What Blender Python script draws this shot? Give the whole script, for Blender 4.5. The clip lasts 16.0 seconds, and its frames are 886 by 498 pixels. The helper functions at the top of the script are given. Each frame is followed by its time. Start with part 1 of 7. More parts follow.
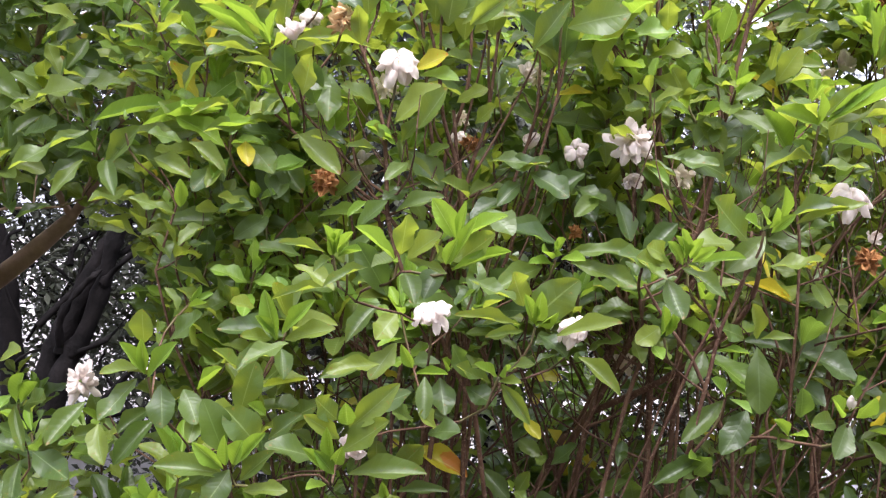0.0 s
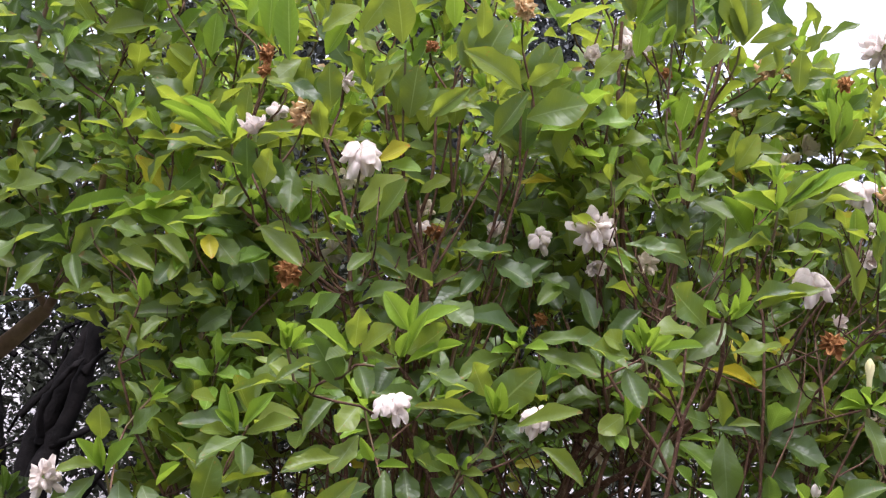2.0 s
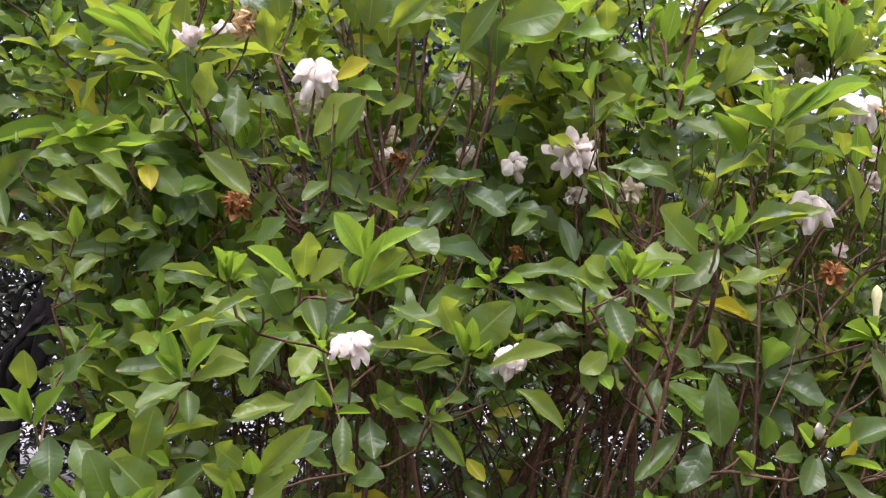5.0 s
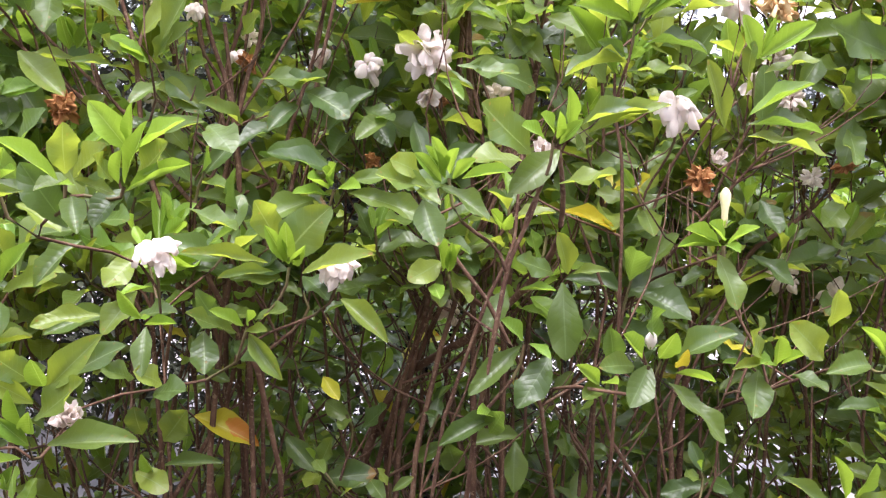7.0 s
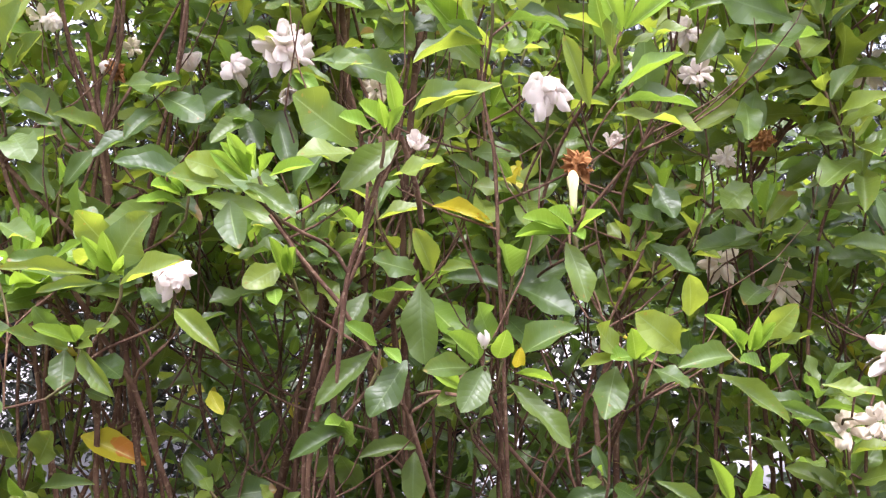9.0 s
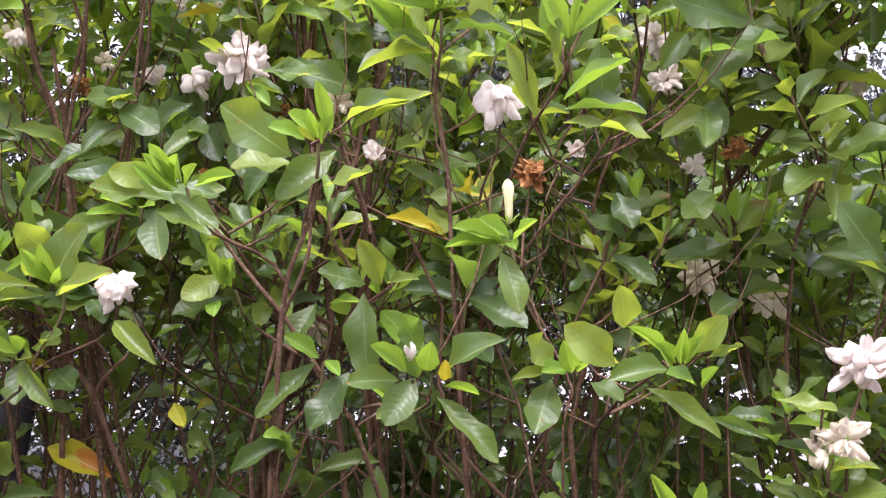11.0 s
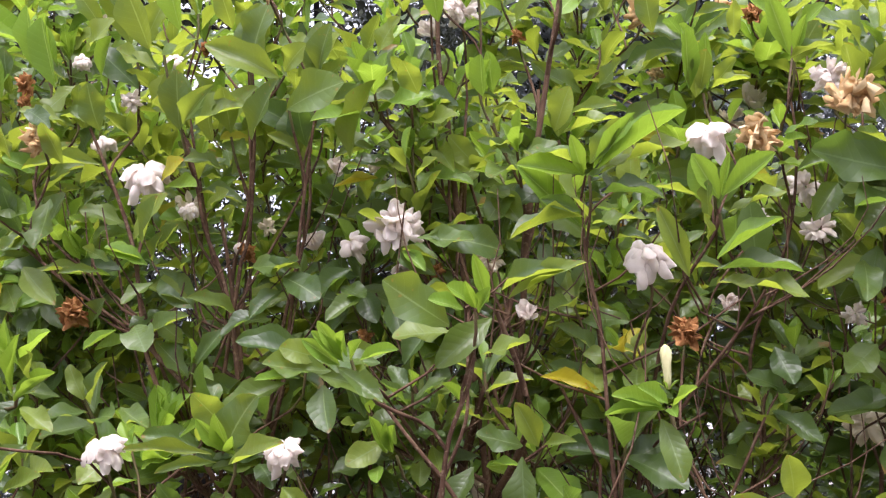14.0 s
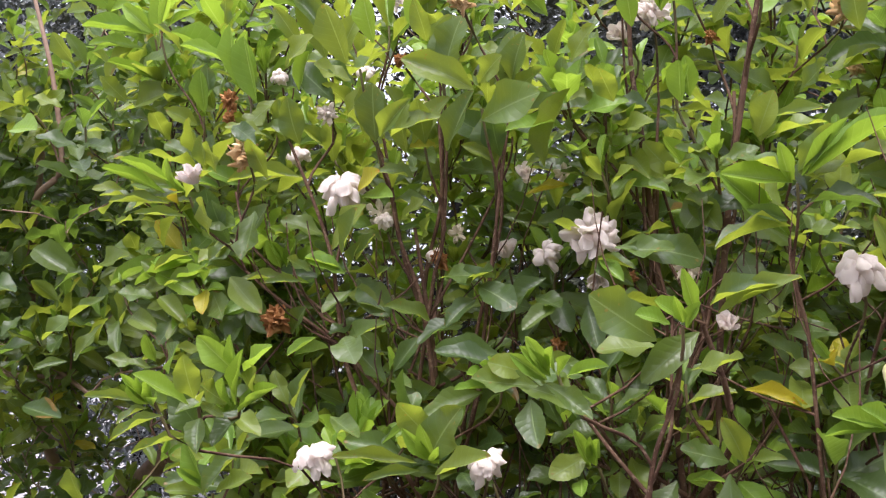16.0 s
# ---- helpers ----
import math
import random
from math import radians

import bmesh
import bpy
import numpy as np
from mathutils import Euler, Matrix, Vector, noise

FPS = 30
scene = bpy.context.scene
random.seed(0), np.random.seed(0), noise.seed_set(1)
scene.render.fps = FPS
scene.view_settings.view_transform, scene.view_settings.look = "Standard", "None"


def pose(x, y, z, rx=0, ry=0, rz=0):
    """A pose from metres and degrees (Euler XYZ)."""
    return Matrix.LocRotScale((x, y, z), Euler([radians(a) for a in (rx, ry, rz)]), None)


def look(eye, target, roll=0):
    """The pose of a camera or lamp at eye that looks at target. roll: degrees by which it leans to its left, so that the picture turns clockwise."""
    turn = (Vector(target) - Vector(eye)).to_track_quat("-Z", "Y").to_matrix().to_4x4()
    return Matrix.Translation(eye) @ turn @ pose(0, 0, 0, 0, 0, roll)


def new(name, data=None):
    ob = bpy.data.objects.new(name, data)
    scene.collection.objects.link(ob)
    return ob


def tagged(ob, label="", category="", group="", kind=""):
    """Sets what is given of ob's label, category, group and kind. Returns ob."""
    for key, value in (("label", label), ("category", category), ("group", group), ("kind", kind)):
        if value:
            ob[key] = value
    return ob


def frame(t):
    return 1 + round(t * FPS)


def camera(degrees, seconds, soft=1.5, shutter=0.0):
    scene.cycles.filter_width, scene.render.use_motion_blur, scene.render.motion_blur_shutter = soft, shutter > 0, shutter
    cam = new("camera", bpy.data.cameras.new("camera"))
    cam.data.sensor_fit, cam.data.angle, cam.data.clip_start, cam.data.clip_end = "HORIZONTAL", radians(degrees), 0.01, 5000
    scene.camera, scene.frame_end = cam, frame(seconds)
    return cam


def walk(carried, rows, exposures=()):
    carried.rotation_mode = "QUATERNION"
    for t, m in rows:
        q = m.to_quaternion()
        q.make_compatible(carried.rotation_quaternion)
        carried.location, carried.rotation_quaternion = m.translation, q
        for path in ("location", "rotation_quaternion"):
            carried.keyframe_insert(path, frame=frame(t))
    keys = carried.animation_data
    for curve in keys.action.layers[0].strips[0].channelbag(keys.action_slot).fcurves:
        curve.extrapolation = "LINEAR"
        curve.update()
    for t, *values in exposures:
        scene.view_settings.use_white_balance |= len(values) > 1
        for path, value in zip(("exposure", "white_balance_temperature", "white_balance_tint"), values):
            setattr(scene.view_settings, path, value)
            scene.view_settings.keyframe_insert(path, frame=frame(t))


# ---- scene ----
cam = camera(46.00, 16.0, 1.25)
PATH = [
    (0, look((-0.4092, -1.4598, 1.3553), (-0.2407, 0.5330, 1.3356), 1.59)),
    (0.5, look((-0.3920, -1.4606, 1.3610), (-0.2245, 0.5322, 1.3889), 1.58)),
    (1, look((-0.3794, -1.4633, 1.3721), (-0.2311, 0.5269, 1.5026), 1.64)),
    (1.5, look((-0.3680, -1.4680, 1.3763), (-0.2221, 0.5186, 1.5554), 0.54)),
    (2, look((-0.3637, -1.4665, 1.3689), (-0.1907, 0.5215, 1.5036), 0.89)),
    (2.5, look((-0.3708, -1.4621, 1.3660), (-0.2364, 0.5304, 1.4757), 1.06)),
    (3, look((-0.3510, -1.4423, 1.3747), (-0.1456, 0.5439, 1.4877), 0.22)),
    (3.2, look((-0.3419, -1.4405, 1.3729), (-0.1091, 0.5438, 1.4642), 0.66)),
    (5.3, look((-0.3284, -1.3129, 1.3286), (-0.1165, 0.6753, 1.3742), -0.13)),
    (5.5, look((-0.3238, -1.3002, 1.3214), (-0.0804, 0.6846, 1.3588), -0.30)),
    (6, look((-0.2852, -1.2674, 1.3056), (-0.0270, 0.7159, 1.3077), -1.54)),
    (6.5, look((-0.1987, -1.2661, 1.3000), (0.0071, 0.7231, 1.2696), -0.43)),
    (7, look((-0.1139, -1.2793, 1.2984), (0.0729, 0.7109, 1.2345), -0.29)),
    (7.5, look((-0.0627, -1.2899, 1.2954), (0.1787, 0.6908, 1.1600), -0.58)),
    (8, look((0.0089, -1.2555, 1.2807), (0.2498, 0.7284, 1.2052), -2.29)),
    (8.5, look((0.0805, -1.2252, 1.2808), (0.1913, 0.7698, 1.1933), -1.98)),
    (9, look((0.1521, -1.2263, 1.2767), (0.1728, 0.7732, 1.2371), -3.20)),
    (9.2, look((0.1812, -1.2272, 1.2857), (0.1706, 0.7713, 1.2084), -3.04)),
    (11.3, look((0.2798, -1.2039, 1.2642), (0.1835, 0.7935, 1.2973), -3.43)),
    (11.5, look((0.2808, -1.2021, 1.2650), (0.1983, 0.7952, 1.3268), -3.60)),
    (12, look((0.2877, -1.2044, 1.2704), (0.2024, 0.7912, 1.3721), -3.51)),
    (12.5, look((0.2899, -1.2110, 1.2775), (0.1782, 0.7818, 1.4051), -3.76)),
    (13, look((0.2776, -1.2229, 1.2882), (0.0513, 0.7585, 1.4399), -4.20)),
    (13.5, look((0.2759, -1.2350, 1.2974), (0.0278, 0.7418, 1.4724), -4.00)),
    (14, look((0.2647, -1.2345, 1.3154), (-0.0720, 0.7226, 1.5528), -4.46)),
    (14.5, look((0.2600, -1.2378, 1.3474), (-0.1322, 0.6825, 1.7457), -3.98)),
    (15, look((0.2464, -1.2382, 1.3436), (-0.1469, 0.6935, 1.6812), -3.34)),
    (15.5, look((0.2171, -1.2570, 1.3523), (-0.3589, 0.6333, 1.6605), -3.53)),
    (16, look((0.2164, -1.2505, 1.3453), (-0.4044, 0.6360, 1.5815), -3.83)),
]
EXPOSURE = [(0, 1.80, 6170, 20), (0.6, 1.56, 6170, 21), (1.5, 1.31, 6120, 21), (3, 1.31, 6170, 21), (5.5, 1.47, 6220, 20), (7, 2.12, 6170, 22), (8, 2.34, 5920, 23), (8.5, 2.20, 6000, 23), (9, 2.30, 6070, 23),
            (11.5, 1.93, 6170, 23), (12.5, 1.84, 6220, 23), (13.2, 1.64, 6270, 21), (14, 1.57, 6220, 21), (14.5, 1.24, 6120, 20), (15, 1.32, 6170, 20), (16, 1.38, 6270, 20)]
walk(cam, PATH, EXPOSURE)

# ---- world and light: a bright overcast day ----
SUN_UP, SUN_TURN = radians(67), radians(174)
world = bpy.data.worlds.new("overcast_sky")
scene.world = world
world.use_nodes = True
wt = world.node_tree
sky = wt.nodes.new("ShaderNodeTexSky")
sky.sky_type, sky.sun_disc, sky.sun_elevation, sky.sun_rotation = "NISHITA", False, SUN_UP, SUN_TURN
sky.dust_density, sky.air_density = 4.0, 1.0
dim = wt.nodes.new("ShaderNodeVectorMath")
dim.operation = "SCALE"
dim.inputs["Scale"].default_value = 0.10
cloud = wt.nodes.new("ShaderNodeMix")
cloud.data_type = "RGBA"
cloud.inputs["Factor"].default_value = 0.8
cloud.inputs["B"].default_value = (0.94, 0.98, 1.06, 1)
wt.links.new(sky.outputs["Color"], dim.inputs[0])
wt.links.new(dim.outputs[0], cloud.inputs["A"])
wt.links.new(cloud.outputs["Result"], wt.nodes["Background"].inputs["Color"])
# an overcast sky: three times as bright overhead as at the horizon
aim = wt.nodes.new("ShaderNodeTexCoord")
height = wt.nodes.new("ShaderNodeSeparateXYZ")
rise = wt.nodes.new("ShaderNodeMapRange")
rise.inputs["To Min"].default_value, rise.inputs["To Max"].default_value = 0.50, 1.50
wt.links.new(aim.outputs["Generated"], height.inputs[0])
wt.links.new(height.outputs["Z"], rise.inputs["Value"])
wt.links.new(rise.outputs["Result"], wt.nodes["Background"].inputs["Strength"])

sun_data = bpy.data.lights.new("sun", "SUN")
sun_data.energy, sun_data.angle, sun_data.color = 2.5, radians(35), (1.0, 0.98, 0.94)
sun = new("sun", sun_data)
sun.matrix_world = look((0.3, -3.0, 8.0), (0, 0, 1.0))

# ---- materials ----
def nodes_of(mat):
    mat.use_nodes = True
    t = mat.node_tree
    return t, t.nodes["Principled BSDF"], t.nodes["Material Output"]


def mth(t, op, a, b=None, c=None):
    n = t.nodes.new("ShaderNodeMath")
    n.operation = op
    for k, v in enumerate((a, b, c)):
        if v is None:
            continue
        if isinstance(v, (int, float)):
            n.inputs[k].default_value = v
        else:
            t.links.new(v, n.inputs[k])
    return n.outputs[0]


def mixc(t, f, a, b):
    n = t.nodes.new("ShaderNodeMix")
    n.data_type = "RGBA"
    for key, v in (("Factor", f), ("A", a), ("B", b)):
        if isinstance(v, (int, float)):
            n.inputs[key].default_value = v
        elif isinstance(v, tuple):
            n.inputs[key].default_value = (*v, 1)
        else:
            t.links.new(v, n.inputs[key])
    return n.outputs["Result"]


def noise_of(t, scale, detail=3.0, coord="Object"):
    tc = t.nodes.new("ShaderNodeTexCoord")
    n = t.nodes.new("ShaderNodeTexNoise")
    n.inputs["Scale"].default_value, n.inputs["Detail"].default_value = scale, detail
    t.links.new(tc.outputs[coord], n.inputs["Vector"])
    return n.outputs["Fac"]


def chance(t):
    """A random value per leaf, for single leaves and for joined ones."""
    g = t.nodes.new("ShaderNodeNewGeometry").outputs["Random Per Island"]
    o = t.nodes.new("ShaderNodeObjectInfo").outputs["Random"]
    return mth(t, "FRACT", mth(t, "ADD", g, o))


def bumped(t, bsdf, height, strength, distance):
    b = t.nodes.new("ShaderNodeBump")
    b.inputs["Strength"].default_value, b.inputs["Distance"].default_value = strength, distance
    t.links.new(height, b.inputs["Height"])
    t.links.new(b.outputs["Normal"], bsdf.inputs["Normal"])
    return b


def leaf_material(name, dark, mid, light, rib, through_col, glow=0.3, rough=0.34, blotch=None, veins=9.0, spots=0.72, gloss=0.44):
    mat = bpy.data.materials.new(name)
    t, bsdf, out = nodes_of(mat)
    uv = t.nodes.new("ShaderNodeUVMap")
    sep = t.nodes.new("ShaderNodeSeparateXYZ")
    t.links.new(uv.outputs["UV"], sep.inputs[0])
    side = mth(t, "ABSOLUTE", mth(t, "SUBTRACT", sep.outputs["X"], 0.5))
    r = chance(t)
    ramp = t.nodes.new("ShaderNodeValToRGB")
    ramp.color_ramp.elements[0].color, ramp.color_ramp.elements[1].color = (*dark, 1), (*light, 1)
    e = ramp.color_ramp.elements.new(0.55)
    e.color = (*mid, 1)
    t.links.new(r, ramp.inputs[0])
    col = ramp.outputs["Color"]
    n1 = noise_of(t, 38.0, 4.0)
    col = mixc(t, mth(t, "MULTIPLY", n1, 0.35), col, tuple(0.55 * c for c in dark))
    if blotch:
        n2 = noise_of(t, 14.0, 3.0)
        col = mixc(t, mth(t, "GREATER_THAN", mth(t, "ADD", n2, mth(t, "MULTIPLY", sep.outputs["Y"], 0.22)), spots), col, blotch)
    s = mth(t, "SUBTRACT", mth(t, "MULTIPLY", sep.outputs["Y"], veins), mth(t, "MULTIPLY", side, 3.4))
    wave = mth(t, "ABSOLUTE", mth(t, "SUBTRACT", mth(t, "FRACT", s), 0.5))
    vein = mth(t, "MULTIPLY", mth(t, "GREATER_THAN", wave, 0.465), 0.2)
    ribm = mth(t, "LESS_THAN", side, 0.022)
    col = mixc(t, mth(t, "MAXIMUM", vein, mth(t, "MULTIPLY", ribm, 0.8)), col, rib)
    t.links.new(col, bsdf.inputs["Base Color"])
    bsdf.inputs["Roughness"].default_value = rough
    t.links.new(mth(t, "MULTIPLY_ADD", n1, 0.22, rough - 0.1), bsdf.inputs["Roughness"])
    bsdf.inputs["Specular IOR Level"].default_value = gloss
    h = mth(t, "SUBTRACT", mth(t, "MULTIPLY", n1, 0.35), mth(t, "MULTIPLY", mth(t, "POWER", mth(t, "MULTIPLY", wave, 2.0), 3.0), 1.0))
    bumped(t, bsdf, h, 0.28, 0.0009)
    tr = t.nodes.new("ShaderNodeBsdfTranslucent")
    t.links.new(mixc(t, 0.6, col, through_col), tr.inputs["Color"])
    mx = t.nodes.new("ShaderNodeMixShader")
    mx.inputs[0].default_value = glow
    t.links.new(bsdf.outputs[0], mx.inputs[1])
    t.links.new(tr.outputs[0], mx.inputs[2])
    t.links.new(mx.outputs[0], out.inputs["Surface"])
    return mat


def rough_material(name, a, b, scale, rough=0.7, bump=0.4, dist=0.002, thru=0.0, third=None, fine=6.0):
    mat = bpy.data.materials.new(name)
    t, bsdf, out = nodes_of(mat)
    n1, n2 = noise_of(t, scale, 4.0), noise_of(t, scale * fine, 3.0)
    ramp = t.nodes.new("ShaderNodeValToRGB")
    ramp.color_ramp.elements[0].position, ramp.color_ramp.elements[1].position = 0.35, 0.65
    ramp.color_ramp.elements[0].color, ramp.color_ramp.elements[1].color = (*a, 1), (*b, 1)
    t.links.new(n1, ramp.inputs[0])
    col = ramp.outputs["Color"]
    if third:
        col = mixc(t, mth(t, "GREATER_THAN", n2, 0.6), col, third)
    col = mixc(t, mth(t, "MULTIPLY", n2, 0.3), col, tuple(0.5 * c for c in a))
    t.links.new(col, bsdf.inputs["Base Color"])
    bsdf.inputs["Roughness"].default_value = rough
    bsdf.inputs["Specular IOR Level"].default_value = 0.3
    bumped(t, bsdf, mth(t, "ADD", n1, mth(t, "MULTIPLY", n2, 0.5)), bump, dist)
    if thru:
        tr = t.nodes.new("ShaderNodeBsdfTranslucent")
        t.links.new(col, tr.inputs["Color"])
        mx = t.nodes.new("ShaderNodeMixShader")
        mx.inputs[0].default_value = thru
        t.links.new(bsdf.outputs[0], mx.inputs[1])
        t.links.new(tr.outputs[0], mx.inputs[2])
        t.links.new(mx.outputs[0], out.inputs["Surface"])
    return mat


LEAF = {
    "mature": leaf_material("leaf_mature", (0.050, 0.094, 0.026), (0.100, 0.160, 0.033), (0.200, 0.256, 0.040), (0.21, 0.28, 0.10), (0.47, 0.54, 0.036), 0.50, 0.38, (0.22, 0.12, 0.035), spots=0.84),
    "young": leaf_material("leaf_young", (0.115, 0.215, 0.030), (0.175, 0.295, 0.035), (0.25, 0.375, 0.042), (0.32, 0.43, 0.12), (0.40, 0.56, 0.04), 0.44, 0.36),
    "yellow": leaf_material("leaf_yellow", (0.32, 0.33, 0.02), (0.46, 0.39, 0.022), (0.44, 0.41, 0.03), (0.5, 0.42, 0.08), (0.65, 0.48, 0.03), 0.35, 0.45, (0.45, 0.16, 0.02), spots=0.82),
    # deep green leaves; also paints shade into low and inner shoots
    "dark": leaf_material("leaf_dark_shaded", (0.039, 0.070, 0.020), (0.065, 0.104, 0.024), (0.112, 0.156, 0.029), (0.12, 0.18, 0.06), (0.25, 0.40, 0.035), 0.45, 0.34),
}
LEAF["fresh"] = LEAF["young"]
# crown leaves behind: bluish grey, with distance haze painted into the colour
HAZED_CANOPY = leaf_material("hazed_canopy_leaf", (0.048, 0.056, 0.062), (0.068, 0.078, 0.084), (0.096, 0.108, 0.112), (0.05, 0.06, 0.04), (0.06, 0.08, 0.04), 0.15, 0.32, gloss=0.9)
# darker, duller copy of the crown leaf, with shade painted into its colour
SHADED_CROWN = leaf_material("shaded_crown_leaf", (0.026, 0.028, 0.018), (0.040, 0.044, 0.028), (0.062, 0.068, 0.042), (0.04, 0.05, 0.03), (0.04, 0.05, 0.03), 0.12, 0.5, gloss=0.25)
BARK = rough_material("stem_bark", (0.052, 0.022, 0.012), (0.122, 0.066, 0.039), 30.0, 0.85, 0.8, 0.003, third=(0.165, 0.108, 0.070))
TWIG = rough_material("green_twig", (0.085, 0.05, 0.025), (0.11, 0.105, 0.035), 25.0, 0.6, 0.4, 0.001)
# trunks behind: bark colour taken near black to carry their shade
SHADED_BARK = rough_material("shaded_bark", (0.004, 0.0035, 0.0035), (0.012, 0.010, 0.010), 12.0, 0.85, 0.8, 0.01)
SHADED_BARK.node_tree.nodes["Principled BSDF"].inputs["Specular IOR Level"].default_value = 0.08
LIMB_BARK = rough_material("limb_bark", (0.19, 0.115, 0.080), (0.36, 0.24, 0.175), 18.0, 0.75, 0.6, 0.004)
PETAL = rough_material("white_petal", (0.80, 0.70, 0.65), (0.86, 0.77, 0.71), 40.0, 0.55, 0.3, 0.001, 0.42)
CREAM = rough_material("cream_petal", (0.76, 0.65, 0.50), (0.84, 0.76, 0.65), 30.0, 0.6, 0.35, 0.001, 0.38)
BUD_CREAM = rough_material("bud_cream", (0.62, 0.58, 0.28), (0.80, 0.74, 0.48), 22.0, 0.5, 0.3, 0.001, 0.3)
WITHER = rough_material("withered_petal", (0.30, 0.11, 0.035), (0.52, 0.26, 0.10), 40.0, 0.8, 0.7, 0.002, 0.2)
TAN = rough_material("tan_petal", (0.55, 0.33, 0.14), (0.72, 0.55, 0.32), 35.0, 0.75, 0.5, 0.002, 0.25)
BUD = rough_material("bud_green", (0.20, 0.34, 0.07), (0.42, 0.52, 0.18), 30.0, 0.45, 0.2, 0.001, 0.15)
SOIL = rough_material("garden_soil", (0.040, 0.029, 0.022), (0.066, 0.050, 0.037), 9.0, 0.95, 1.0, 0.02, third=(0.055, 0.040, 0.028), fine=9.0)
PALE = rough_material("pale_paving", (0.24, 0.22, 0.215), (0.32, 0.30, 0.295), 1.4, 0.8, 0.3, 0.004, fine=30.0)


# ---- meshes ----
def part(name, data, parent, label="", kind="", m=None):
    ob = new(name, data)
    ob.parent = parent
    if m is not None:
        ob.matrix_basis = m
    return tagged(ob, label, kind=kind)


def thing(name, x, y, z, label, category, group="", kind=""):
    ob = new(name)
    ob.location = (x, y, z)
    return tagged(ob, label, category, group, kind)


def mesh_of(name, verts, faces, mats, uvs=None, slots=None, smooth=True):
    me = bpy.data.meshes.new(name)
    me.from_pydata(np.asarray(verts).tolist(), [], [tuple(f) for f in faces])
    for m in mats:
        me.materials.append(m)
    if uvs is not None:
        layer = me.uv_layers.new(name="UVMap")
        loops = np.empty(len(me.loops), dtype=np.int32)
        me.loops.foreach_get("vertex_index", loops)
        layer.data.foreach_set("uv", np.asarray(uvs)[loops].ravel())
    if slots is not None:
        me.polygons.foreach_set("material_index", np.asarray(slots, dtype=np.int32))
    me.polygons.foreach_set("use_smooth", np.full(len(me.polygons), smooth))
    me.update()
    return me


def blade(width, fold, curl, wave, rows=11, belly=0.56, seed=0, sag=0.0, tip=0.62):
    """A leaf of length 1 along +y, its upper face to +z: vertices, faces and (across, along)."""
    rnd = random.Random(seed)
    ph = rnd.uniform(0, 6.28)
    us = (-1, -0.5, 0, 0.5, 1)
    steps = (0, 0.07, 0.17, 0.30, 0.43, 0.55, 0.66, 0.76, 0.85, 0.925, 0.975, 1.0) if rows == 11 else [i / rows for i in range(rows + 1)]
    vs, uv, fs = [], [], []
    for v in steps:
        if v < belly:
            w = math.sin(0.5 * math.pi * v / belly) ** 1.02
        else:
            w = max(math.cos(0.5 * math.pi * (v - belly) / (1 - belly)), 0.0) ** tip
        w = 0.5 * width * w * (1 + 0.06 * math.sin(v * 19 + ph * 2) * v) + 0.012 * (1 - v)
        for u in us:
            z = (fold + 0.08) * abs(u) * w * 2 - curl * v * v + 1.5 * wave * math.sin(v * 11 + ph + (1.6 if u > 0 else 0)) * u * u * w * 2
            x = u * w * (1 + 0.05 * math.sin(v * 14 + ph) * u) + sag * v * v
            vs.append((x, v - 0.35 * curl * curl * v * v, z))
            uv.append((0.5 + 0.5 * u, v))
    for i in range(rows):
        for k in range(4):
            a = i * 5 + k
            fs.append((a, a + 1, a + 6, a + 5))
    return np.array(vs), fs, np.array(uv)


BLADES = {
    "mature": [blade(0.44, 0.20, 0.10, 0.08, seed=1), blade(0.48, 0.10, 0.16, 0.12, seed=2, sag=0.05, belly=0.6), blade(0.41, 0.28, 0.05, 0.07, seed=3, sag=-0.06),
               blade(0.50, 0.16, 0.20, 0.12, seed=4, belly=0.62), blade(0.45, 0.06, 0.12, 0.15, seed=5, sag=0.07), blade(0.38, 0.34, 0.22, 0.10, seed=9, sag=-0.08),
               blade(0.46, 0.14, -0.10, 0.14, seed=10, belly=0.58), blade(0.42, 0.40, 0.30, 0.10, seed=12)],
    "young": [blade(0.38, 0.40, 0.03, 0.05, seed=6, belly=0.6), blade(0.33, 0.55, -0.06, 0.04, seed=7), blade(0.43, 0.28, 0.08, 0.06, seed=8, belly=0.6)],
}
BLADES["dark"] = BLADES["mature"]
BLADES["yellow"] = BLADES["fresh"] = BLADES["mature"]
LEAF_MESH = {}
for kind_name, shapes in BLADES.items():
    for n, (v, f, uv) in enumerate(shapes):
        LEAF_MESH[kind_name, n] = mesh_of("leaf", v, f, [LEAF[kind_name]], uv)

leaves = []  # (matrix, kind, shape)


def put_leaf(base, way, up, length, kind="mature", shape=None, rnd=random, wide=1.0):
    """A leaf from its base along way, its upper face towards up."""
    y = Vector(way).normalized()
    x = y.cross(Vector(up))
    if x.length < 1e-4:
        x = y.cross(Vector((0.3, 0.8, 0.5)))
    x.normalize()
    z = x.cross(y)
    m = Matrix((x, y, z)).transposed().to_4x4() @ Matrix.Diagonal((length * wide, length, length, 1))
    m.translation = Vector(base)
    n = shape if shape is not None else rnd.randrange(len(BLADES[kind]))
    leaves.append((m, kind, n))


def leaf(base, tip, up=(0, -0.55, 0.83), kind="mature", shape=None, wide=1.0):
    """A single leaf between two places."""
    d = Vector(tip) - Vector(base)
    up = Vector(up) + Vector((random.uniform(-0.25, 0.25), 0, random.uniform(-0.2, 0.2)))
    put_leaf(base, d, up, d.length * 1.03, kind, shape, wide=0.86 * wide)


tips = []  # (place, way, thickness) of every shoot, to be joined to the stems


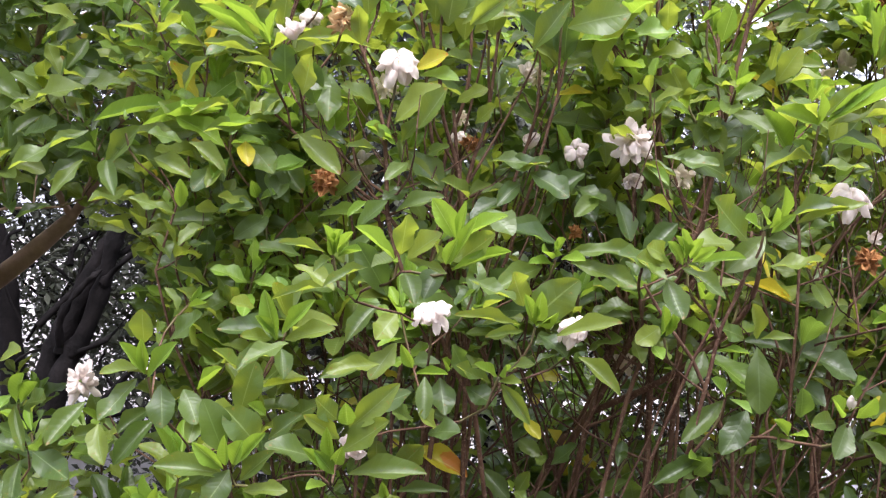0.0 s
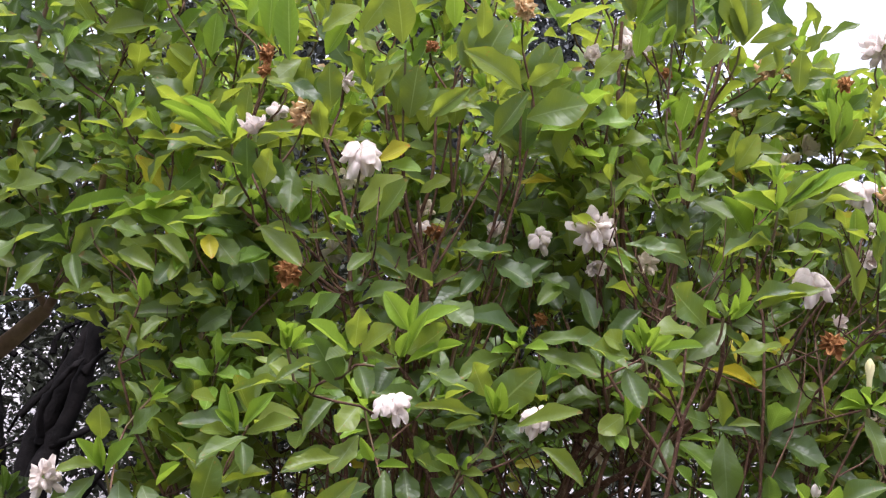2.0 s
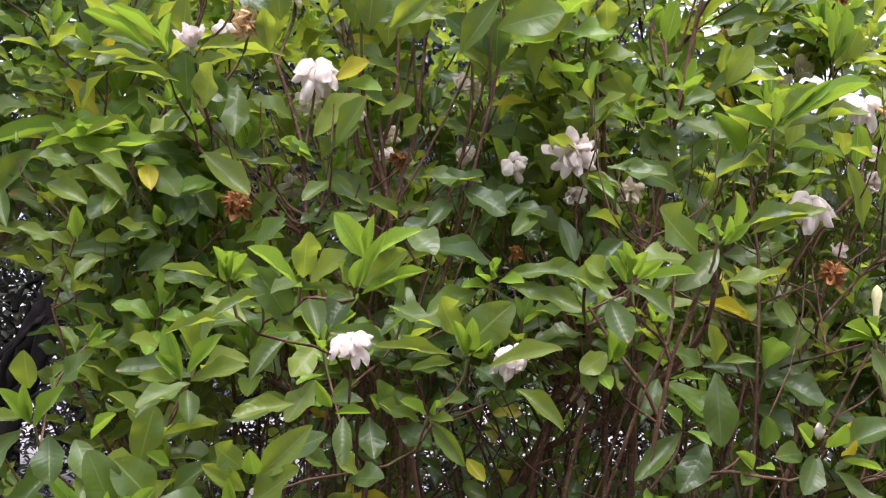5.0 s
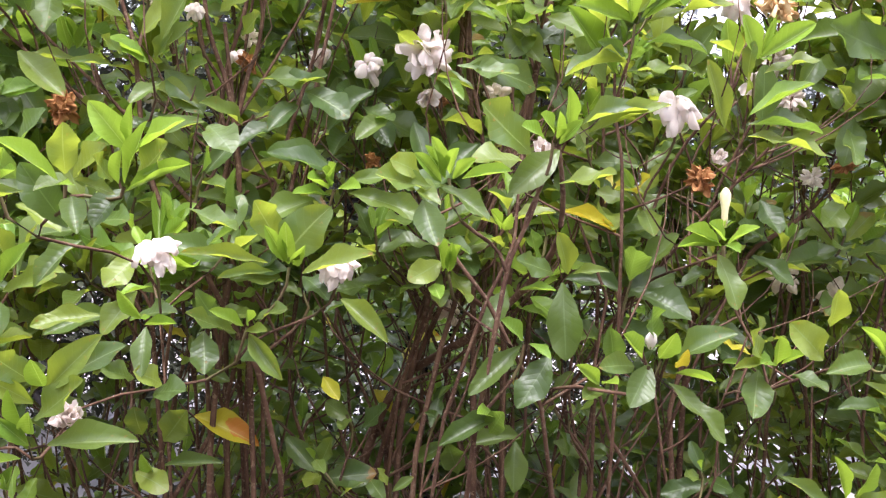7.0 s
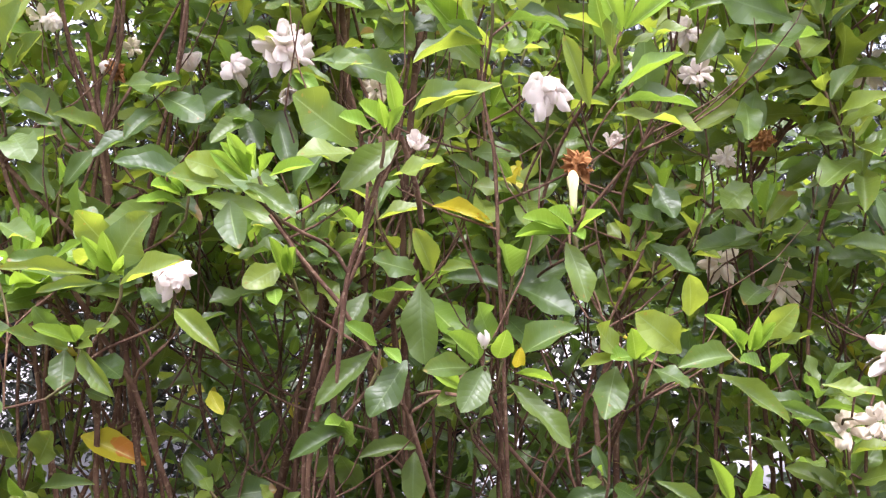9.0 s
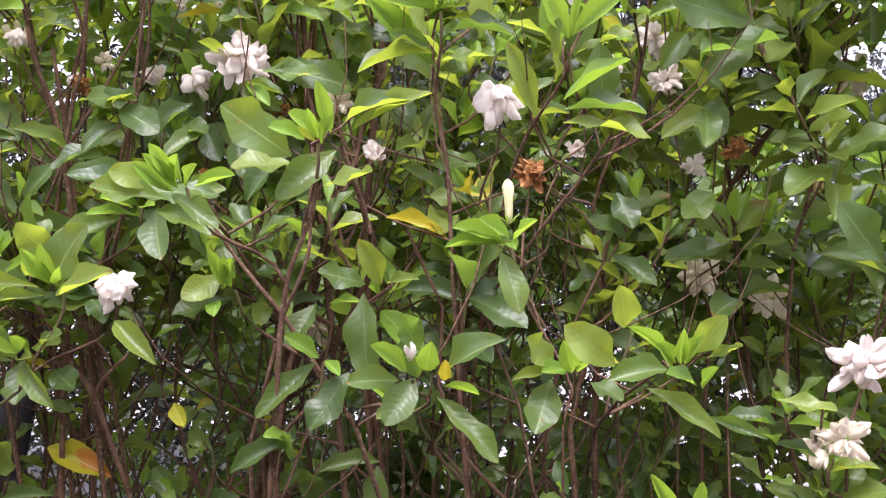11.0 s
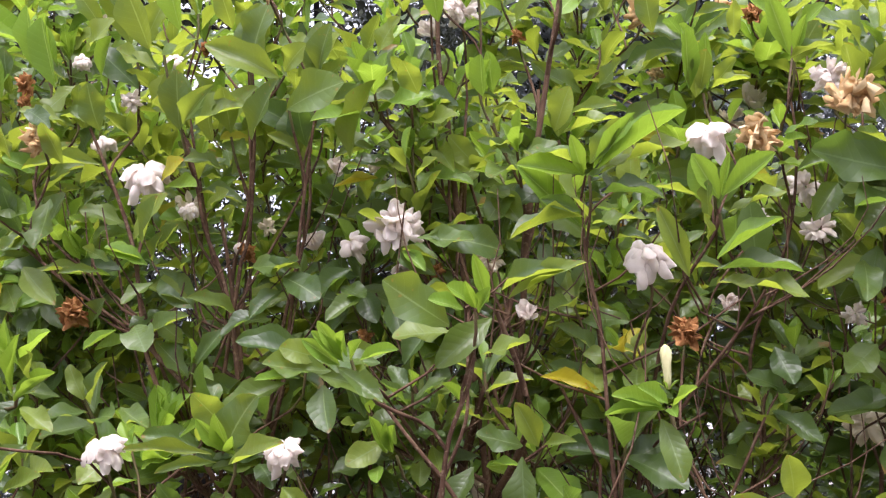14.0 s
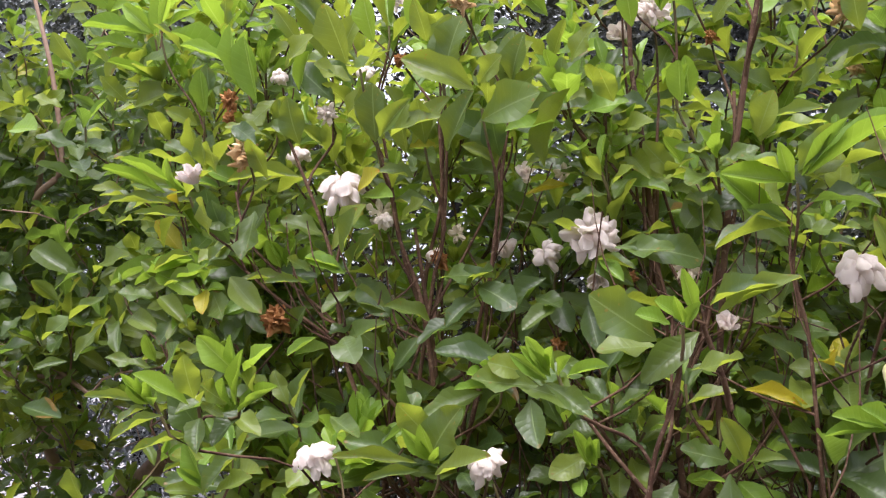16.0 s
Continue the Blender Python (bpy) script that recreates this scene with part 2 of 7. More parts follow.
def rosette(x, y, z, way=(0, -0.25, 1), n=8, size=0.085, young=3, seed=0, spread=1.0, kind="mature", tail=2, yellow=0.012):
    """A shoot's end: whorls of leaves round the stem, the youngest upright in the middle."""
    rnd = random.Random(seed * 7919 + int(1000 * x) * 31 + int(1000 * z))
    d = Vector(way).normalized()
    side = d.orthogonal().normalized()
    p = Vector((x, y, z))
    turn = rnd.uniform(0, 360)
    total = n + young
    for k in range(total):
        inner = k >= n
        turn += 137.5 if not inner else 120 + rnd.uniform(-15, 15)
        around = Matrix.Rotation(radians(turn + rnd.uniform(-14, 14)), 3, d) @ side
        if inner:
            tilt = rnd.uniform(8, 34)
            ln = size * rnd.uniform(0.42, 0.72)
            base, knd = p + d * rnd.uniform(0.0, 0.012), "young"
        else:
            f = k / max(n - 1, 1)
            tilt = (80 - 46 * f) * spread + rnd.uniform(-16, 16)
            ln = size * (1.08 - 0.28 * f) * rnd.uniform(0.82, 1.15)
            base, knd = p - d * (0.034 * (1 - f) + 0.003), kind
            if f > 0.75 and young > 1 and rnd.random() < 0.5:
                knd = "young"
            if rnd.random() < 0.5 * yellow:
                knd = "yellow"
        w = d * math.cos(radians(tilt)) + around * math.sin(radians(tilt))
        if not inner:
            w = w + Vector((0, 0, -0.10 * rnd.random()))
        upd = d * math.sin(radians(tilt)) - around * math.cos(radians(tilt)) + Vector((rnd.uniform(-.35, .35), rnd.uniform(-1.0, -0.1), 0.1))
        put_leaf(base + around * 0.004, w, upd, ln, knd, rnd=rnd)
    for k in range(tail):
        back = 0.05 + 0.035 * k + rnd.uniform(0, 0.02)
        turn += 90
        for s in (0, 180):
            if rnd.random() < 0.25:
                continue
            around = Matrix.Rotation(radians(turn + s + rnd.uniform(-20, 20)), 3, d) @ side
            w = around + d * 0.35 + Vector((0, 0, -0.25 * rnd.random()))
            put_leaf(p - d * back, w, d + Vector((rnd.uniform(-.3, .3), rnd.uniform(-1.1, -0.2), 0.3)), size * rnd.uniform(0.7, 1.0), kind, rnd=rnd)
    tips.append((p, d, back if tail else 0.03))


# ---- flowers ----
def petal_mesh(name, mats, length, width, roll, arc, crumple, seed, point=0.5, bow=1.2, rows=8, cols=7):
    """One petal from the origin along +y, its inner side to +z, bent back along an arc and rolled at the edges."""
    vs, fs, uv = [], [], []
    py = pz = 0.0
    for i in range(rows + 1):
        v = i / rows
        turn = arc * max(0.0, v - 0.12) ** bow
        if i:
            py += length / rows * math.cos(turn)
            pz -= length / rows * math.sin(turn)
        w = 0.5 * width * (0.34 + 0.66 * math.sin(math.pi * min(v * 0.62 + 0.06, 1.0))) * (1 - max(0, v - 0.6) ** 1.5 * 3.2 * point)
        if i == rows:
            w *= 0.5 if point > 0.5 else 0.7
        for k in range(cols):
            u = 2 * k / (cols - 1) - 1
            wob = crumple * width * noise.noise(Vector((u * 1.2 + seed * 7.3, v * 2.4, seed * 1.7)))
            up = -roll * u * u * w + wob * (0.3 + v)
            vs.append((u * w * (1 - 0.14 * abs(u)) + 0.3 * wob, py + up * math.sin(turn), pz + up * math.cos(turn)))
            uv.append((0.5 + 0.5 * u, v))
    for i in range(rows):
        for k in range(cols - 1):
            a = i * cols + k
            fs.append((a, a + 1, a + cols + 1, a + cols))
    return mesh_of(name, vs, fs, mats, uv)


PETALS = {
    "inner": [petal_mesh("petal", [PETAL], 0.027, 0.018, 0.9, a, 0.4, s, 0.2) for s, a in ((5, 1.6), (6, 1.1), (7, 2.0))],
    "droop": [petal_mesh("petal", [PETAL], n, 0.0165, 0.9, a, 0.22, s, 0.22, 0.55) for s, a, n in ((8, 2.4, 0.037), (9, 2.7, 0.034), (10, 2.3, 0.040), (11, 2.6, 0.031))],
    "dome": [petal_mesh("petal", [PETAL], 0.034, 0.023, 0.7, a, 0.3, s, 0.14, 0.6) for s, a in ((31, 2.5), (32, 2.9), (33, 2.7))],
    "star": [petal_mesh("petal", [PETAL], n, 0.0175, 0.9, a, 0.35, s, 0.52, b) for s, a, n, b in ((41, 0.9, 0.038, 1.2), (42, 1.7, 0.036, 0.8), (43, 0.4, 0.042, 1.0), (44, 2.1, 0.038, 0.9), (45, -0.5, 0.033, 1.0))],
    "cup": [petal_mesh("petal", [PETAL], 0.038, 0.025, -0.4, -0.1, 0.25, s, 0.25) for s in (21, 22, 23)],
    "cream": [petal_mesh("petal", [CREAM], 0.034, 0.021, 0.6, 1.2, 0.5, s, 0.5) for s in (12, 13, 14)],
    "wither": [petal_mesh("petal", [WITHER], 0.023, 0.018, 0.7, a, 1.0, s, 0.1, 0.8) for s, a in ((15, -2.6), (16, 2.2), (17, -2.0))],
    "tan": [petal_mesh("petal", [TAN], 0.030, 0.026, 0.8, a, 0.9, s, 0.08, 0.8) for s, a in ((18, 2.2), (19, -1.2), (20, 1.6))],
}


def lathe(name, rings, mat, sides=10, twist=0.0, lobes=0, depth=0.0):
    """A turned body from (height, radius) rings along +z."""
    vs, fs = [], []
    for i, (h, r) in enumerate(rings):
        for k in range(sides):
            a = 2 * math.pi * k / sides + twist * i
            rr = r * (1 + depth * math.cos(lobes * a - twist * i * lobes * 1.6))
            vs.append((rr * math.cos(a), rr * math.sin(a), h))
    for i in range(len(rings) - 1):
        for k in range(sides):
            a, b = i * sides + k, i * sides + (k + 1) % sides
            fs.append((a, b, b + sides, a + sides))
    fs.append(tuple(range(sides - 1, -1, -1)))
    fs.append(tuple(range(len(rings) * sides - sides, len(rings) * sides)))
    return mesh_of(name, vs, fs, [mat])


CALYX = lathe("calyx", [(-0.016, 0.002), (-0.012, 0.0036), (-0.004, 0.005), (0.002, 0.006), (0.005, 0.003)], BUD, 8)
BUD_BODY = lathe("bud", [(0, 0.0035), (0.014, 0.0048), (0.030, 0.0062), (0.044, 0.0080), (0.053, 0.0076), (0.060, 0.0052), (0.064, 0.0015)], BUD_CREAM, 14, 0.26, 4, 0.16)
BUD_SMALL = lathe("bud", [(0, 0.004), (0.008, 0.008), (0.018, 0.011), (0.028, 0.010), (0.035, 0.005), (0.037, 0.001)], PETAL, 10, 0.3, 4, 0.12)
BUD_GREEN = lathe("bud", [(0, 0.003), (0.008, 0.006), (0.018, 0.007), (0.028, 0.005), (0.038, 0.002), (0.042, 0.0007)], BUD, 8, 0.25, 5, 0.10)
SEPAL = mesh_of("sepal", *(lambda b: (b[0] * 0.022, b[1], [LEAF["young"]], b[2]))(blade(0.16, 0.4, 0.3, 0.0, seed=31, rows=4)))

blooms = []  # (place, facing, style, size, label)


def bloom(x, y, z, face=(0, -0.8, 0.5), style="open", size=1.0, label="", seed=0):
    blooms.append((Vector((x, y, z)), Vector(face).normalized(), style, size, label, seed))
    tips.append((Vector((x, y, z)) - Vector(face).normalized() * 0.02, Vector(face).normalized(), 0.02))


LABELS = {"open": "white double gardenia flower with pointed petals", "droop": "white gardenia flower with drooping petals", "cup": "half-closed white gardenia flower",
          "cream": "ageing cream-yellow gardenia flower", "wither": "withered brown gardenia flower", "tan": "fading tan gardenia flower",
          "bud": "tall cream gardenia bud about to open", "small": "small white gardenia bud", "green": "closed green gardenia bud"}


def make_bloom(shrub, origin, place, face, style, size, label, seed):
    rnd = random.Random(int(place.x * 1e4) + 17 * int(place.z * 1e4) + seed)
    m = face.to_track_quat("Z", "Y").to_matrix().to_4x4() @ Matrix.Rotation(rnd.uniform(0, 6.28), 4, "Z") @ Matrix.Diagonal((size, size, size, 1))
    m.translation = place - origin
    if style in ("bud", "small", "green"):
        me = {"bud": BUD_BODY, "small": BUD_SMALL, "green": BUD_GREEN}[style]
        fl = part("flower_bud", me, shrub, LABELS[style], m=m)
        for k in range(5):
            part("sepal", SEPAL, fl, m=Matrix.Rotation(k * 1.257, 4, "Z") @ pose(0, 0.003, -0.001, 55))
        return
    fl = part("flower", CALYX, shrub, label or LABELS[style], m=m)
    rings = {"open": [("star", 5, -18, -0.002), ("star", 7, 4, 0.0), ("star", 7, 34, 0.004), ("star", 6, 60, 0.007), ("dome", 4, 60, 0.012), ("inner", 4, 76, 0.015)],
             "droop": [("droop", 7, 30, 0.0), ("droop", 6, 48, 0.004), ("dome", 6, 60, 0.007), ("dome", 5, 80, 0.009)],
             "cup": [("cup", 5, 52, 0.0), ("cup", 4, 64, 0.003), ("cup", 4, 76, 0.005), ("inner", 3, 80, 0.014)],
             "cream": [("cream", 6, 4, 0.0), ("cream", 5, 36, 0.003), ("cream", 4, 62, 0.005)],
             "wither": [("wither", 8, 8, 0.0), ("wither", 8, 28, 0.003), ("wither", 6, 48, 0.005), ("wither", 5, 72, 0.007)],
             "tan": [("tan", 6, -6, 0.0), ("tan", 6, 26, 0.003), ("tan", 5, 55, 0.005), ("tan", 3, 78, 0.008)]}[style]
    loose = {"droop": 0.4, "open": 1.5}.get(style, 1.0)
    for kind, n, lift, h in rings:
        off = rnd.uniform(0, 6.28)
        for k in range(n):
            a = off + 2 * math.pi * k / n + rnd.uniform(-0.3, 0.3)
            s = rnd.uniform(0.70, 1.18)
            mm = Matrix.Rotation(a, 4, "Z") @ pose(0, 0.003, h, lift + loose * rnd.uniform(-20, 20), loose * rnd.uniform(-24, 24), loose * rnd.uniform(-14, 14)) @ Matrix.Diagonal((s, s, s, 1))
            part("petal", rnd.choice(PETALS[kind]), fl, m=mm)


# ---- the shrubs' outline ----
def front_y(x, z):
    """How far forward the foliage reaches."""
    y = -0.02 - 0.10 * max(0.0, min(1.0, (1.36 - z) / 0.2)) + 0.6 * max(0.0, z - 1.74)
    y += 0.45 * max(0.0, x - 0.55) + 0.22 * max(0.0, -0.5 - x)
    return y + 0.07 * noise.noise(Vector((x * 3.1, z * 3.1, 0.3)))


def top_z(x, y):
    return 1.96 - 0.12 * x - 0.75 * max(0.0, min(x, 0.9) - 0.3) * max(0.0, min(1.0, (y + 0.05) / 0.45)) - 0.10 * max(0.0, y - 0.5) + 0.10 * noise.noise(Vector((x * 2.3, y * 2.3, 4.0)))


# ---- shoots, leaves and flowers that stand out ----
def shoot(place, way):
    tips.append((Vector(place), Vector(way).normalized(), 0.04))


main_stems = []


def stem(r0, r1, *places):
    main_stems.append((0.72 * r0, 0.75 * r1, [Vector(p) for p in places]))


# the shoots that reach furthest out, with fresh leaves
shoot((-0.434, -0.288, 1.335), (0, -0.2, 1))
leaf((-0.433, -0.300, 1.334), (-0.446, -0.330, 1.367), (0, -0.9, 0.45), "young", wide=0.81)
leaf((-0.430, -0.300, 1.336), (-0.422, -0.330, 1.362), (0, -0.9, 0.45), "young", wide=1.01)
leaf((-0.427, -0.300, 1.335), (-0.409, -0.330, 1.359), (0, -0.9, 0.45), "young", wide=0.89)
leaf((-0.427, -0.300, 1.332), (-0.403, -0.330, 1.341), (0, -0.75, 0.65), "young", wide=0.87)
leaf((-0.434, -0.300, 1.334), (-0.438, -0.330, 1.355), (0, -0.9, 0.45), "young", wide=0.89)
leaf((-0.442, -0.300, 1.337), (-0.489, -0.330, 1.349), (0, -0.75, 0.65), "mature", wide=0.57)
leaf((-0.433, -0.300, 1.330), (-0.453, -0.330, 1.324), (0, -0.75, 0.65), "mature", wide=0.97)
leaf((-0.419, -0.270, 1.335), (-0.441, -0.300, 1.363), (0, -0.9, 0.45), "dark", wide=1.29)
shoot((-0.362, -0.318, 1.327), (0, -0.2, 1))
leaf((-0.366, -0.330, 1.331), (-0.407, -0.360, 1.365), (0, -0.75, 0.65), "young", wide=0.88)
leaf((-0.359, -0.330, 1.337), (-0.356, -0.360, 1.375), (0, -0.9, 0.45), "mature", wide=1.40)
leaf((-0.352, -0.330, 1.333), (-0.322, -0.360, 1.361), (0, -0.9, 0.45), "mature", wide=1.36)
leaf((-0.407, -0.300, 1.364), (-0.380, -0.330, 1.394), (0, -0.9, 0.45), "dark", wide=1.17)
leaf((-0.395, -0.330, 1.322), (-0.441, -0.360, 1.311), (0, -0.75, 0.65), "mature", wide=0.67)
leaf((-0.352, -0.330, 1.331), (-0.314, -0.360, 1.324), (0, -0.75, 0.65), "mature", wide=0.52)
leaf((-0.371, -0.280, 1.289), (-0.402, -0.310, 1.344), (0, -0.9, 0.45), "dark", wide=1.05)
leaf((-0.354, -0.330, 1.317), (-0.344, -0.360, 1.293), (0, -0.9, 0.45), "mature", wide=1.50)
leaf((-0.361, -0.290, 1.328), (-0.386, -0.320, 1.333), (0, -0.75, 0.65), "dark", wide=1.50)
shoot((-0.309, -0.328, 1.325), (0, -0.2, 1))
leaf((-0.302, -0.340, 1.357), (-0.327, -0.370, 1.395), (0, -0.9, 0.45), "young", wide=1.17)
leaf((-0.298, -0.340, 1.354), (-0.295, -0.370, 1.393), (0, -0.9, 0.45), "young", wide=0.56)
leaf((-0.296, -0.340, 1.355), (-0.253, -0.370, 1.383), (0, -0.75, 0.65), "young", wide=0.76)
leaf((-0.294, -0.340, 1.335), (-0.260, -0.370, 1.361), (0, -0.9, 0.45), "mature", wide=1.25)
leaf((-0.311, -0.340, 1.328), (-0.303, -0.370, 1.354), (0, -0.9, 0.45), "young", wide=1.07)
leaf((-0.306, -0.340, 1.328), (-0.284, -0.370, 1.378), (0, -0.9, 0.45), "young", wide=0.49)
leaf((-0.304, -0.340, 1.321), (-0.247, -0.370, 1.344), (0, -0.75, 0.65), "young", wide=0.51)
leaf((-0.313, -0.310, 1.324), (-0.337, -0.340, 1.293), (0, -0.9, 0.45), "dark", wide=1.47)
leaf((-0.316, -0.340, 1.330), (-0.329, -0.370, 1.349), (0, -0.9, 0.45), "mature", wide=1.50)
leaf((-0.301, -0.310, 1.331), (-0.280, -0.340, 1.350), (0, -0.9, 0.45), "mature", wide=1.50)

# single leaves between the fresh shoots
leaf((-0.271, -0.200, 1.307), (-0.220, -0.240, 1.280), (0, -0.75, 0.65), "mature", wide=0.77)
leaf((-0.445, -0.200, 1.293), (-0.499, -0.240, 1.291), (0, -0.75, 0.65), "mature", wide=0.49)
leaf((-0.378, -0.200, 1.275), (-0.416, -0.240, 1.244), (0, -0.9, 0.45), "mature", wide=1.04)
leaf((-0.251, -0.200, 1.391), (-0.225, -0.240, 1.370), (0, -0.75, 0.65), "dark", wide=1.47)
leaf((-0.488, -0.150, 1.220), (-0.537, -0.190, 1.206), (0, -0.75, 0.65), "mature", wide=0.91)

# the whorls in the middle
shoot((-0.127, -0.008, 1.330), (0, -0.2, 1))
leaf((-0.149, -0.020, 1.319), (-0.217, -0.060, 1.296), (0, -0.75, 0.65), "mature", wide=1.14)
leaf((-0.128, -0.020, 1.334), (-0.125, -0.060, 1.359), (0, -0.9, 0.45), "young", wide=1.13)
leaf((-0.134, -0.020, 1.331), (-0.155, -0.060, 1.343), (0, -0.75, 0.65), "young", wide=1.50)
leaf((-0.121, -0.020, 1.331), (-0.098, -0.060, 1.333), (0, -0.75, 0.65), "young", wide=1.09)
leaf((-0.108, -0.020, 1.326), (-0.022, -0.060, 1.307), (0, -0.75, 0.65), "mature", wide=0.74)
leaf((-0.132, -0.020, 1.323), (-0.171, -0.060, 1.328), (0, -0.75, 0.65), "young", wide=0.74)
leaf((-0.112, -0.020, 1.340), (-0.024, -0.060, 1.354), (0, -0.75, 0.65), "mature", wide=0.61)
leaf((-0.133, 0.010, 1.362), (-0.202, -0.030, 1.380), (0, -0.75, 0.65), "dark", wide=1.25)
leaf((-0.132, -0.020, 1.335), (-0.136, -0.060, 1.354), (0, -0.9, 0.45), "young", wide=1.15)
leaf((-0.061, -0.120, 1.343), (-0.012, -0.160, 1.316), (0, -0.75, 0.65), "mature", wide=0.86)
leaf((-0.006, -0.120, 1.333), (-0.067, -0.160, 1.343), (0, -0.75, 0.65), "mature", wide=1.12)
shoot((-0.175, -0.128, 1.243), (0, -0.2, 1))
leaf((-0.182, -0.140, 1.250), (-0.140, -0.180, 1.311), (0, -0.9, 0.45), "mature", wide=1.50)
leaf((-0.178, -0.140, 1.250), (-0.195, -0.180, 1.286), (0, -0.9, 0.45), "young", wide=0.76)
leaf((-0.175, -0.140, 1.247), (-0.176, -0.180, 1.289), (0, -0.9, 0.45), "young", wide=0.83)
leaf((-0.170, -0.140, 1.247), (-0.154, -0.180, 1.270), (0, -0.9, 0.45), "young", wide=0.87)
leaf((-0.158, -0.190, 1.239), (-0.089, -0.230, 1.259), (0, -0.75, 0.65), "mature", wide=0.82)
leaf((-0.197, -0.140, 1.248), (-0.278, -0.180, 1.266), (0, -0.75, 0.65), "mature", wide=0.45)
leaf((-0.192, -0.140, 1.239), (-0.244, -0.180, 1.238), (0, -0.75, 0.65), "mature", wide=0.57)
leaf((-0.119, -0.140, 1.208), (-0.073, -0.180, 1.176), (0, -0.75, 0.65), "mature", wide=0.87)
leaf((-0.187, -0.110, 1.270), (-0.213, -0.150, 1.317), (0, -0.9, 0.45), "mature", wide=1.24)
leaf((-0.162, -0.090, 1.231), (-0.130, -0.130, 1.214), (0, -0.75, 0.65), "dark", wide=1.28)
shoot((-0.009, -0.228, 1.336), (0, -0.2, 1))
leaf((-0.015, -0.240, 1.338), (-0.027, -0.270, 1.373), (0, -0.9, 0.45), "young", wide=0.86)
leaf((-0.009, -0.240, 1.340), (-0.004, -0.270, 1.363), (0, -0.9, 0.45), "young", wide=1.16)
leaf((-0.018, -0.240, 1.332), (-0.043, -0.270, 1.358), (0, -0.9, 0.45), "young", wide=0.91)
leaf((0.003, -0.240, 1.335), (0.047, -0.270, 1.342), (0, -0.75, 0.65), "young", wide=0.78)
leaf((-0.006, -0.240, 1.335), (0.011, -0.270, 1.353), (0, -0.9, 0.45), "young", wide=0.93)
leaf((-0.036, -0.240, 1.314), (-0.029, -0.270, 1.270), (0, -0.9, 0.45), "mature", wide=1.50)
leaf((-0.027, -0.240, 1.327), (-0.086, -0.270, 1.334), (0, -0.75, 0.65), "mature", wide=1.02)
leaf((-0.020, -0.240, 1.329), (0.027, -0.270, 1.302), (0, -0.75, 0.65), "mature", wide=0.73)
leaf((-0.039, -0.240, 1.340), (-0.063, -0.270, 1.354), (0, -0.9, 0.45), "mature", wide=1.47)
leaf((-0.014, -0.240, 1.335), (-0.033, -0.270, 1.365), (0, -0.9, 0.45), "young", wide=0.73)
shoot((0.110, -0.168, 1.376), (0, -0.2, 1))
leaf((0.084, -0.180, 1.364), (0.023, -0.210, 1.411), (0, -0.9, 0.45), "mature", wide=1.42)
leaf((0.109, -0.180, 1.385), (0.092, -0.210, 1.403), (0, -0.9, 0.45), "young", wide=1.46)
leaf((0.125, -0.180, 1.385), (0.119, -0.210, 1.430), (0, -0.9, 0.45), "young", wide=0.86)
leaf((0.115, -0.180, 1.374), (0.131, -0.210, 1.396), (0, -0.9, 0.45), "young", wide=0.89)
leaf((0.099, -0.180, 1.379), (0.072, -0.210, 1.392), (0, -0.9, 0.45), "young", wide=1.31)
leaf((0.140, -0.180, 1.395), (0.196, -0.210, 1.422), (0, -0.75, 0.65), "mature", wide=0.98)
leaf((0.147, -0.180, 1.386), (0.223, -0.210, 1.418), (0, -0.75, 0.65), "mature", wide=0.63)
leaf((0.114, -0.180, 1.332), (0.169, -0.210, 1.336), (0, -0.75, 0.65), "mature", wide=0.97)
leaf((0.079, -0.150, 1.358), (0.027, -0.180, 1.363), (0, -0.75, 0.65), "mature", wide=1.50)
leaf((0.123, -0.140, 1.370), (0.066, -0.170, 1.326), (0, -0.9, 0.45), "dark", wide=1.09)
leaf((0.112, -0.180, 1.380), (0.108, -0.210, 1.407), (0, -0.9, 0.45), "young", wide=0.96)
shoot((0.128, -0.038, 1.273), (0, -0.2, 1))
leaf((0.077, -0.050, 1.209), (0.048, -0.080, 1.167), (0, -0.9, 0.45), "dark", wide=1.29)
leaf((0.093, -0.050, 1.209), (0.129, -0.080, 1.213), (0, -0.75, 0.65), "young", wide=0.59)
leaf((0.137, -0.090, 1.220), (0.134, -0.120, 1.138), (0, -0.9, 0.45), "dark", wide=1.02)
leaf((0.151, -0.050, 1.227), (0.138, -0.080, 1.278), (0, -0.9, 0.45), "mature", wide=1.22)
leaf((0.070, -0.050, 1.282), (0.052, -0.080, 1.304), (0, -0.9, 0.45), "young", wide=1.23)
leaf((0.074, -0.050, 1.282), (0.079, -0.080, 1.302), (0, -0.9, 0.45), "young", wide=1.21)
leaf((0.134, -0.050, 1.229), (0.091, -0.080, 1.245), (0, -0.75, 0.65), "mature", wide=1.43)
leaf((0.158, -0.050, 1.228), (0.189, -0.080, 1.235), (0, -0.75, 0.65), "mature", wide=0.99)
shoot((0.090, -0.098, 1.150), (0, -0.2, 1))
leaf((0.084, -0.110, 1.150), (0.023, -0.140, 1.104), (0, -0.9, 0.45), "dark", wide=0.80)
leaf((0.118, -0.110, 1.138), (0.081, -0.140, 1.086), (0, -0.9, 0.45), "dark", wide=1.30)
leaf((0.087, -0.110, 1.155), (0.061, -0.140, 1.183), (0, -0.9, 0.45), "young", wide=1.14)
leaf((0.094, -0.110, 1.152), (0.112, -0.140, 1.141), (0, -0.75, 0.65), "young", wide=0.98)
leaf((0.058, -0.110, 1.070), (-0.008, -0.140, 1.055), (0, -0.75, 0.65), "dark", wide=0.90)
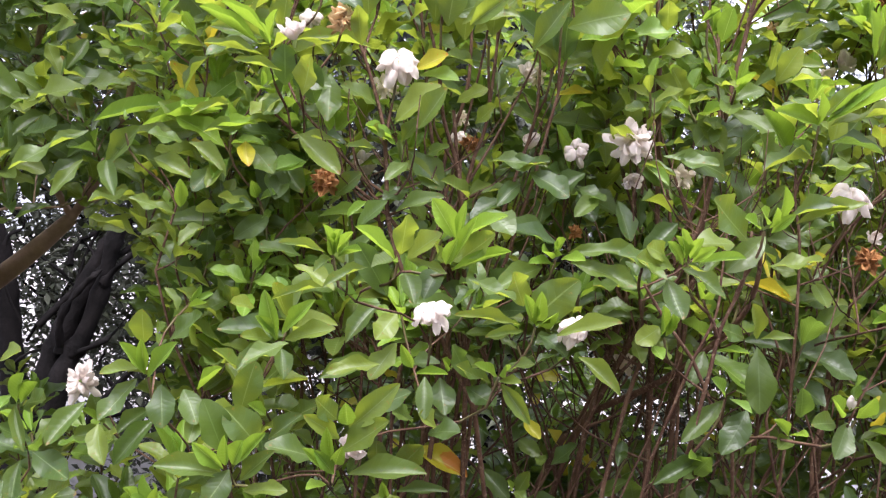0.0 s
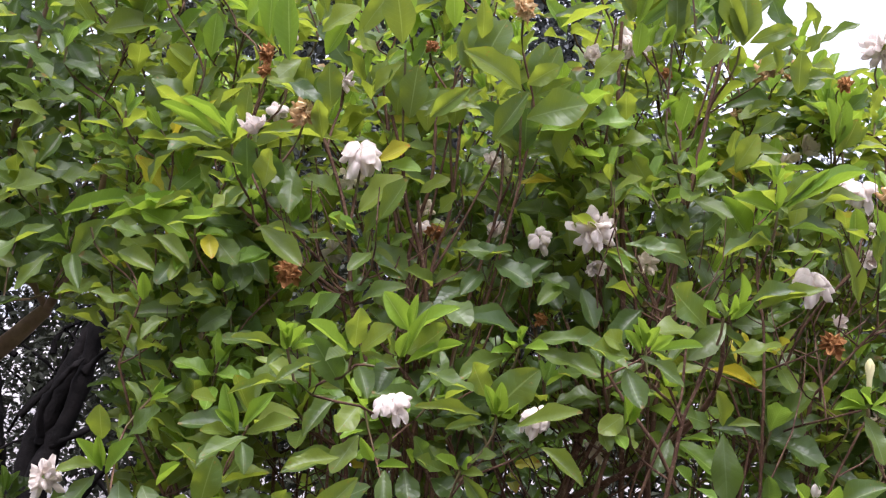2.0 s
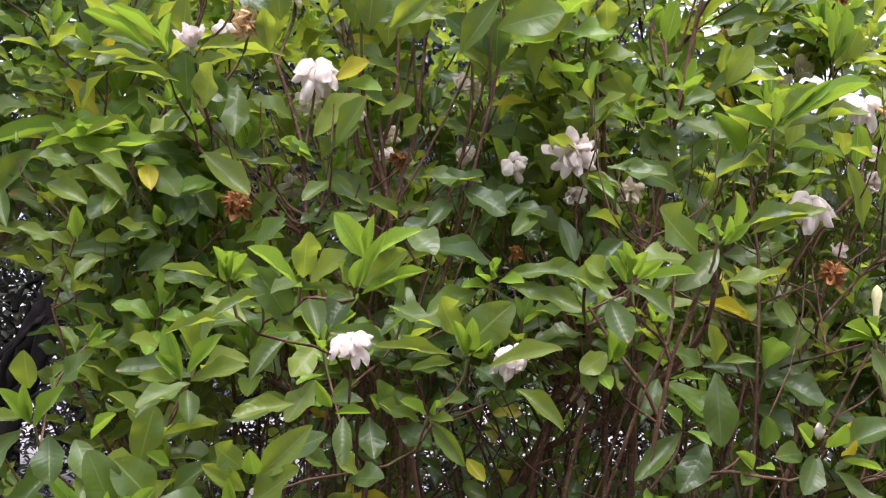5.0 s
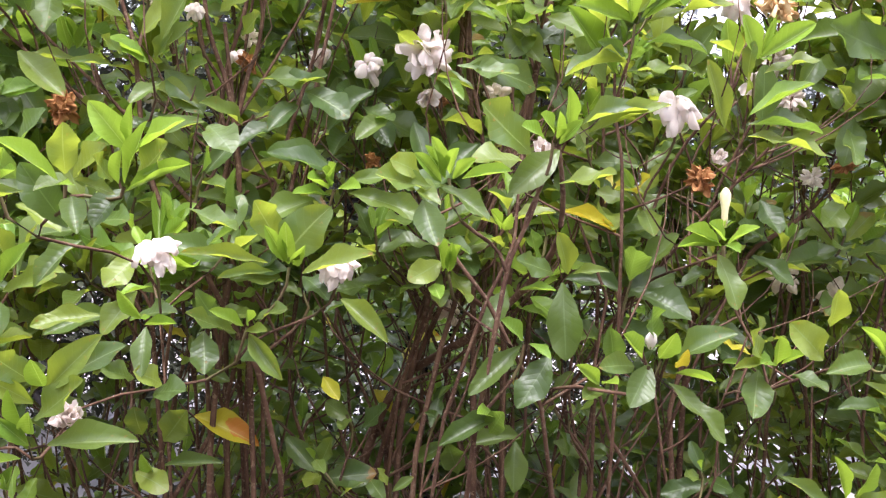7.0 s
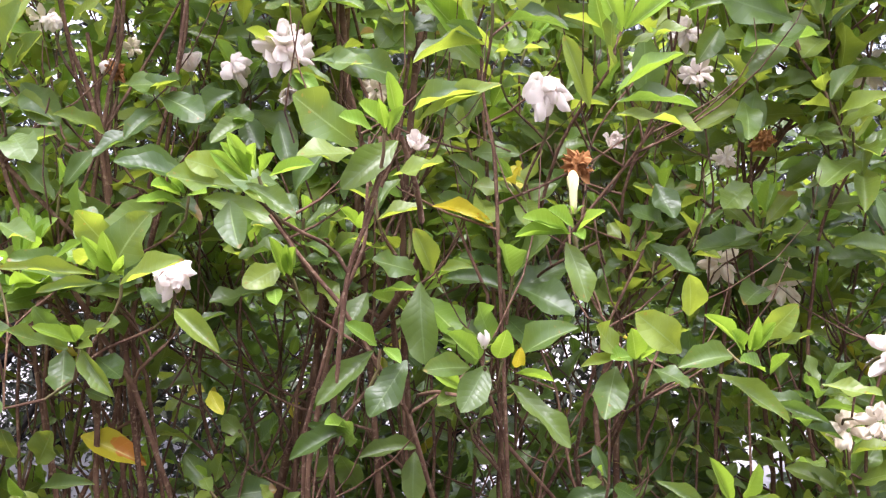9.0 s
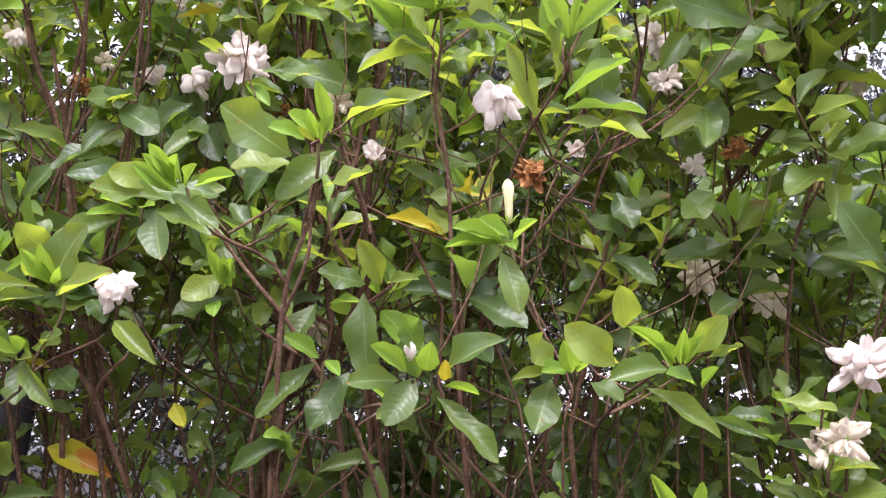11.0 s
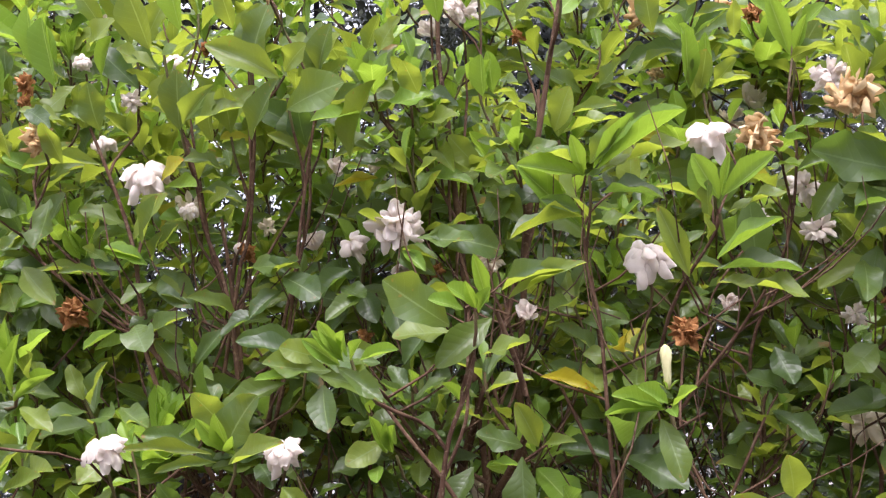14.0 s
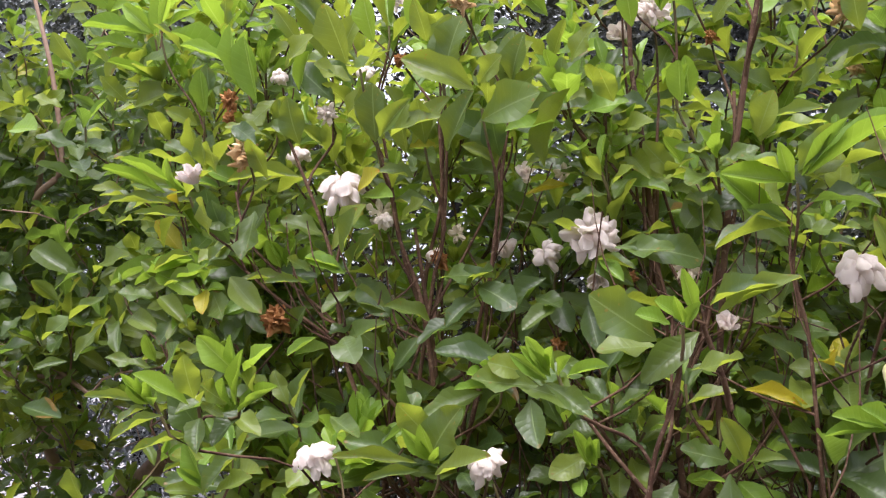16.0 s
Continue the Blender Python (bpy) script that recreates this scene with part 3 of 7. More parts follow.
leaf((0.048, -0.110, 1.051), (0.062, -0.140, 1.082), (0, -0.9, 0.45), "dark", wide=1.38)
leaf((0.053, -0.110, 1.070), (0.031, -0.140, 1.080), (0, -0.75, 0.65), "young", wide=1.50)
leaf((0.191, -0.110, 1.129), (0.184, -0.140, 1.171), (0, -0.9, 0.45), "dark", wide=1.36)
leaf((0.175, -0.110, 1.105), (0.139, -0.140, 1.131), (0, -0.9, 0.45), "young", wide=1.07)
leaf((0.179, -0.110, 1.105), (0.188, -0.140, 1.111), (0, -0.75, 0.65), "young", wide=1.38)
leaf((0.180, -0.110, 1.100), (0.148, -0.140, 1.096), (0, -0.75, 0.65), "mature", wide=1.41)
shoot((0.002, -0.108, 1.232), (0, -0.2, 1))
leaf((-0.006, -0.120, 1.236), (-0.016, -0.150, 1.278), (0, -0.9, 0.45), "young", wide=0.94)
leaf((-0.008, -0.120, 1.247), (-0.040, -0.150, 1.229), (0, -0.9, 0.45), "mature", wide=1.45)
leaf((0.001, -0.120, 1.236), (0.002, -0.150, 1.268), (0, -0.9, 0.45), "young", wide=0.85)
leaf((-0.016, -0.120, 1.222), (-0.012, -0.150, 1.210), (0, -0.9, 0.45), "young", wide=1.39)
leaf((0.006, -0.120, 1.245), (0.014, -0.150, 1.266), (0, -0.9, 0.45), "young", wide=1.29)

# small shoots under the flowers
shoot((-0.221, -0.128, 1.177), (0, -0.2, 1))
leaf((-0.224, -0.140, 1.180), (-0.253, -0.170, 1.201), (0, -0.75, 0.65), "young", wide=0.87)
leaf((-0.221, -0.140, 1.183), (-0.219, -0.170, 1.201), (0, -0.9, 0.45), "young", wide=1.46)
leaf((-0.218, -0.140, 1.172), (-0.187, -0.170, 1.130), (0, -0.9, 0.45), "mature", wide=0.91)
leaf((-0.221, -0.140, 1.175), (-0.199, -0.170, 1.177), (0, -0.75, 0.65), "mature", wide=1.07)
leaf((-0.231, -0.140, 1.173), (-0.283, -0.170, 1.194), (0, -0.75, 0.65), "mature", wide=0.80)
leaf((-0.213, -0.110, 1.184), (-0.181, -0.140, 1.204), (0, -0.75, 0.65), "mature", wide=0.96)
leaf((-0.374, -0.140, 1.194), (-0.436, -0.170, 1.194), (0, -0.75, 0.65), "mature", wide=0.75)
leaf((-0.332, -0.140, 1.191), (-0.349, -0.170, 1.225), (0, -0.9, 0.45), "young", wide=0.99)
leaf((-0.328, -0.140, 1.183), (-0.289, -0.170, 1.185), (0, -0.75, 0.65), "young", wide=0.73)
leaf((-0.343, -0.100, 1.189), (-0.302, -0.130, 1.202), (0, -0.75, 0.65), "mature", wide=0.95)
leaf((-0.253, -0.080, 1.170), (-0.278, -0.110, 1.212), (0, -0.9, 0.45), "dark", wide=1.07)
leaf((-0.402, -0.180, 1.132), (-0.346, -0.210, 1.172), (0, -0.75, 0.65), "mature", wide=0.89)
leaf((-0.319, -0.180, 1.185), (-0.321, -0.210, 1.140), (0, -0.9, 0.45), "dark", wide=1.00)
leaf((-0.313, -0.180, 1.115), (-0.282, -0.210, 1.128), (0, -0.75, 0.65), "dark", wide=1.50)
leaf((-0.332, -0.180, 1.132), (-0.353, -0.210, 1.149), (0, -0.75, 0.65), "dark", wide=1.50)
leaf((-0.304, -0.180, 1.125), (-0.320, -0.210, 1.145), (0, -0.9, 0.45), "mature", wide=1.50)
leaf((-0.314, 0.120, 1.035), (-0.232, 0.090, 1.011), (0, -0.75, 0.65), "yellow", wide=1.05)
leaf((-0.144, 0.120, 1.084), (-0.127, 0.090, 1.058), (0, -0.9, 0.45), "yellow", wide=1.32)
leaf((0.155, 0.010, 1.303), (0.224, -0.010, 1.289), (0, -0.75, 0.65), "yellow", wide=0.66)
leaf((0.024, -0.010, 1.481), (0.095, -0.030, 1.464), (0, -0.75, 0.65), "mature", wide=0.94)
leaf((0.000, 0.010, 1.471), (0.030, -0.010, 1.438), (0, -0.9, 0.45), "young", wide=1.25)
leaf((0.140, 0.090, 1.552), (0.100, 0.070, 1.512), (0, -0.9, 0.45), "mature", wide=1.50)
leaf((0.415, 0.010, 1.410), (0.414, -0.010, 1.483), (0, -0.9, 0.45), "dark", wide=1.28)
leaf((0.280, 0.010, 1.508), (0.288, -0.010, 1.560), (0, -0.9, 0.45), "mature", wide=1.50)
shoot((0.297, -0.173, 1.263), (0, -0.2, 1))
leaf((0.288, -0.185, 1.267), (0.243, -0.215, 1.283), (0, -0.75, 0.65), "young", wide=1.01)
leaf((0.294, -0.185, 1.270), (0.268, -0.215, 1.289), (0, -0.9, 0.45), "young", wide=1.25)
leaf((0.298, -0.185, 1.266), (0.319, -0.215, 1.286), (0, -0.75, 0.65), "young", wide=0.84)
leaf((0.286, -0.185, 1.256), (0.304, -0.215, 1.203), (0, -0.9, 0.45), "mature", wide=1.00)
leaf((0.291, -0.185, 1.264), (0.235, -0.215, 1.266), (0, -0.75, 0.65), "young", wide=0.62)
leaf((0.296, -0.185, 1.265), (0.300, -0.215, 1.259), (0, -0.75, 0.65), "young", wide=1.28)

# the low shoots with buds
shoot((0.214, -0.218, 1.145), (0, -0.2, 1))
leaf((0.209, -0.230, 1.150), (0.217, -0.260, 1.178), (0, -0.9, 0.45), "young", wide=1.49)
leaf((0.229, -0.230, 1.149), (0.271, -0.260, 1.185), (0, -0.75, 0.65), "mature", wide=1.35)
leaf((0.198, -0.230, 1.143), (0.172, -0.260, 1.108), (0, -0.9, 0.45), "dark", wide=1.48)
leaf((0.218, -0.230, 1.124), (0.274, -0.260, 1.074), (0, -0.75, 0.65), "dark", wide=0.67)
leaf((0.225, -0.230, 1.134), (0.257, -0.260, 1.130), (0, -0.75, 0.65), "young", wide=0.55)
leaf((0.190, -0.230, 1.150), (0.160, -0.260, 1.178), (0, -0.9, 0.45), "young", wide=1.34)
leaf((0.204, -0.230, 1.167), (0.188, -0.260, 1.207), (0, -0.9, 0.45), "dark", wide=1.14)
leaf((0.226, -0.230, 1.140), (0.229, -0.260, 1.159), (0, -0.9, 0.45), "yellow", wide=0.88)
leaf((0.182, -0.230, 1.142), (0.139, -0.260, 1.150), (0, -0.75, 0.65), "mature", wide=1.29)

# the low shoots beside the dark trunks
shoot((-0.431, -0.208, 1.073), (0, -0.2, 1))
leaf((-0.432, -0.220, 1.091), (-0.435, -0.250, 1.136), (0, -0.9, 0.45), "young", wide=0.95)
leaf((-0.437, -0.220, 1.078), (-0.465, -0.250, 1.109), (0, -0.9, 0.45), "young", wide=0.99)
leaf((-0.426, -0.220, 1.085), (-0.417, -0.250, 1.114), (0, -0.9, 0.45), "young", wide=1.29)
leaf((-0.435, -0.220, 1.060), (-0.457, -0.250, 1.062), (0, -0.75, 0.65), "young", wide=1.32)
leaf((-0.409, -0.220, 1.073), (-0.326, -0.250, 1.086), (0, -0.75, 0.65), "mature", wide=1.01)
leaf((-0.421, -0.220, 1.098), (-0.361, -0.250, 1.140), (0, -0.75, 0.65), "mature", wide=0.96)
leaf((-0.444, -0.220, 1.091), (-0.500, -0.250, 1.115), (0, -0.75, 0.65), "mature", wide=1.13)
leaf((-0.410, -0.220, 1.128), (-0.356, -0.250, 1.177), (0, -0.9, 0.45), "mature", wide=1.10)
leaf((-0.425, -0.220, 1.138), (-0.453, -0.250, 1.167), (0, -0.9, 0.45), "mature", wide=1.46)
leaf((-0.412, -0.220, 1.132), (-0.415, -0.250, 1.161), (0, -0.9, 0.45), "young", wide=1.43)
leaf((-0.422, -0.220, 1.115), (-0.459, -0.250, 1.149), (0, -0.9, 0.45), "mature", wide=0.96)
leaf((-0.427, -0.220, 1.073), (-0.447, -0.250, 1.105), (0, -0.9, 0.45), "young", wide=0.86)
shoot((-0.548, -0.238, 1.080), (0, -0.2, 1))
leaf((-0.552, -0.250, 1.078), (-0.619, -0.280, 1.102), (0, -0.75, 0.65), "mature", wide=1.01)
leaf((-0.553, -0.250, 1.085), (-0.582, -0.280, 1.118), (0, -0.9, 0.45), "young", wide=0.90)
leaf((-0.550, -0.250, 1.089), (-0.548, -0.280, 1.131), (0, -0.9, 0.45), "young", wide=0.84)
leaf((-0.542, -0.250, 1.090), (-0.531, -0.280, 1.121), (0, -0.9, 0.45), "young", wide=1.27)
leaf((-0.537, -0.250, 1.091), (-0.505, -0.280, 1.131), (0, -0.9, 0.45), "young", wide=0.85)
leaf((-0.546, -0.250, 1.084), (-0.565, -0.280, 1.049), (0, -0.9, 0.45), "mature", wide=1.50)
leaf((-0.558, -0.210, 1.095), (-0.576, -0.240, 1.156), (0, -0.9, 0.45), "dark", wide=1.29)
leaf((-0.518, -0.200, 1.100), (-0.548, -0.230, 1.148), (0, -0.9, 0.45), "mature", wide=1.50)
leaf((-0.533, -0.250, 1.072), (-0.500, -0.280, 1.107), (0, -0.9, 0.45), "mature", wide=1.11)
leaf((-0.530, -0.250, 1.059), (-0.483, -0.280, 1.073), (0, -0.75, 0.65), "mature", wide=0.79)
shoot((-0.670, -0.088, 1.166), (0, -0.2, 1))
leaf((-0.673, -0.100, 1.172), (-0.697, -0.130, 1.214), (0, -0.9, 0.45), "young", wide=0.94)
leaf((-0.668, -0.100, 1.168), (-0.632, -0.130, 1.215), (0, -0.9, 0.45), "young", wide=0.86)
leaf((-0.673, -0.100, 1.176), (-0.672, -0.130, 1.218), (0, -0.9, 0.45), "young", wide=0.87)
leaf((-0.682, -0.100, 1.166), (-0.719, -0.130, 1.115), (0, -0.9, 0.45), "mature", wide=0.99)
leaf((-0.677, -0.100, 1.179), (-0.721, -0.130, 1.179), (0, -0.75, 0.65), "mature", wide=1.07)
leaf((-0.652, -0.100, 1.159), (-0.642, -0.130, 1.113), (0, -0.9, 0.45), "mature", wide=1.50)
leaf((-0.623, -0.100, 1.153), (-0.599, -0.130, 1.120), (0, -0.9, 0.45), "mature", wide=1.50)
leaf((-0.674, -0.100, 1.212), (-0.673, -0.130, 1.253), (0, -0.9, 0.45), "mature", wide=1.50)
leaf((-0.642, -0.100, 1.216), (-0.593, -0.130, 1.250), (0, -0.75, 0.65), "dark", wide=1.18)
leaf((-0.605, -0.100, 1.153), (-0.569, -0.130, 1.183), (0, -0.75, 0.65), "young", wide=0.88)
leaf((-0.551, -0.100, 1.123), (-0.535, -0.130, 1.188), (0, -0.9, 0.45), "mature", wide=1.20)
leaf((-0.512, -0.100, 1.091), (-0.478, -0.130, 1.123), (0, -0.9, 0.45), "mature", wide=1.46)
leaf((-0.518, -0.100, 1.121), (-0.537, -0.130, 1.140), (0, -0.75, 0.65), "young", wide=1.19)
leaf((-0.604, -0.100, 1.120), (-0.613, -0.130, 1.093), (0, -0.9, 0.45), "mature", wide=1.50)
shoot((-0.510, -0.053, 1.212), (0, -0.2, 1))
leaf((-0.509, -0.065, 1.215), (-0.524, -0.095, 1.279), (0, -0.9, 0.45), "young", wide=0.84)
leaf((-0.502, -0.065, 1.223), (-0.463, -0.095, 1.270), (0, -0.9, 0.45), "young", wide=0.77)
leaf((-0.498, -0.065, 1.215), (-0.436, -0.095, 1.237), (0, -0.75, 0.65), "mature", wide=0.95)
leaf((-0.516, -0.065, 1.215), (-0.552, -0.095, 1.226), (0, -0.75, 0.65), "mature", wide=1.13)
leaf((-0.517, -0.065, 1.208), (-0.560, -0.095, 1.188), (0, -0.75, 0.65), "mature", wide=1.36)
leaf((-0.513, -0.065, 1.223), (-0.534, -0.095, 1.248), (0, -0.9, 0.45), "young", wide=1.05)
leaf((-0.503, -0.065, 1.204), (-0.495, -0.095, 1.174), (0, -0.9, 0.45), "mature", wide=1.50)
leaf((-0.376, -0.065, 1.189), (-0.447, -0.095, 1.183), (0, -0.75, 0.65), "mature", wide=1.10)
leaf((-0.350, -0.065, 1.214), (-0.383, -0.095, 1.173), (0, -0.9, 0.45), "mature", wide=1.23)
leaf((-0.351, -0.065, 1.254), (-0.379, -0.095, 1.219), (0, -0.9, 0.45), "mature", wide=1.46)
leaf((-0.491, -0.035, 1.314), (-0.436, -0.065, 1.293), (0, -0.75, 0.65), "mature", wide=0.85)
leaf((-0.544, -0.015, 1.254), (-0.572, -0.045, 1.266), (0, -0.75, 0.65), "mature", wide=1.50)
shoot((-0.863, 0.012, 1.112), (0, -0.2, 1))
leaf((-0.861, 0.000, 1.117), (-0.842, -0.040, 1.161), (0, -0.9, 0.45), "young", wide=1.20)
leaf((-0.855, 0.000, 1.116), (-0.819, -0.040, 1.150), (0, -0.9, 0.45), "young", wide=1.22)
leaf((-0.850, 0.000, 1.116), (-0.807, -0.040, 1.126), (0, -0.75, 0.65), "mature", wide=1.39)
leaf((-0.770, 0.000, 1.119), (-0.813, -0.040, 1.072), (0, -0.9, 0.45), "mature", wide=1.10)
leaf((-0.864, 0.000, 1.113), (-0.846, -0.040, 1.064), (0, -0.9, 0.45), "mature", wide=0.80)
leaf((-0.752, 0.000, 1.089), (-0.746, -0.040, 1.046), (0, -0.9, 0.45), "mature", wide=1.50)
leaf((-0.839, 0.000, 1.050), (-0.778, -0.040, 1.019), (0, -0.9, 0.45), "mature", wide=1.18)
leaf((-0.855, 0.000, 1.038), (-0.862, -0.040, 0.988), (0, -0.9, 0.45), "mature", wide=1.14)
leaf((-0.678, 0.000, 1.096), (-0.724, -0.040, 1.050), (0, -0.9, 0.45), "dark", wide=1.02)
leaf((-0.869, 0.000, 1.126), (-0.881, -0.040, 1.106), (0, -0.9, 0.45), "young", wide=1.48)
leaf((-0.885, 0.000, 1.172), (-0.850, -0.040, 1.189), (0, -0.75, 0.65), "mature", wide=1.50)
leaf((-0.828, 0.000, 0.988), (-0.773, -0.040, 1.013), (0, -0.75, 0.65), "mature", wide=1.50)

# broad upright leaves along the top
leaf((-0.459, 0.020, 1.736), (-0.461, -0.010, 1.821), (0, -0.9, 0.45), "young", wide=1.21)
leaf((-0.489, 0.020, 1.767), (-0.484, -0.010, 1.841), (0, -0.9, 0.45), "young", wide=0.91)
leaf((-0.185, 0.020, 1.726), (-0.159, -0.010, 1.800), (0, -0.9, 0.45), "mature", wide=1.50)
leaf((-0.286, 0.020, 1.657), (-0.277, -0.010, 1.725), (0, -0.9, 0.45), "mature", wide=1.41)
leaf((-0.265, 0.020, 1.661), (-0.196, -0.010, 1.686), (0, -0.75, 0.65), "mature", wide=1.48)
leaf((-0.116, 0.020, 1.615), (-0.124, -0.010, 1.668), (0, -0.9, 0.45), "dark", wide=1.50)
leaf((-0.094, 0.020, 1.712), (-0.075, -0.010, 1.760), (0, -0.9, 0.45), "mature", wide=1.50)
leaf((0.114, 0.020, 1.652), (0.118, -0.010, 1.695), (0, -0.9, 0.45), "young", wide=1.50)
leaf((0.198, 0.020, 1.598), (0.219, -0.010, 1.642), (0, -0.9, 0.45), "mature", wide=1.50)
leaf((-0.356, 0.020, 1.519), (-0.301, -0.010, 1.570), (0, -0.9, 0.45), "mature", wide=1.36)
leaf((-0.483, -0.080, 1.538), (-0.468, -0.110, 1.586), (0, -0.9, 0.45), "mature", wide=1.50)
leaf((-0.514, -0.030, 1.639), (-0.507, -0.060, 1.676), (0, -0.9, 0.45), "mature", wide=1.50)
leaf((-0.437, 0.000, 1.681), (-0.479, -0.030, 1.703), (0, -0.75, 0.65), "mature", wide=0.86)
leaf((-0.398, 0.020, 1.669), (-0.405, -0.010, 1.723), (0, -0.9, 0.45), "mature", wide=1.49)
leaf((-0.413, 0.020, 1.779), (-0.367, -0.010, 1.811), (0, -0.9, 0.45), "mature", wide=1.24)
leaf((-0.370, 0.080, 1.739), (-0.415, 0.050, 1.796), (0, -0.9, 0.45), "dark", wide=1.30)
leaf((-0.328, 0.050, 1.600), (-0.286, 0.020, 1.614), (0, -0.9, 0.45), "yellow", wide=1.50)
leaf((-0.323, 0.050, 1.590), (-0.270, 0.020, 1.584), (0, -0.75, 0.65), "young", wide=1.28)
leaf((0.033, 0.020, 1.665), (0.023, -0.010, 1.702), (0, -0.9, 0.45), "mature", wide=1.50)
leaf((-0.016, 0.020, 1.723), (0.014, -0.010, 1.761), (0, -0.9, 0.45), "mature", wide=1.47)

# light shoots at the upper end
shoot((-0.720, 0.172, 1.915), (0, -0.2, 1))
leaf((-0.712, 0.160, 1.918), (-0.750, 0.130, 1.966), (0, -0.9, 0.45), "young", wide=0.99)
leaf((-0.712, 0.160, 1.914), (-0.678, 0.130, 1.965), (0, -0.9, 0.45), "young", wide=1.27)
leaf((-0.722, 0.160, 1.920), (-0.826, 0.130, 1.946), (0, -0.75, 0.65), "young", wide=0.76)
leaf((-0.734, 0.160, 1.897), (-0.816, 0.130, 1.916), (0, -0.75, 0.65), "young", wide=0.79)
leaf((-0.749, 0.160, 1.905), (-0.796, 0.130, 1.858), (0, -0.9, 0.45), "mature", wide=1.08)
leaf((-0.694, 0.160, 1.909), (-0.563, 0.130, 1.848), (0, -0.75, 0.65), "young", wide=0.84)
leaf((-0.702, 0.160, 1.837), (-0.780, 0.130, 1.872), (0, -0.75, 0.65), "young", wide=0.56)
leaf((-0.700, 0.160, 1.813), (-0.683, 0.130, 1.862), (0, -0.9, 0.45), "mature", wide=1.14)
leaf((-0.649, 0.160, 1.783), (-0.602, 0.130, 1.835), (0, -0.9, 0.45), "young", wide=1.21)
leaf((-0.740, 0.160, 1.868), (-0.667, 0.130, 1.885), (0, -0.9, 0.45), "mature", wide=1.34)
leaf((-0.769, 0.160, 1.816), (-0.794, 0.130, 1.850), (0, -0.9, 0.45), "mature", wide=1.43)
leaf((-0.871, 0.160, 1.898), (-0.890, 0.130, 1.941), (0, -0.9, 0.45), "mature", wide=1.48)
leaf((-0.895, 0.160, 1.825), (-0.927, 0.130, 1.842), (0, -0.75, 0.65), "mature", wide=1.50)
leaf((-0.999, 0.160, 1.801), (-0.928, 0.130, 1.790), (0, -0.75, 0.65), "young", wide=1.50)
leaf((-0.753, 0.160, 1.804), (-0.680, 0.130, 1.823), (0, -0.9, 0.45), "mature", wide=1.48)
leaf((-0.541, -0.090, 1.602), (-0.613, -0.120, 1.635), (0, -0.75, 0.65), "young", wide=0.52)
leaf((-0.532, -0.090, 1.616), (-0.586, -0.120, 1.643), (0, -0.75, 0.65), "young", wide=0.59)
leaf((-0.535, -0.090, 1.587), (-0.603, -0.120, 1.598), (0, -0.75, 0.65), "mature", wide=0.62)
leaf((-0.510, -0.090, 1.567), (-0.566, -0.120, 1.577), (0, -0.75, 0.65), "mature", wide=0.57)
leaf((-0.525, -0.090, 1.609), (-0.513, -0.120, 1.640), (0, -0.9, 0.45), "young", wide=0.93)
shoot((0.392, 0.112, 1.647), (0, -0.2, 1))
leaf((0.385, 0.100, 1.655), (0.367, 0.070, 1.718), (0, -0.9, 0.45), "young", wide=0.82)
leaf((0.391, 0.100, 1.647), (0.392, 0.070, 1.711), (0, -0.9, 0.45), "young", wide=0.69)
leaf((0.397, 0.100, 1.651), (0.428, 0.070, 1.674), (0, -0.9, 0.45), "mature", wide=1.16)
leaf((0.413, 0.100, 1.601), (0.427, 0.070, 1.621), (0, -0.9, 0.45), "young", wide=1.50)
shoot((0.502, 0.112, 1.709), (0, -0.2, 1))
leaf((0.498, 0.100, 1.708), (0.452, 0.070, 1.751), (0, -0.9, 0.45), "young", wide=1.05)
leaf((0.508, 0.100, 1.707), (0.535, 0.070, 1.730), (0, -0.9, 0.45), "young", wide=1.36)
leaf((0.330, 0.100, 1.730), (0.320, 0.070, 1.789), (0, -0.9, 0.45), "mature", wide=1.17)
leaf((0.261, 0.100, 1.761), (0.299, 0.070, 1.785), (0, -0.9, 0.45), "mature", wide=1.34)
leaf((0.252, 0.100, 1.664), (0.290, 0.070, 1.689), (0, -0.9, 0.45), "mature", wide=1.22)

# dark broad leaves on the outer shoots
leaf((0.591, 0.050, 1.530), (0.487, 0.020, 1.544), (0, -0.75, 0.65), "dark", wide=0.85)
leaf((0.601, 0.050, 1.490), (0.536, 0.020, 1.447), (0, -0.9, 0.45), "dark", wide=1.50)
leaf((0.558, 0.050, 1.425), (0.537, 0.020, 1.364), (0, -0.9, 0.45), "dark", wide=1.30)
leaf((0.430, 0.050, 1.317), (0.442, 0.020, 1.271), (0, -0.9, 0.45), "dark", wide=1.48)
leaf((0.544, 0.050, 1.311), (0.501, 0.020, 1.278), (0, -0.9, 0.45), "dark", wide=1.46)
leaf((0.419, 0.050, 1.243), (0.466, 0.020, 1.213), (0, -0.75, 0.65), "dark", wide=0.95)
leaf((0.699, -0.050, 1.220), (0.653, -0.080, 1.280), (0, -0.9, 0.45), "dark", wide=1.32)
leaf((0.533, 0.100, 1.511), (0.500, 0.070, 1.473), (0, -0.9, 0.45), "mature", wide=1.41)
leaf((0.537, 0.050, 1.456), (0.540, 0.020, 1.485), (0, -0.9, 0.45), "young", wide=1.10)
leaf((0.441, 0.050, 1.262), (0.400, 0.020, 1.291), (0, -0.75, 0.65), "dark", wide=1.07)
leaf((0.508, 0.150, 1.228), (0.568, 0.120, 1.254), (0, -0.75, 0.65), "dark", wide=0.96)
leaf((0.617, 0.150, 1.250), (0.671, 0.120, 1.226), (0, -0.75, 0.65), "dark", wide=0.91)
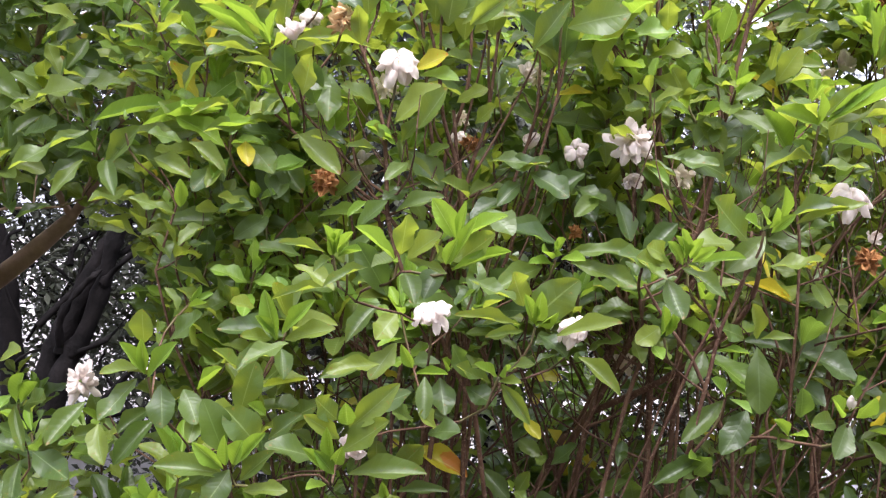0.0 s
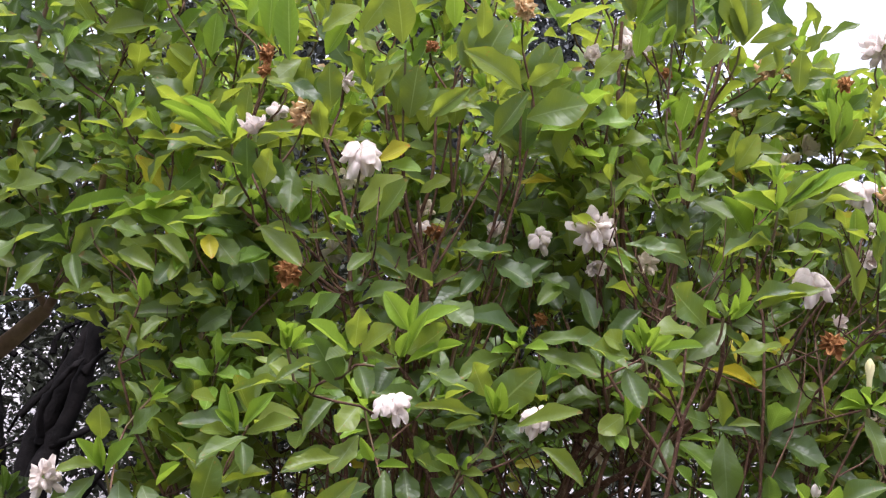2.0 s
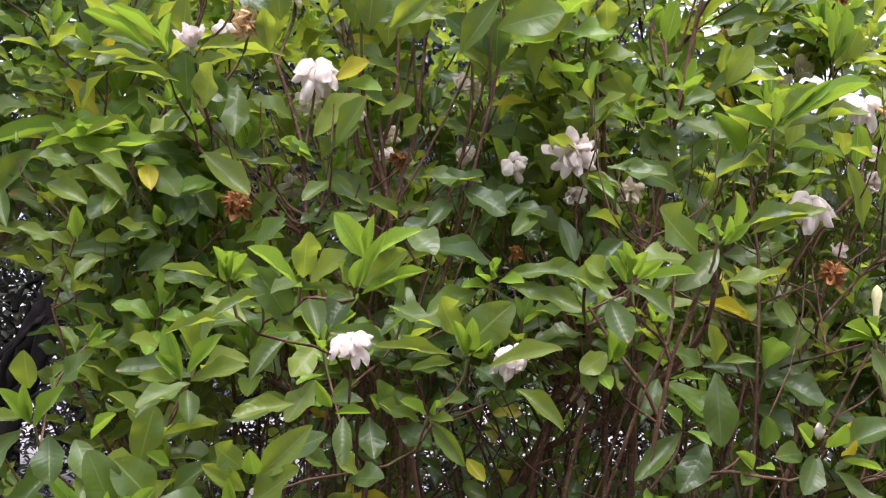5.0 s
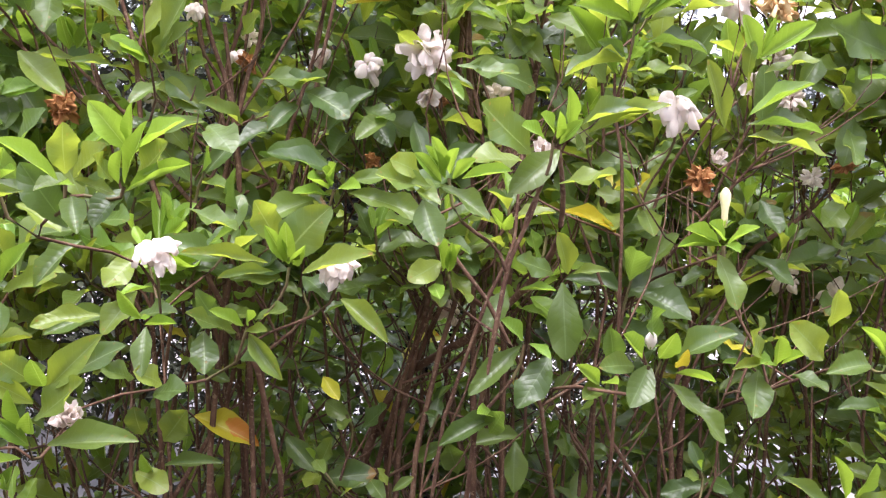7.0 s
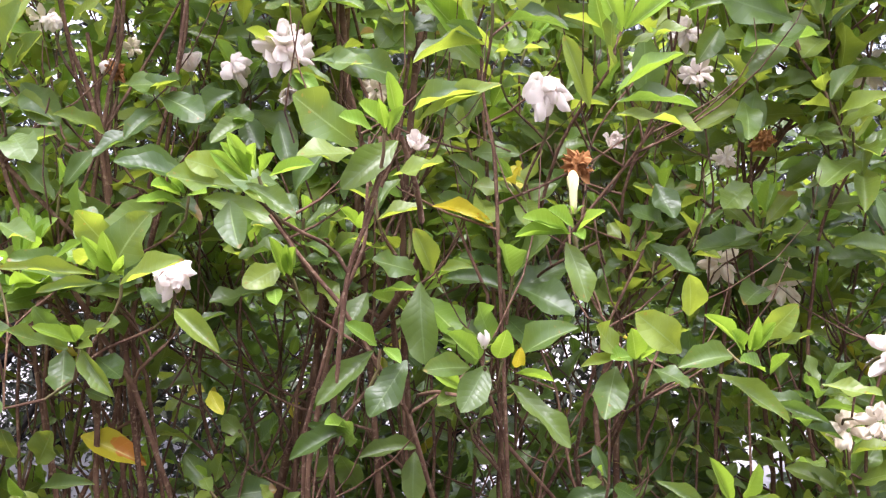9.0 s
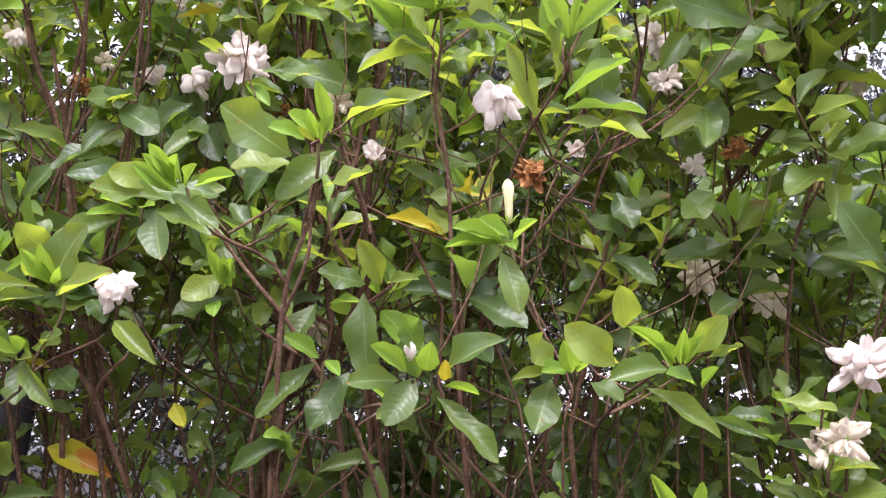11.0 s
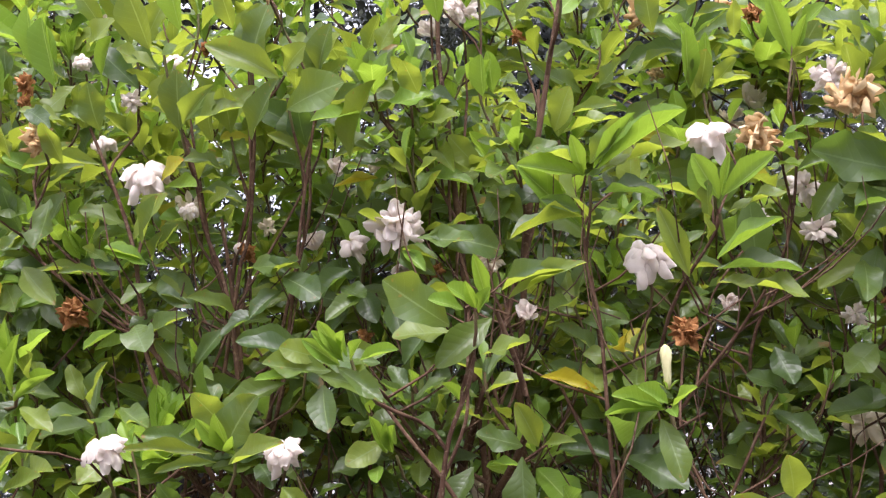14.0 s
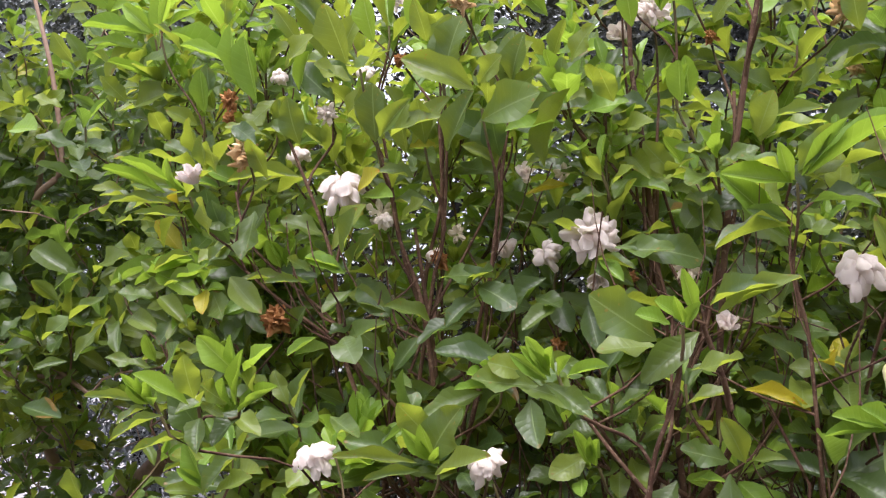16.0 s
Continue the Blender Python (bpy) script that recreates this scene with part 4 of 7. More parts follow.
shoot((0.597, 0.042, 1.548), (0, -0.2, 1))
leaf((0.593, 0.030, 1.546), (0.570, 0.000, 1.593), (0, -0.9, 0.45), "mature", wide=0.81)
leaf((0.600, 0.030, 1.545), (0.608, 0.000, 1.600), (0, -0.9, 0.45), "young", wide=0.63)
leaf((0.607, 0.030, 1.551), (0.632, 0.000, 1.571), (0, -0.9, 0.45), "young", wide=0.86)
shoot((0.664, 0.042, 1.577), (0, -0.2, 1))
leaf((0.655, 0.030, 1.575), (0.619, 0.000, 1.599), (0, -0.9, 0.45), "mature", wide=1.27)
leaf((0.659, 0.030, 1.581), (0.662, 0.000, 1.605), (0, -0.9, 0.45), "young", wide=1.10)
leaf((0.666, 0.030, 1.560), (0.713, 0.000, 1.585), (0, -0.75, 0.65), "young", wide=0.86)
leaf((0.580, 0.030, 1.541), (0.542, 0.000, 1.557), (0, -0.75, 0.65), "mature", wide=1.33)
leaf((0.587, 0.030, 1.548), (0.594, 0.000, 1.556), (0, -0.9, 0.45), "young", wide=1.50)
leaf((-0.285, 0.000, 1.160), (-0.280, -0.030, 1.111), (0, -0.9, 0.45), "mature", wide=1.46)
leaf((-0.275, 0.000, 1.169), (-0.287, -0.030, 1.190), (0, -0.75, 0.65), "young", wide=1.19)
leaf((-0.271, 0.000, 1.176), (-0.227, -0.030, 1.189), (0, -0.75, 0.65), "mature", wide=1.31)
leaf((-0.248, 0.000, 1.148), (-0.210, -0.030, 1.124), (0, -0.9, 0.45), "dark", wide=1.50)

# leaves of the outer end, over the leaning limb
leaf((-0.831, 0.300, 1.842), (-0.800, 0.260, 1.883), (0, -0.9, 0.45), "mature", wide=1.46)
leaf((-0.796, 0.300, 1.843), (-0.826, 0.260, 1.864), (0, -0.9, 0.45), "mature", wide=1.50)
leaf((-0.817, 0.300, 1.818), (-0.839, 0.260, 1.830), (0, -0.75, 0.65), "mature", wide=1.50)
leaf((-0.768, 0.300, 1.756), (-0.712, 0.260, 1.756), (0, -0.75, 0.65), "mature", wide=1.06)
leaf((-0.716, 0.300, 1.766), (-0.657, 0.260, 1.707), (0, -0.9, 0.45), "mature", wide=1.18)
leaf((-0.842, 0.300, 1.754), (-0.881, 0.260, 1.758), (0, -0.75, 0.65), "mature", wide=1.16)
leaf((-0.922, 0.300, 1.666), (-0.870, 0.260, 1.687), (0, -0.75, 0.65), "mature", wide=1.45)
leaf((-0.875, 0.300, 1.638), (-0.899, 0.260, 1.654), (0, -0.75, 0.65), "mature", wide=1.50)
leaf((-0.949, 0.300, 1.561), (-0.862, 0.260, 1.594), (0, -0.75, 0.65), "mature", wide=0.93)
leaf((-0.856, 0.300, 1.591), (-0.780, 0.260, 1.601), (0, -0.75, 0.65), "dark", wide=1.04)
leaf((-0.782, 0.300, 1.573), (-0.747, 0.260, 1.556), (0, -0.75, 0.65), "mature", wide=1.50)
leaf((-0.902, 0.300, 1.813), (-0.945, 0.260, 1.820), (0, -0.75, 0.65), "mature", wide=1.16)
leaf((-0.927, 0.300, 1.735), (-0.960, 0.260, 1.744), (0, -0.75, 0.65), "dark", wide=1.44)
leaf((-0.870, 0.300, 1.698), (-0.913, 0.260, 1.708), (0, -0.75, 0.65), "mature", wide=1.22)
leaf((-0.953, 0.300, 1.506), (-0.896, 0.260, 1.523), (0, -0.75, 0.65), "dark", wide=1.44)
leaf((-0.813, 0.300, 1.661), (-0.840, 0.260, 1.681), (0, -0.75, 0.65), "mature", wide=1.46)
leaf((-0.728, 0.300, 1.634), (-0.766, 0.260, 1.636), (0, -0.75, 0.65), "mature", wide=1.43)
leaf((-0.672, 0.300, 1.616), (-0.702, 0.260, 1.647), (0, -0.9, 0.45), "dark", wide=1.29)
leaf((-0.723, 0.100, 1.509), (-0.608, 0.070, 1.536), (0, -0.75, 0.65), "young", wide=0.50)
leaf((-0.575, 0.100, 1.762), (-0.575, 0.070, 1.820), (0, -0.9, 0.45), "mature", wide=1.28)
leaf((-0.604, 0.100, 1.740), (-0.634, 0.070, 1.766), (0, -0.9, 0.45), "mature", wide=1.50)
leaf((-0.570, 0.100, 1.640), (-0.624, 0.070, 1.658), (0, -0.75, 0.65), "young", wide=1.03)
leaf((-0.533, 0.100, 1.640), (-0.571, 0.070, 1.665), (0, -0.75, 0.65), "young", wide=1.41)
leaf((-0.578, 0.100, 1.618), (-0.635, 0.070, 1.628), (0, -0.75, 0.65), "mature", wide=0.79)
leaf((-0.525, 0.100, 1.615), (-0.477, 0.070, 1.630), (0, -0.75, 0.65), "mature", wide=1.31)
leaf((-0.660, 0.100, 1.512), (-0.687, 0.070, 1.542), (0, -0.9, 0.45), "mature", wide=1.50)
leaf((-0.519, 0.050, 1.813), (-0.577, 0.020, 1.839), (0, -0.75, 0.65), "young", wide=0.95)
leaf((-0.523, 0.050, 1.796), (-0.493, 0.020, 1.833), (0, -0.9, 0.45), "young", wide=1.40)
leaf((-0.492, 0.050, 1.803), (-0.466, 0.020, 1.839), (0, -0.9, 0.45), "young", wide=1.43)
leaf((-0.408, 0.050, 1.753), (-0.378, 0.020, 1.795), (0, -0.9, 0.45), "young", wide=1.42)
leaf((-0.410, 0.050, 1.689), (-0.473, 0.020, 1.709), (0, -0.75, 0.65), "mature", wide=0.90)
leaf((-0.292, 0.050, 1.803), (-0.294, 0.020, 1.862), (0, -0.9, 0.45), "young", wide=1.29)
leaf((-0.285, 0.050, 1.667), (-0.298, 0.020, 1.714), (0, -0.9, 0.45), "mature", wide=1.19)
leaf((-0.244, 0.050, 1.655), (-0.188, 0.020, 1.700), (0, -0.9, 0.45), "mature", wide=1.48)
leaf((-0.129, 0.050, 1.641), (-0.179, 0.020, 1.684), (0, -0.9, 0.45), "dark", wide=1.50)
leaf((-0.137, 0.050, 1.645), (-0.033, 0.020, 1.691), (0, -0.75, 0.65), "mature", wide=0.69)
leaf((-0.131, 0.050, 1.717), (-0.074, 0.020, 1.762), (0, -0.9, 0.45), "mature", wide=1.05)
leaf((-0.088, 0.050, 1.822), (-0.002, 0.020, 1.821), (0, -0.75, 0.65), "mature", wide=0.83)
leaf((-0.219, 0.050, 1.801), (-0.224, 0.020, 1.851), (0, -0.9, 0.45), "young", wide=1.37)
leaf((-0.329, 0.050, 1.756), (-0.371, 0.020, 1.773), (0, -0.75, 0.65), "mature", wide=1.47)
leaf((-0.337, 0.050, 1.701), (-0.305, 0.020, 1.733), (0, -0.9, 0.45), "mature", wide=1.43)
leaf((-0.186, 0.050, 1.760), (-0.169, 0.020, 1.800), (0, -0.9, 0.45), "young", wide=1.21)
leaf((-0.445, 0.050, 1.745), (-0.483, 0.020, 1.703), (0, -0.9, 0.45), "mature", wide=1.34)
leaf((-0.244, 0.050, 1.606), (-0.279, 0.020, 1.626), (0, -0.75, 0.65), "mature", wide=1.46)
leaf((0.218, 0.280, 1.817), (0.207, 0.250, 1.868), (0, -0.9, 0.45), "mature", wide=1.17)
leaf((0.274, 0.280, 1.869), (0.226, 0.250, 1.973), (0, -0.9, 0.45), "dark", wide=0.82)
leaf((0.287, 0.280, 1.869), (0.307, 0.250, 1.978), (0, -0.9, 0.45), "dark", wide=1.29)
leaf((0.290, 0.280, 1.880), (0.352, 0.250, 1.927), (0, -0.75, 0.65), "mature", wide=0.99)
leaf((0.086, 0.130, 1.837), (0.148, 0.100, 1.884), (0, -0.9, 0.45), "dark", wide=0.92)
leaf((0.466, 0.330, 1.893), (0.438, 0.300, 1.945), (0, -0.9, 0.45), "mature", wide=1.20)
leaf((0.440, 0.280, 1.859), (0.504, 0.250, 1.902), (0, -0.75, 0.65), "dark", wide=0.53)
leaf((0.387, 0.280, 1.766), (0.445, 0.250, 1.800), (0, -0.75, 0.65), "dark", wide=0.80)
leaf((0.197, 0.280, 1.717), (0.171, 0.250, 1.759), (0, -0.9, 0.45), "mature", wide=1.49)
leaf((0.228, 0.280, 1.708), (0.185, 0.250, 1.739), (0, -0.9, 0.45), "mature", wide=1.50)
leaf((0.394, 0.280, 1.524), (0.340, 0.250, 1.577), (0, -0.9, 0.45), "mature", wide=1.50)
leaf((0.400, 0.280, 1.519), (0.443, 0.250, 1.574), (0, -0.9, 0.45), "mature", wide=1.50)
leaf((0.263, 0.280, 1.629), (0.342, 0.250, 1.675), (0, -0.75, 0.65), "mature", wide=0.97)
leaf((0.406, 0.280, 1.612), (0.458, 0.250, 1.628), (0, -0.75, 0.65), "mature", wide=1.02)
leaf((0.490, 0.280, 1.736), (0.517, 0.250, 1.770), (0, -0.9, 0.45), "dark", wide=1.14)
leaf((0.317, 0.280, 1.732), (0.356, 0.250, 1.756), (0, -0.75, 0.65), "mature", wide=1.25)

# leaves round the upper flowers
leaf((-0.519, 0.050, 1.520), (-0.622, 0.020, 1.503), (0, -0.75, 0.65), "mature", wide=0.45)
leaf((-0.516, 0.050, 1.556), (-0.544, 0.020, 1.520), (0, -0.9, 0.45), "mature", wide=1.20)
leaf((-0.591, 0.050, 1.539), (-0.639, 0.020, 1.530), (0, -0.75, 0.65), "mature", wide=0.65)
leaf((-0.498, 0.050, 1.545), (-0.458, 0.020, 1.591), (0, -0.9, 0.45), "mature", wide=1.47)
leaf((-0.464, 0.050, 1.565), (-0.415, 0.020, 1.540), (0, -0.75, 0.65), "young", wide=0.71)
leaf((-0.384, 0.050, 1.545), (-0.427, 0.020, 1.573), (0, -0.75, 0.65), "mature", wide=1.17)
leaf((-0.441, 0.050, 1.512), (-0.449, 0.020, 1.540), (0, -0.9, 0.45), "young", wide=1.15)
leaf((-0.434, 0.050, 1.507), (-0.412, 0.020, 1.538), (0, -0.9, 0.45), "young", wide=1.32)
leaf((-0.359, 0.050, 1.496), (-0.397, 0.020, 1.513), (0, -0.75, 0.65), "young", wide=1.46)
leaf((-0.346, 0.050, 1.493), (-0.326, 0.020, 1.521), (0, -0.9, 0.45), "mature", wide=1.44)
leaf((-0.338, 0.050, 1.503), (-0.298, 0.020, 1.531), (0, -0.9, 0.45), "mature", wide=1.24)
leaf((-0.434, 0.050, 1.491), (-0.498, 0.020, 1.496), (0, -0.75, 0.65), "mature", wide=0.59)
leaf((-0.569, 0.050, 1.486), (-0.564, 0.020, 1.451), (0, -0.9, 0.45), "yellow", wide=1.43)
leaf((-0.482, 0.050, 1.460), (-0.521, 0.020, 1.449), (0, -0.75, 0.65), "young", wide=1.43)
leaf((-0.560, 0.050, 1.481), (-0.524, 0.020, 1.438), (0, -0.9, 0.45), "mature", wide=1.38)
leaf((-0.510, 0.050, 1.447), (-0.523, 0.020, 1.408), (0, -0.9, 0.45), "dark", wide=1.50)
leaf((-0.648, 0.050, 1.482), (-0.592, 0.020, 1.450), (0, -0.75, 0.65), "mature", wide=0.95)
leaf((-0.354, 0.050, 1.459), (-0.293, 0.020, 1.446), (0, -0.75, 0.65), "mature", wide=1.02)
leaf((-0.221, 0.050, 1.470), (-0.139, 0.020, 1.473), (0, -0.75, 0.65), "mature", wide=0.76)
leaf((-0.554, 0.050, 1.398), (-0.603, 0.020, 1.402), (0, -0.75, 0.65), "mature", wide=0.71)
leaf((-0.596, 0.050, 1.454), (-0.620, 0.020, 1.421), (0, -0.9, 0.45), "mature", wide=1.18)
leaf((-0.267, 0.050, 1.553), (-0.232, 0.020, 1.575), (0, -0.9, 0.45), "mature", wide=1.14)
leaf((-0.240, 0.050, 1.524), (-0.212, 0.020, 1.547), (0, -0.9, 0.45), "mature", wide=1.29)
leaf((-0.311, 0.050, 1.475), (-0.283, 0.020, 1.492), (0, -0.75, 0.65), "mature", wide=1.29)
leaf((-0.333, 0.050, 1.426), (-0.367, 0.020, 1.410), (0, -0.75, 0.65), "dark", wide=1.50)
leaf((-0.171, 0.050, 1.438), (-0.209, 0.020, 1.415), (0, -0.75, 0.65), "mature", wide=1.47)
leaf((-0.091, 0.050, 1.437), (-0.053, 0.020, 1.412), (0, -0.75, 0.65), "dark", wide=1.28)
leaf((-0.623, 0.050, 1.499), (-0.553, 0.020, 1.514), (0, -0.75, 0.65), "young", wide=0.60)
leaf((-0.518, 0.050, 1.555), (-0.558, 0.020, 1.517), (0, -0.9, 0.45), "mature", wide=1.12)
leaf((-0.463, 0.050, 1.561), (-0.418, 0.020, 1.544), (0, -0.75, 0.65), "mature", wide=1.00)
leaf((-0.450, 0.050, 1.506), (-0.453, 0.020, 1.541), (0, -0.9, 0.45), "young", wide=1.19)
leaf((-0.441, 0.050, 1.506), (-0.414, 0.020, 1.530), (0, -0.9, 0.45), "young", wide=1.24)
leaf((-0.354, 0.050, 1.488), (-0.392, 0.020, 1.510), (0, -0.75, 0.65), "young", wide=1.50)
leaf((-0.335, 0.050, 1.481), (-0.288, 0.020, 1.432), (0, -0.9, 0.45), "mature", wide=1.26)
leaf((-0.487, 0.050, 1.462), (-0.526, 0.020, 1.446), (0, -0.75, 0.65), "young", wide=1.34)
leaf((-0.612, 0.050, 1.452), (-0.633, 0.020, 1.416), (0, -0.9, 0.45), "mature", wide=1.32)
leaf((-0.537, 0.050, 1.445), (-0.507, 0.020, 1.410), (0, -0.9, 0.45), "dark", wide=1.50)
leaf((-0.607, 0.050, 1.384), (-0.558, 0.020, 1.400), (0, -0.75, 0.65), "mature", wide=1.06)
leaf((-0.658, 0.050, 1.390), (-0.654, 0.020, 1.427), (0, -0.9, 0.45), "young", wide=1.16)
leaf((-0.665, 0.050, 1.381), (-0.720, 0.020, 1.402), (0, -0.75, 0.65), "mature", wide=0.78)
leaf((-0.551, 0.050, 1.407), (-0.557, 0.020, 1.431), (0, -0.9, 0.45), "young", wide=1.40)
leaf((-0.546, 0.050, 1.403), (-0.523, 0.020, 1.412), (0, -0.75, 0.65), "young", wide=1.50)
leaf((-0.485, 0.050, 1.324), (-0.540, 0.020, 1.345), (0, -0.75, 0.65), "mature", wide=0.96)
leaf((-0.206, 0.050, 1.460), (-0.133, 0.020, 1.465), (0, -0.75, 0.65), "mature", wide=0.92)
leaf((-0.076, 0.050, 1.457), (-0.135, 0.020, 1.420), (0, -0.75, 0.65), "dark", wide=1.16)
leaf((-0.657, 0.050, 1.483), (-0.695, 0.020, 1.492), (0, -0.75, 0.65), "mature", wide=1.50)
leaf((-0.696, 0.050, 1.458), (-0.643, 0.020, 1.441), (0, -0.75, 0.65), "mature", wide=1.22)
leaf((-0.582, 0.050, 1.347), (-0.539, 0.020, 1.379), (0, -0.9, 0.45), "dark", wide=1.21)
leaf((-0.439, 0.050, 1.413), (-0.406, 0.020, 1.445), (0, -0.9, 0.45), "mature", wide=1.29)
leaf((-0.622, 0.050, 1.363), (-0.655, 0.020, 1.347), (0, -0.75, 0.65), "mature", wide=1.36)
leaf((-0.193, 0.050, 1.416), (-0.245, 0.020, 1.390), (0, -0.75, 0.65), "dark", wide=1.15)
leaf((-0.308, 0.050, 1.382), (-0.333, 0.020, 1.413), (0, -0.9, 0.45), "mature", wide=1.29)
leaf((0.109, 0.100, 1.556), (0.137, 0.070, 1.499), (0, -0.9, 0.45), "mature", wide=1.30)
leaf((-0.075, 0.100, 1.431), (-0.055, 0.070, 1.391), (0, -0.9, 0.45), "dark", wide=1.50)
leaf((0.050, 0.000, 1.386), (-0.005, -0.030, 1.344), (0, -0.9, 0.45), "dark", wide=1.16)
leaf((-0.026, 0.050, 1.418), (-0.011, 0.020, 1.363), (0, -0.9, 0.45), "mature", wide=1.18)
leaf((0.224, 0.050, 1.469), (0.169, 0.020, 1.515), (0, -0.9, 0.45), "dark", wide=1.50)
leaf((0.162, 0.100, 1.473), (0.186, 0.070, 1.420), (0, -0.9, 0.45), "dark", wide=1.31)
leaf((0.093, 0.100, 1.577), (0.058, 0.070, 1.615), (0, -0.9, 0.45), "mature", wide=1.33)
leaf((0.190, 0.100, 1.561), (0.144, 0.070, 1.522), (0, -0.9, 0.45), "dark", wide=1.50)

# broad leaves of the tall shoots
leaf((-0.680, 0.120, 1.902), (-0.632, 0.090, 1.956), (0, -0.9, 0.45), "young", wide=1.17)
leaf((-0.671, 0.120, 1.897), (-0.541, 0.090, 1.827), (0, -0.75, 0.65), "young", wide=0.60)
leaf((-0.499, 0.090, 1.767), (-0.496, 0.060, 1.837), (0, -0.9, 0.45), "young", wide=1.13)
leaf((-0.542, 0.110, 1.838), (-0.534, 0.080, 1.874), (0, -0.9, 0.45), "young", wide=1.48)
leaf((-0.607, 0.110, 1.763), (-0.559, 0.080, 1.813), (0, -0.9, 0.45), "young", wide=1.17)
leaf((-0.360, 0.060, 1.817), (-0.401, 0.030, 1.902), (0, -0.9, 0.45), "mature", wide=0.74)
leaf((-0.407, 0.060, 1.819), (-0.427, 0.030, 1.873), (0, -0.9, 0.45), "mature", wide=1.06)
leaf((-0.206, 0.060, 1.744), (-0.180, 0.030, 1.816), (0, -0.9, 0.45), "mature", wide=1.47)
leaf((-0.229, 0.110, 1.841), (-0.225, 0.080, 1.900), (0, -0.9, 0.45), "mature", wide=1.27)
leaf((-0.105, 0.060, 1.715), (-0.093, 0.030, 1.775), (0, -0.9, 0.45), "mature", wide=1.39)
leaf((-0.109, 0.060, 1.715), (-0.138, 0.030, 1.760), (0, -0.9, 0.45), "dark", wide=0.83)
leaf((-0.302, 0.060, 1.670), (-0.300, 0.030, 1.740), (0, -0.9, 0.45), "mature", wide=1.37)
leaf((-0.258, 0.060, 1.646), (-0.254, 0.030, 1.705), (0, -0.9, 0.45), "mature", wide=1.50)
leaf((-0.133, 0.060, 1.611), (-0.133, 0.030, 1.679), (0, -0.9, 0.45), "mature", wide=1.39)
leaf((-0.439, 0.060, 1.684), (-0.441, 0.030, 1.737), (0, -0.9, 0.45), "mature", wide=1.33)
leaf((-0.427, 0.060, 1.679), (-0.397, 0.030, 1.724), (0, -0.9, 0.45), "dark", wide=0.91)
leaf((-0.328, 0.060, 1.752), (-0.357, 0.030, 1.783), (0, -0.9, 0.45), "dark", wide=1.12)
leaf((-0.049, 0.060, 1.802), (-0.082, 0.030, 1.842), (0, -0.9, 0.45), "young", wide=1.28)
leaf((-0.147, 0.060, 1.834), (-0.107, 0.030, 1.865), (0, -0.9, 0.45), "mature", wide=1.30)
leaf((-0.523, 0.010, 1.643), (-0.513, -0.020, 1.682), (0, -0.9, 0.45), "mature", wide=1.50)
leaf((-0.439, 0.030, 1.682), (-0.496, 0.000, 1.715), (0, -0.75, 0.65), "mature", wide=0.57)
leaf((-0.392, 0.010, 1.620), (-0.488, -0.020, 1.641), (0, -0.75, 0.65), "mature", wide=0.65)
leaf((0.051, 0.060, 1.828), (0.057, 0.030, 1.891), (0, -0.9, 0.45), "mature", wide=1.50)
leaf((0.113, 0.060, 1.804), (0.122, 0.030, 1.861), (0, -0.9, 0.45), "mature", wide=1.43)
leaf((0.216, 0.060, 1.798), (0.219, 0.030, 1.873), (0, -0.9, 0.45), "mature", wide=1.50)
leaf((0.059, 0.060, 1.769), (0.059, 0.030, 1.812), (0, -0.9, 0.45), "young", wide=1.29)
leaf((0.097, 0.060, 1.783), (0.099, 0.030, 1.810), (0, -0.9, 0.45), "young", wide=1.50)
leaf((0.160, 0.060, 1.756), (0.185, 0.030, 1.787), (0, -0.9, 0.45), "mature", wide=1.50)
leaf((0.114, 0.060, 1.668), (0.098, 0.030, 1.706), (0, -0.9, 0.45), "young", wide=1.47)
leaf((0.122, 0.060, 1.667), (0.124, 0.030, 1.710), (0, -0.9, 0.45), "young", wide=1.12)
leaf((0.204, 0.060, 1.621), (0.204, 0.030, 1.654), (0, -0.9, 0.45), "mature", wide=1.50)
leaf((0.214, 0.060, 1.628), (0.272, 0.030, 1.624), (0, -0.75, 0.65), "mature", wide=0.81)
leaf((0.240, 0.060, 1.769), (0.298, 0.030, 1.798), (0, -0.9, 0.45), "mature", wide=0.93)
leaf((0.372, 0.060, 1.629), (0.376, 0.030, 1.684), (0, -0.9, 0.45), "mature", wide=1.29)
leaf((0.372, 0.060, 1.690), (0.362, 0.030, 1.714), (0, -0.9, 0.45), "young", wide=1.50)
leaf((0.493, 0.060, 1.658), (0.517, 0.030, 1.695), (0, -0.9, 0.45), "mature", wide=1.36)
leaf((-0.510, -0.020, 1.558), (-0.509, -0.050, 1.605), (0, -0.9, 0.45), "dark", wide=1.50)
leaf((-0.449, -0.020, 1.577), (-0.449, -0.050, 1.506), (0, -0.9, 0.45), "mature", wide=1.08)
leaf((-0.490, -0.020, 1.492), (-0.437, -0.050, 1.438), (0, -0.9, 0.45), "mature", wide=1.14)
leaf((-0.326, -0.020, 1.507), (-0.290, -0.050, 1.556), (0, -0.9, 0.45), "mature", wide=1.30)
leaf((-0.371, -0.020, 1.489), (-0.392, -0.050, 1.503), (0, -0.75, 0.65), "mature", wide=1.14)
leaf((-0.383, -0.020, 1.476), (-0.423, -0.050, 1.479), (0, -0.75, 0.65), "mature", wide=0.71)
leaf((-0.127, -0.020, 1.351), (-0.192, -0.050, 1.376), (0, -0.75, 0.65), "dark", wide=1.07)
leaf((-0.161, 0.030, 1.453), (-0.107, 0.000, 1.429), (0, -0.75, 0.65), "mature", wide=1.44)
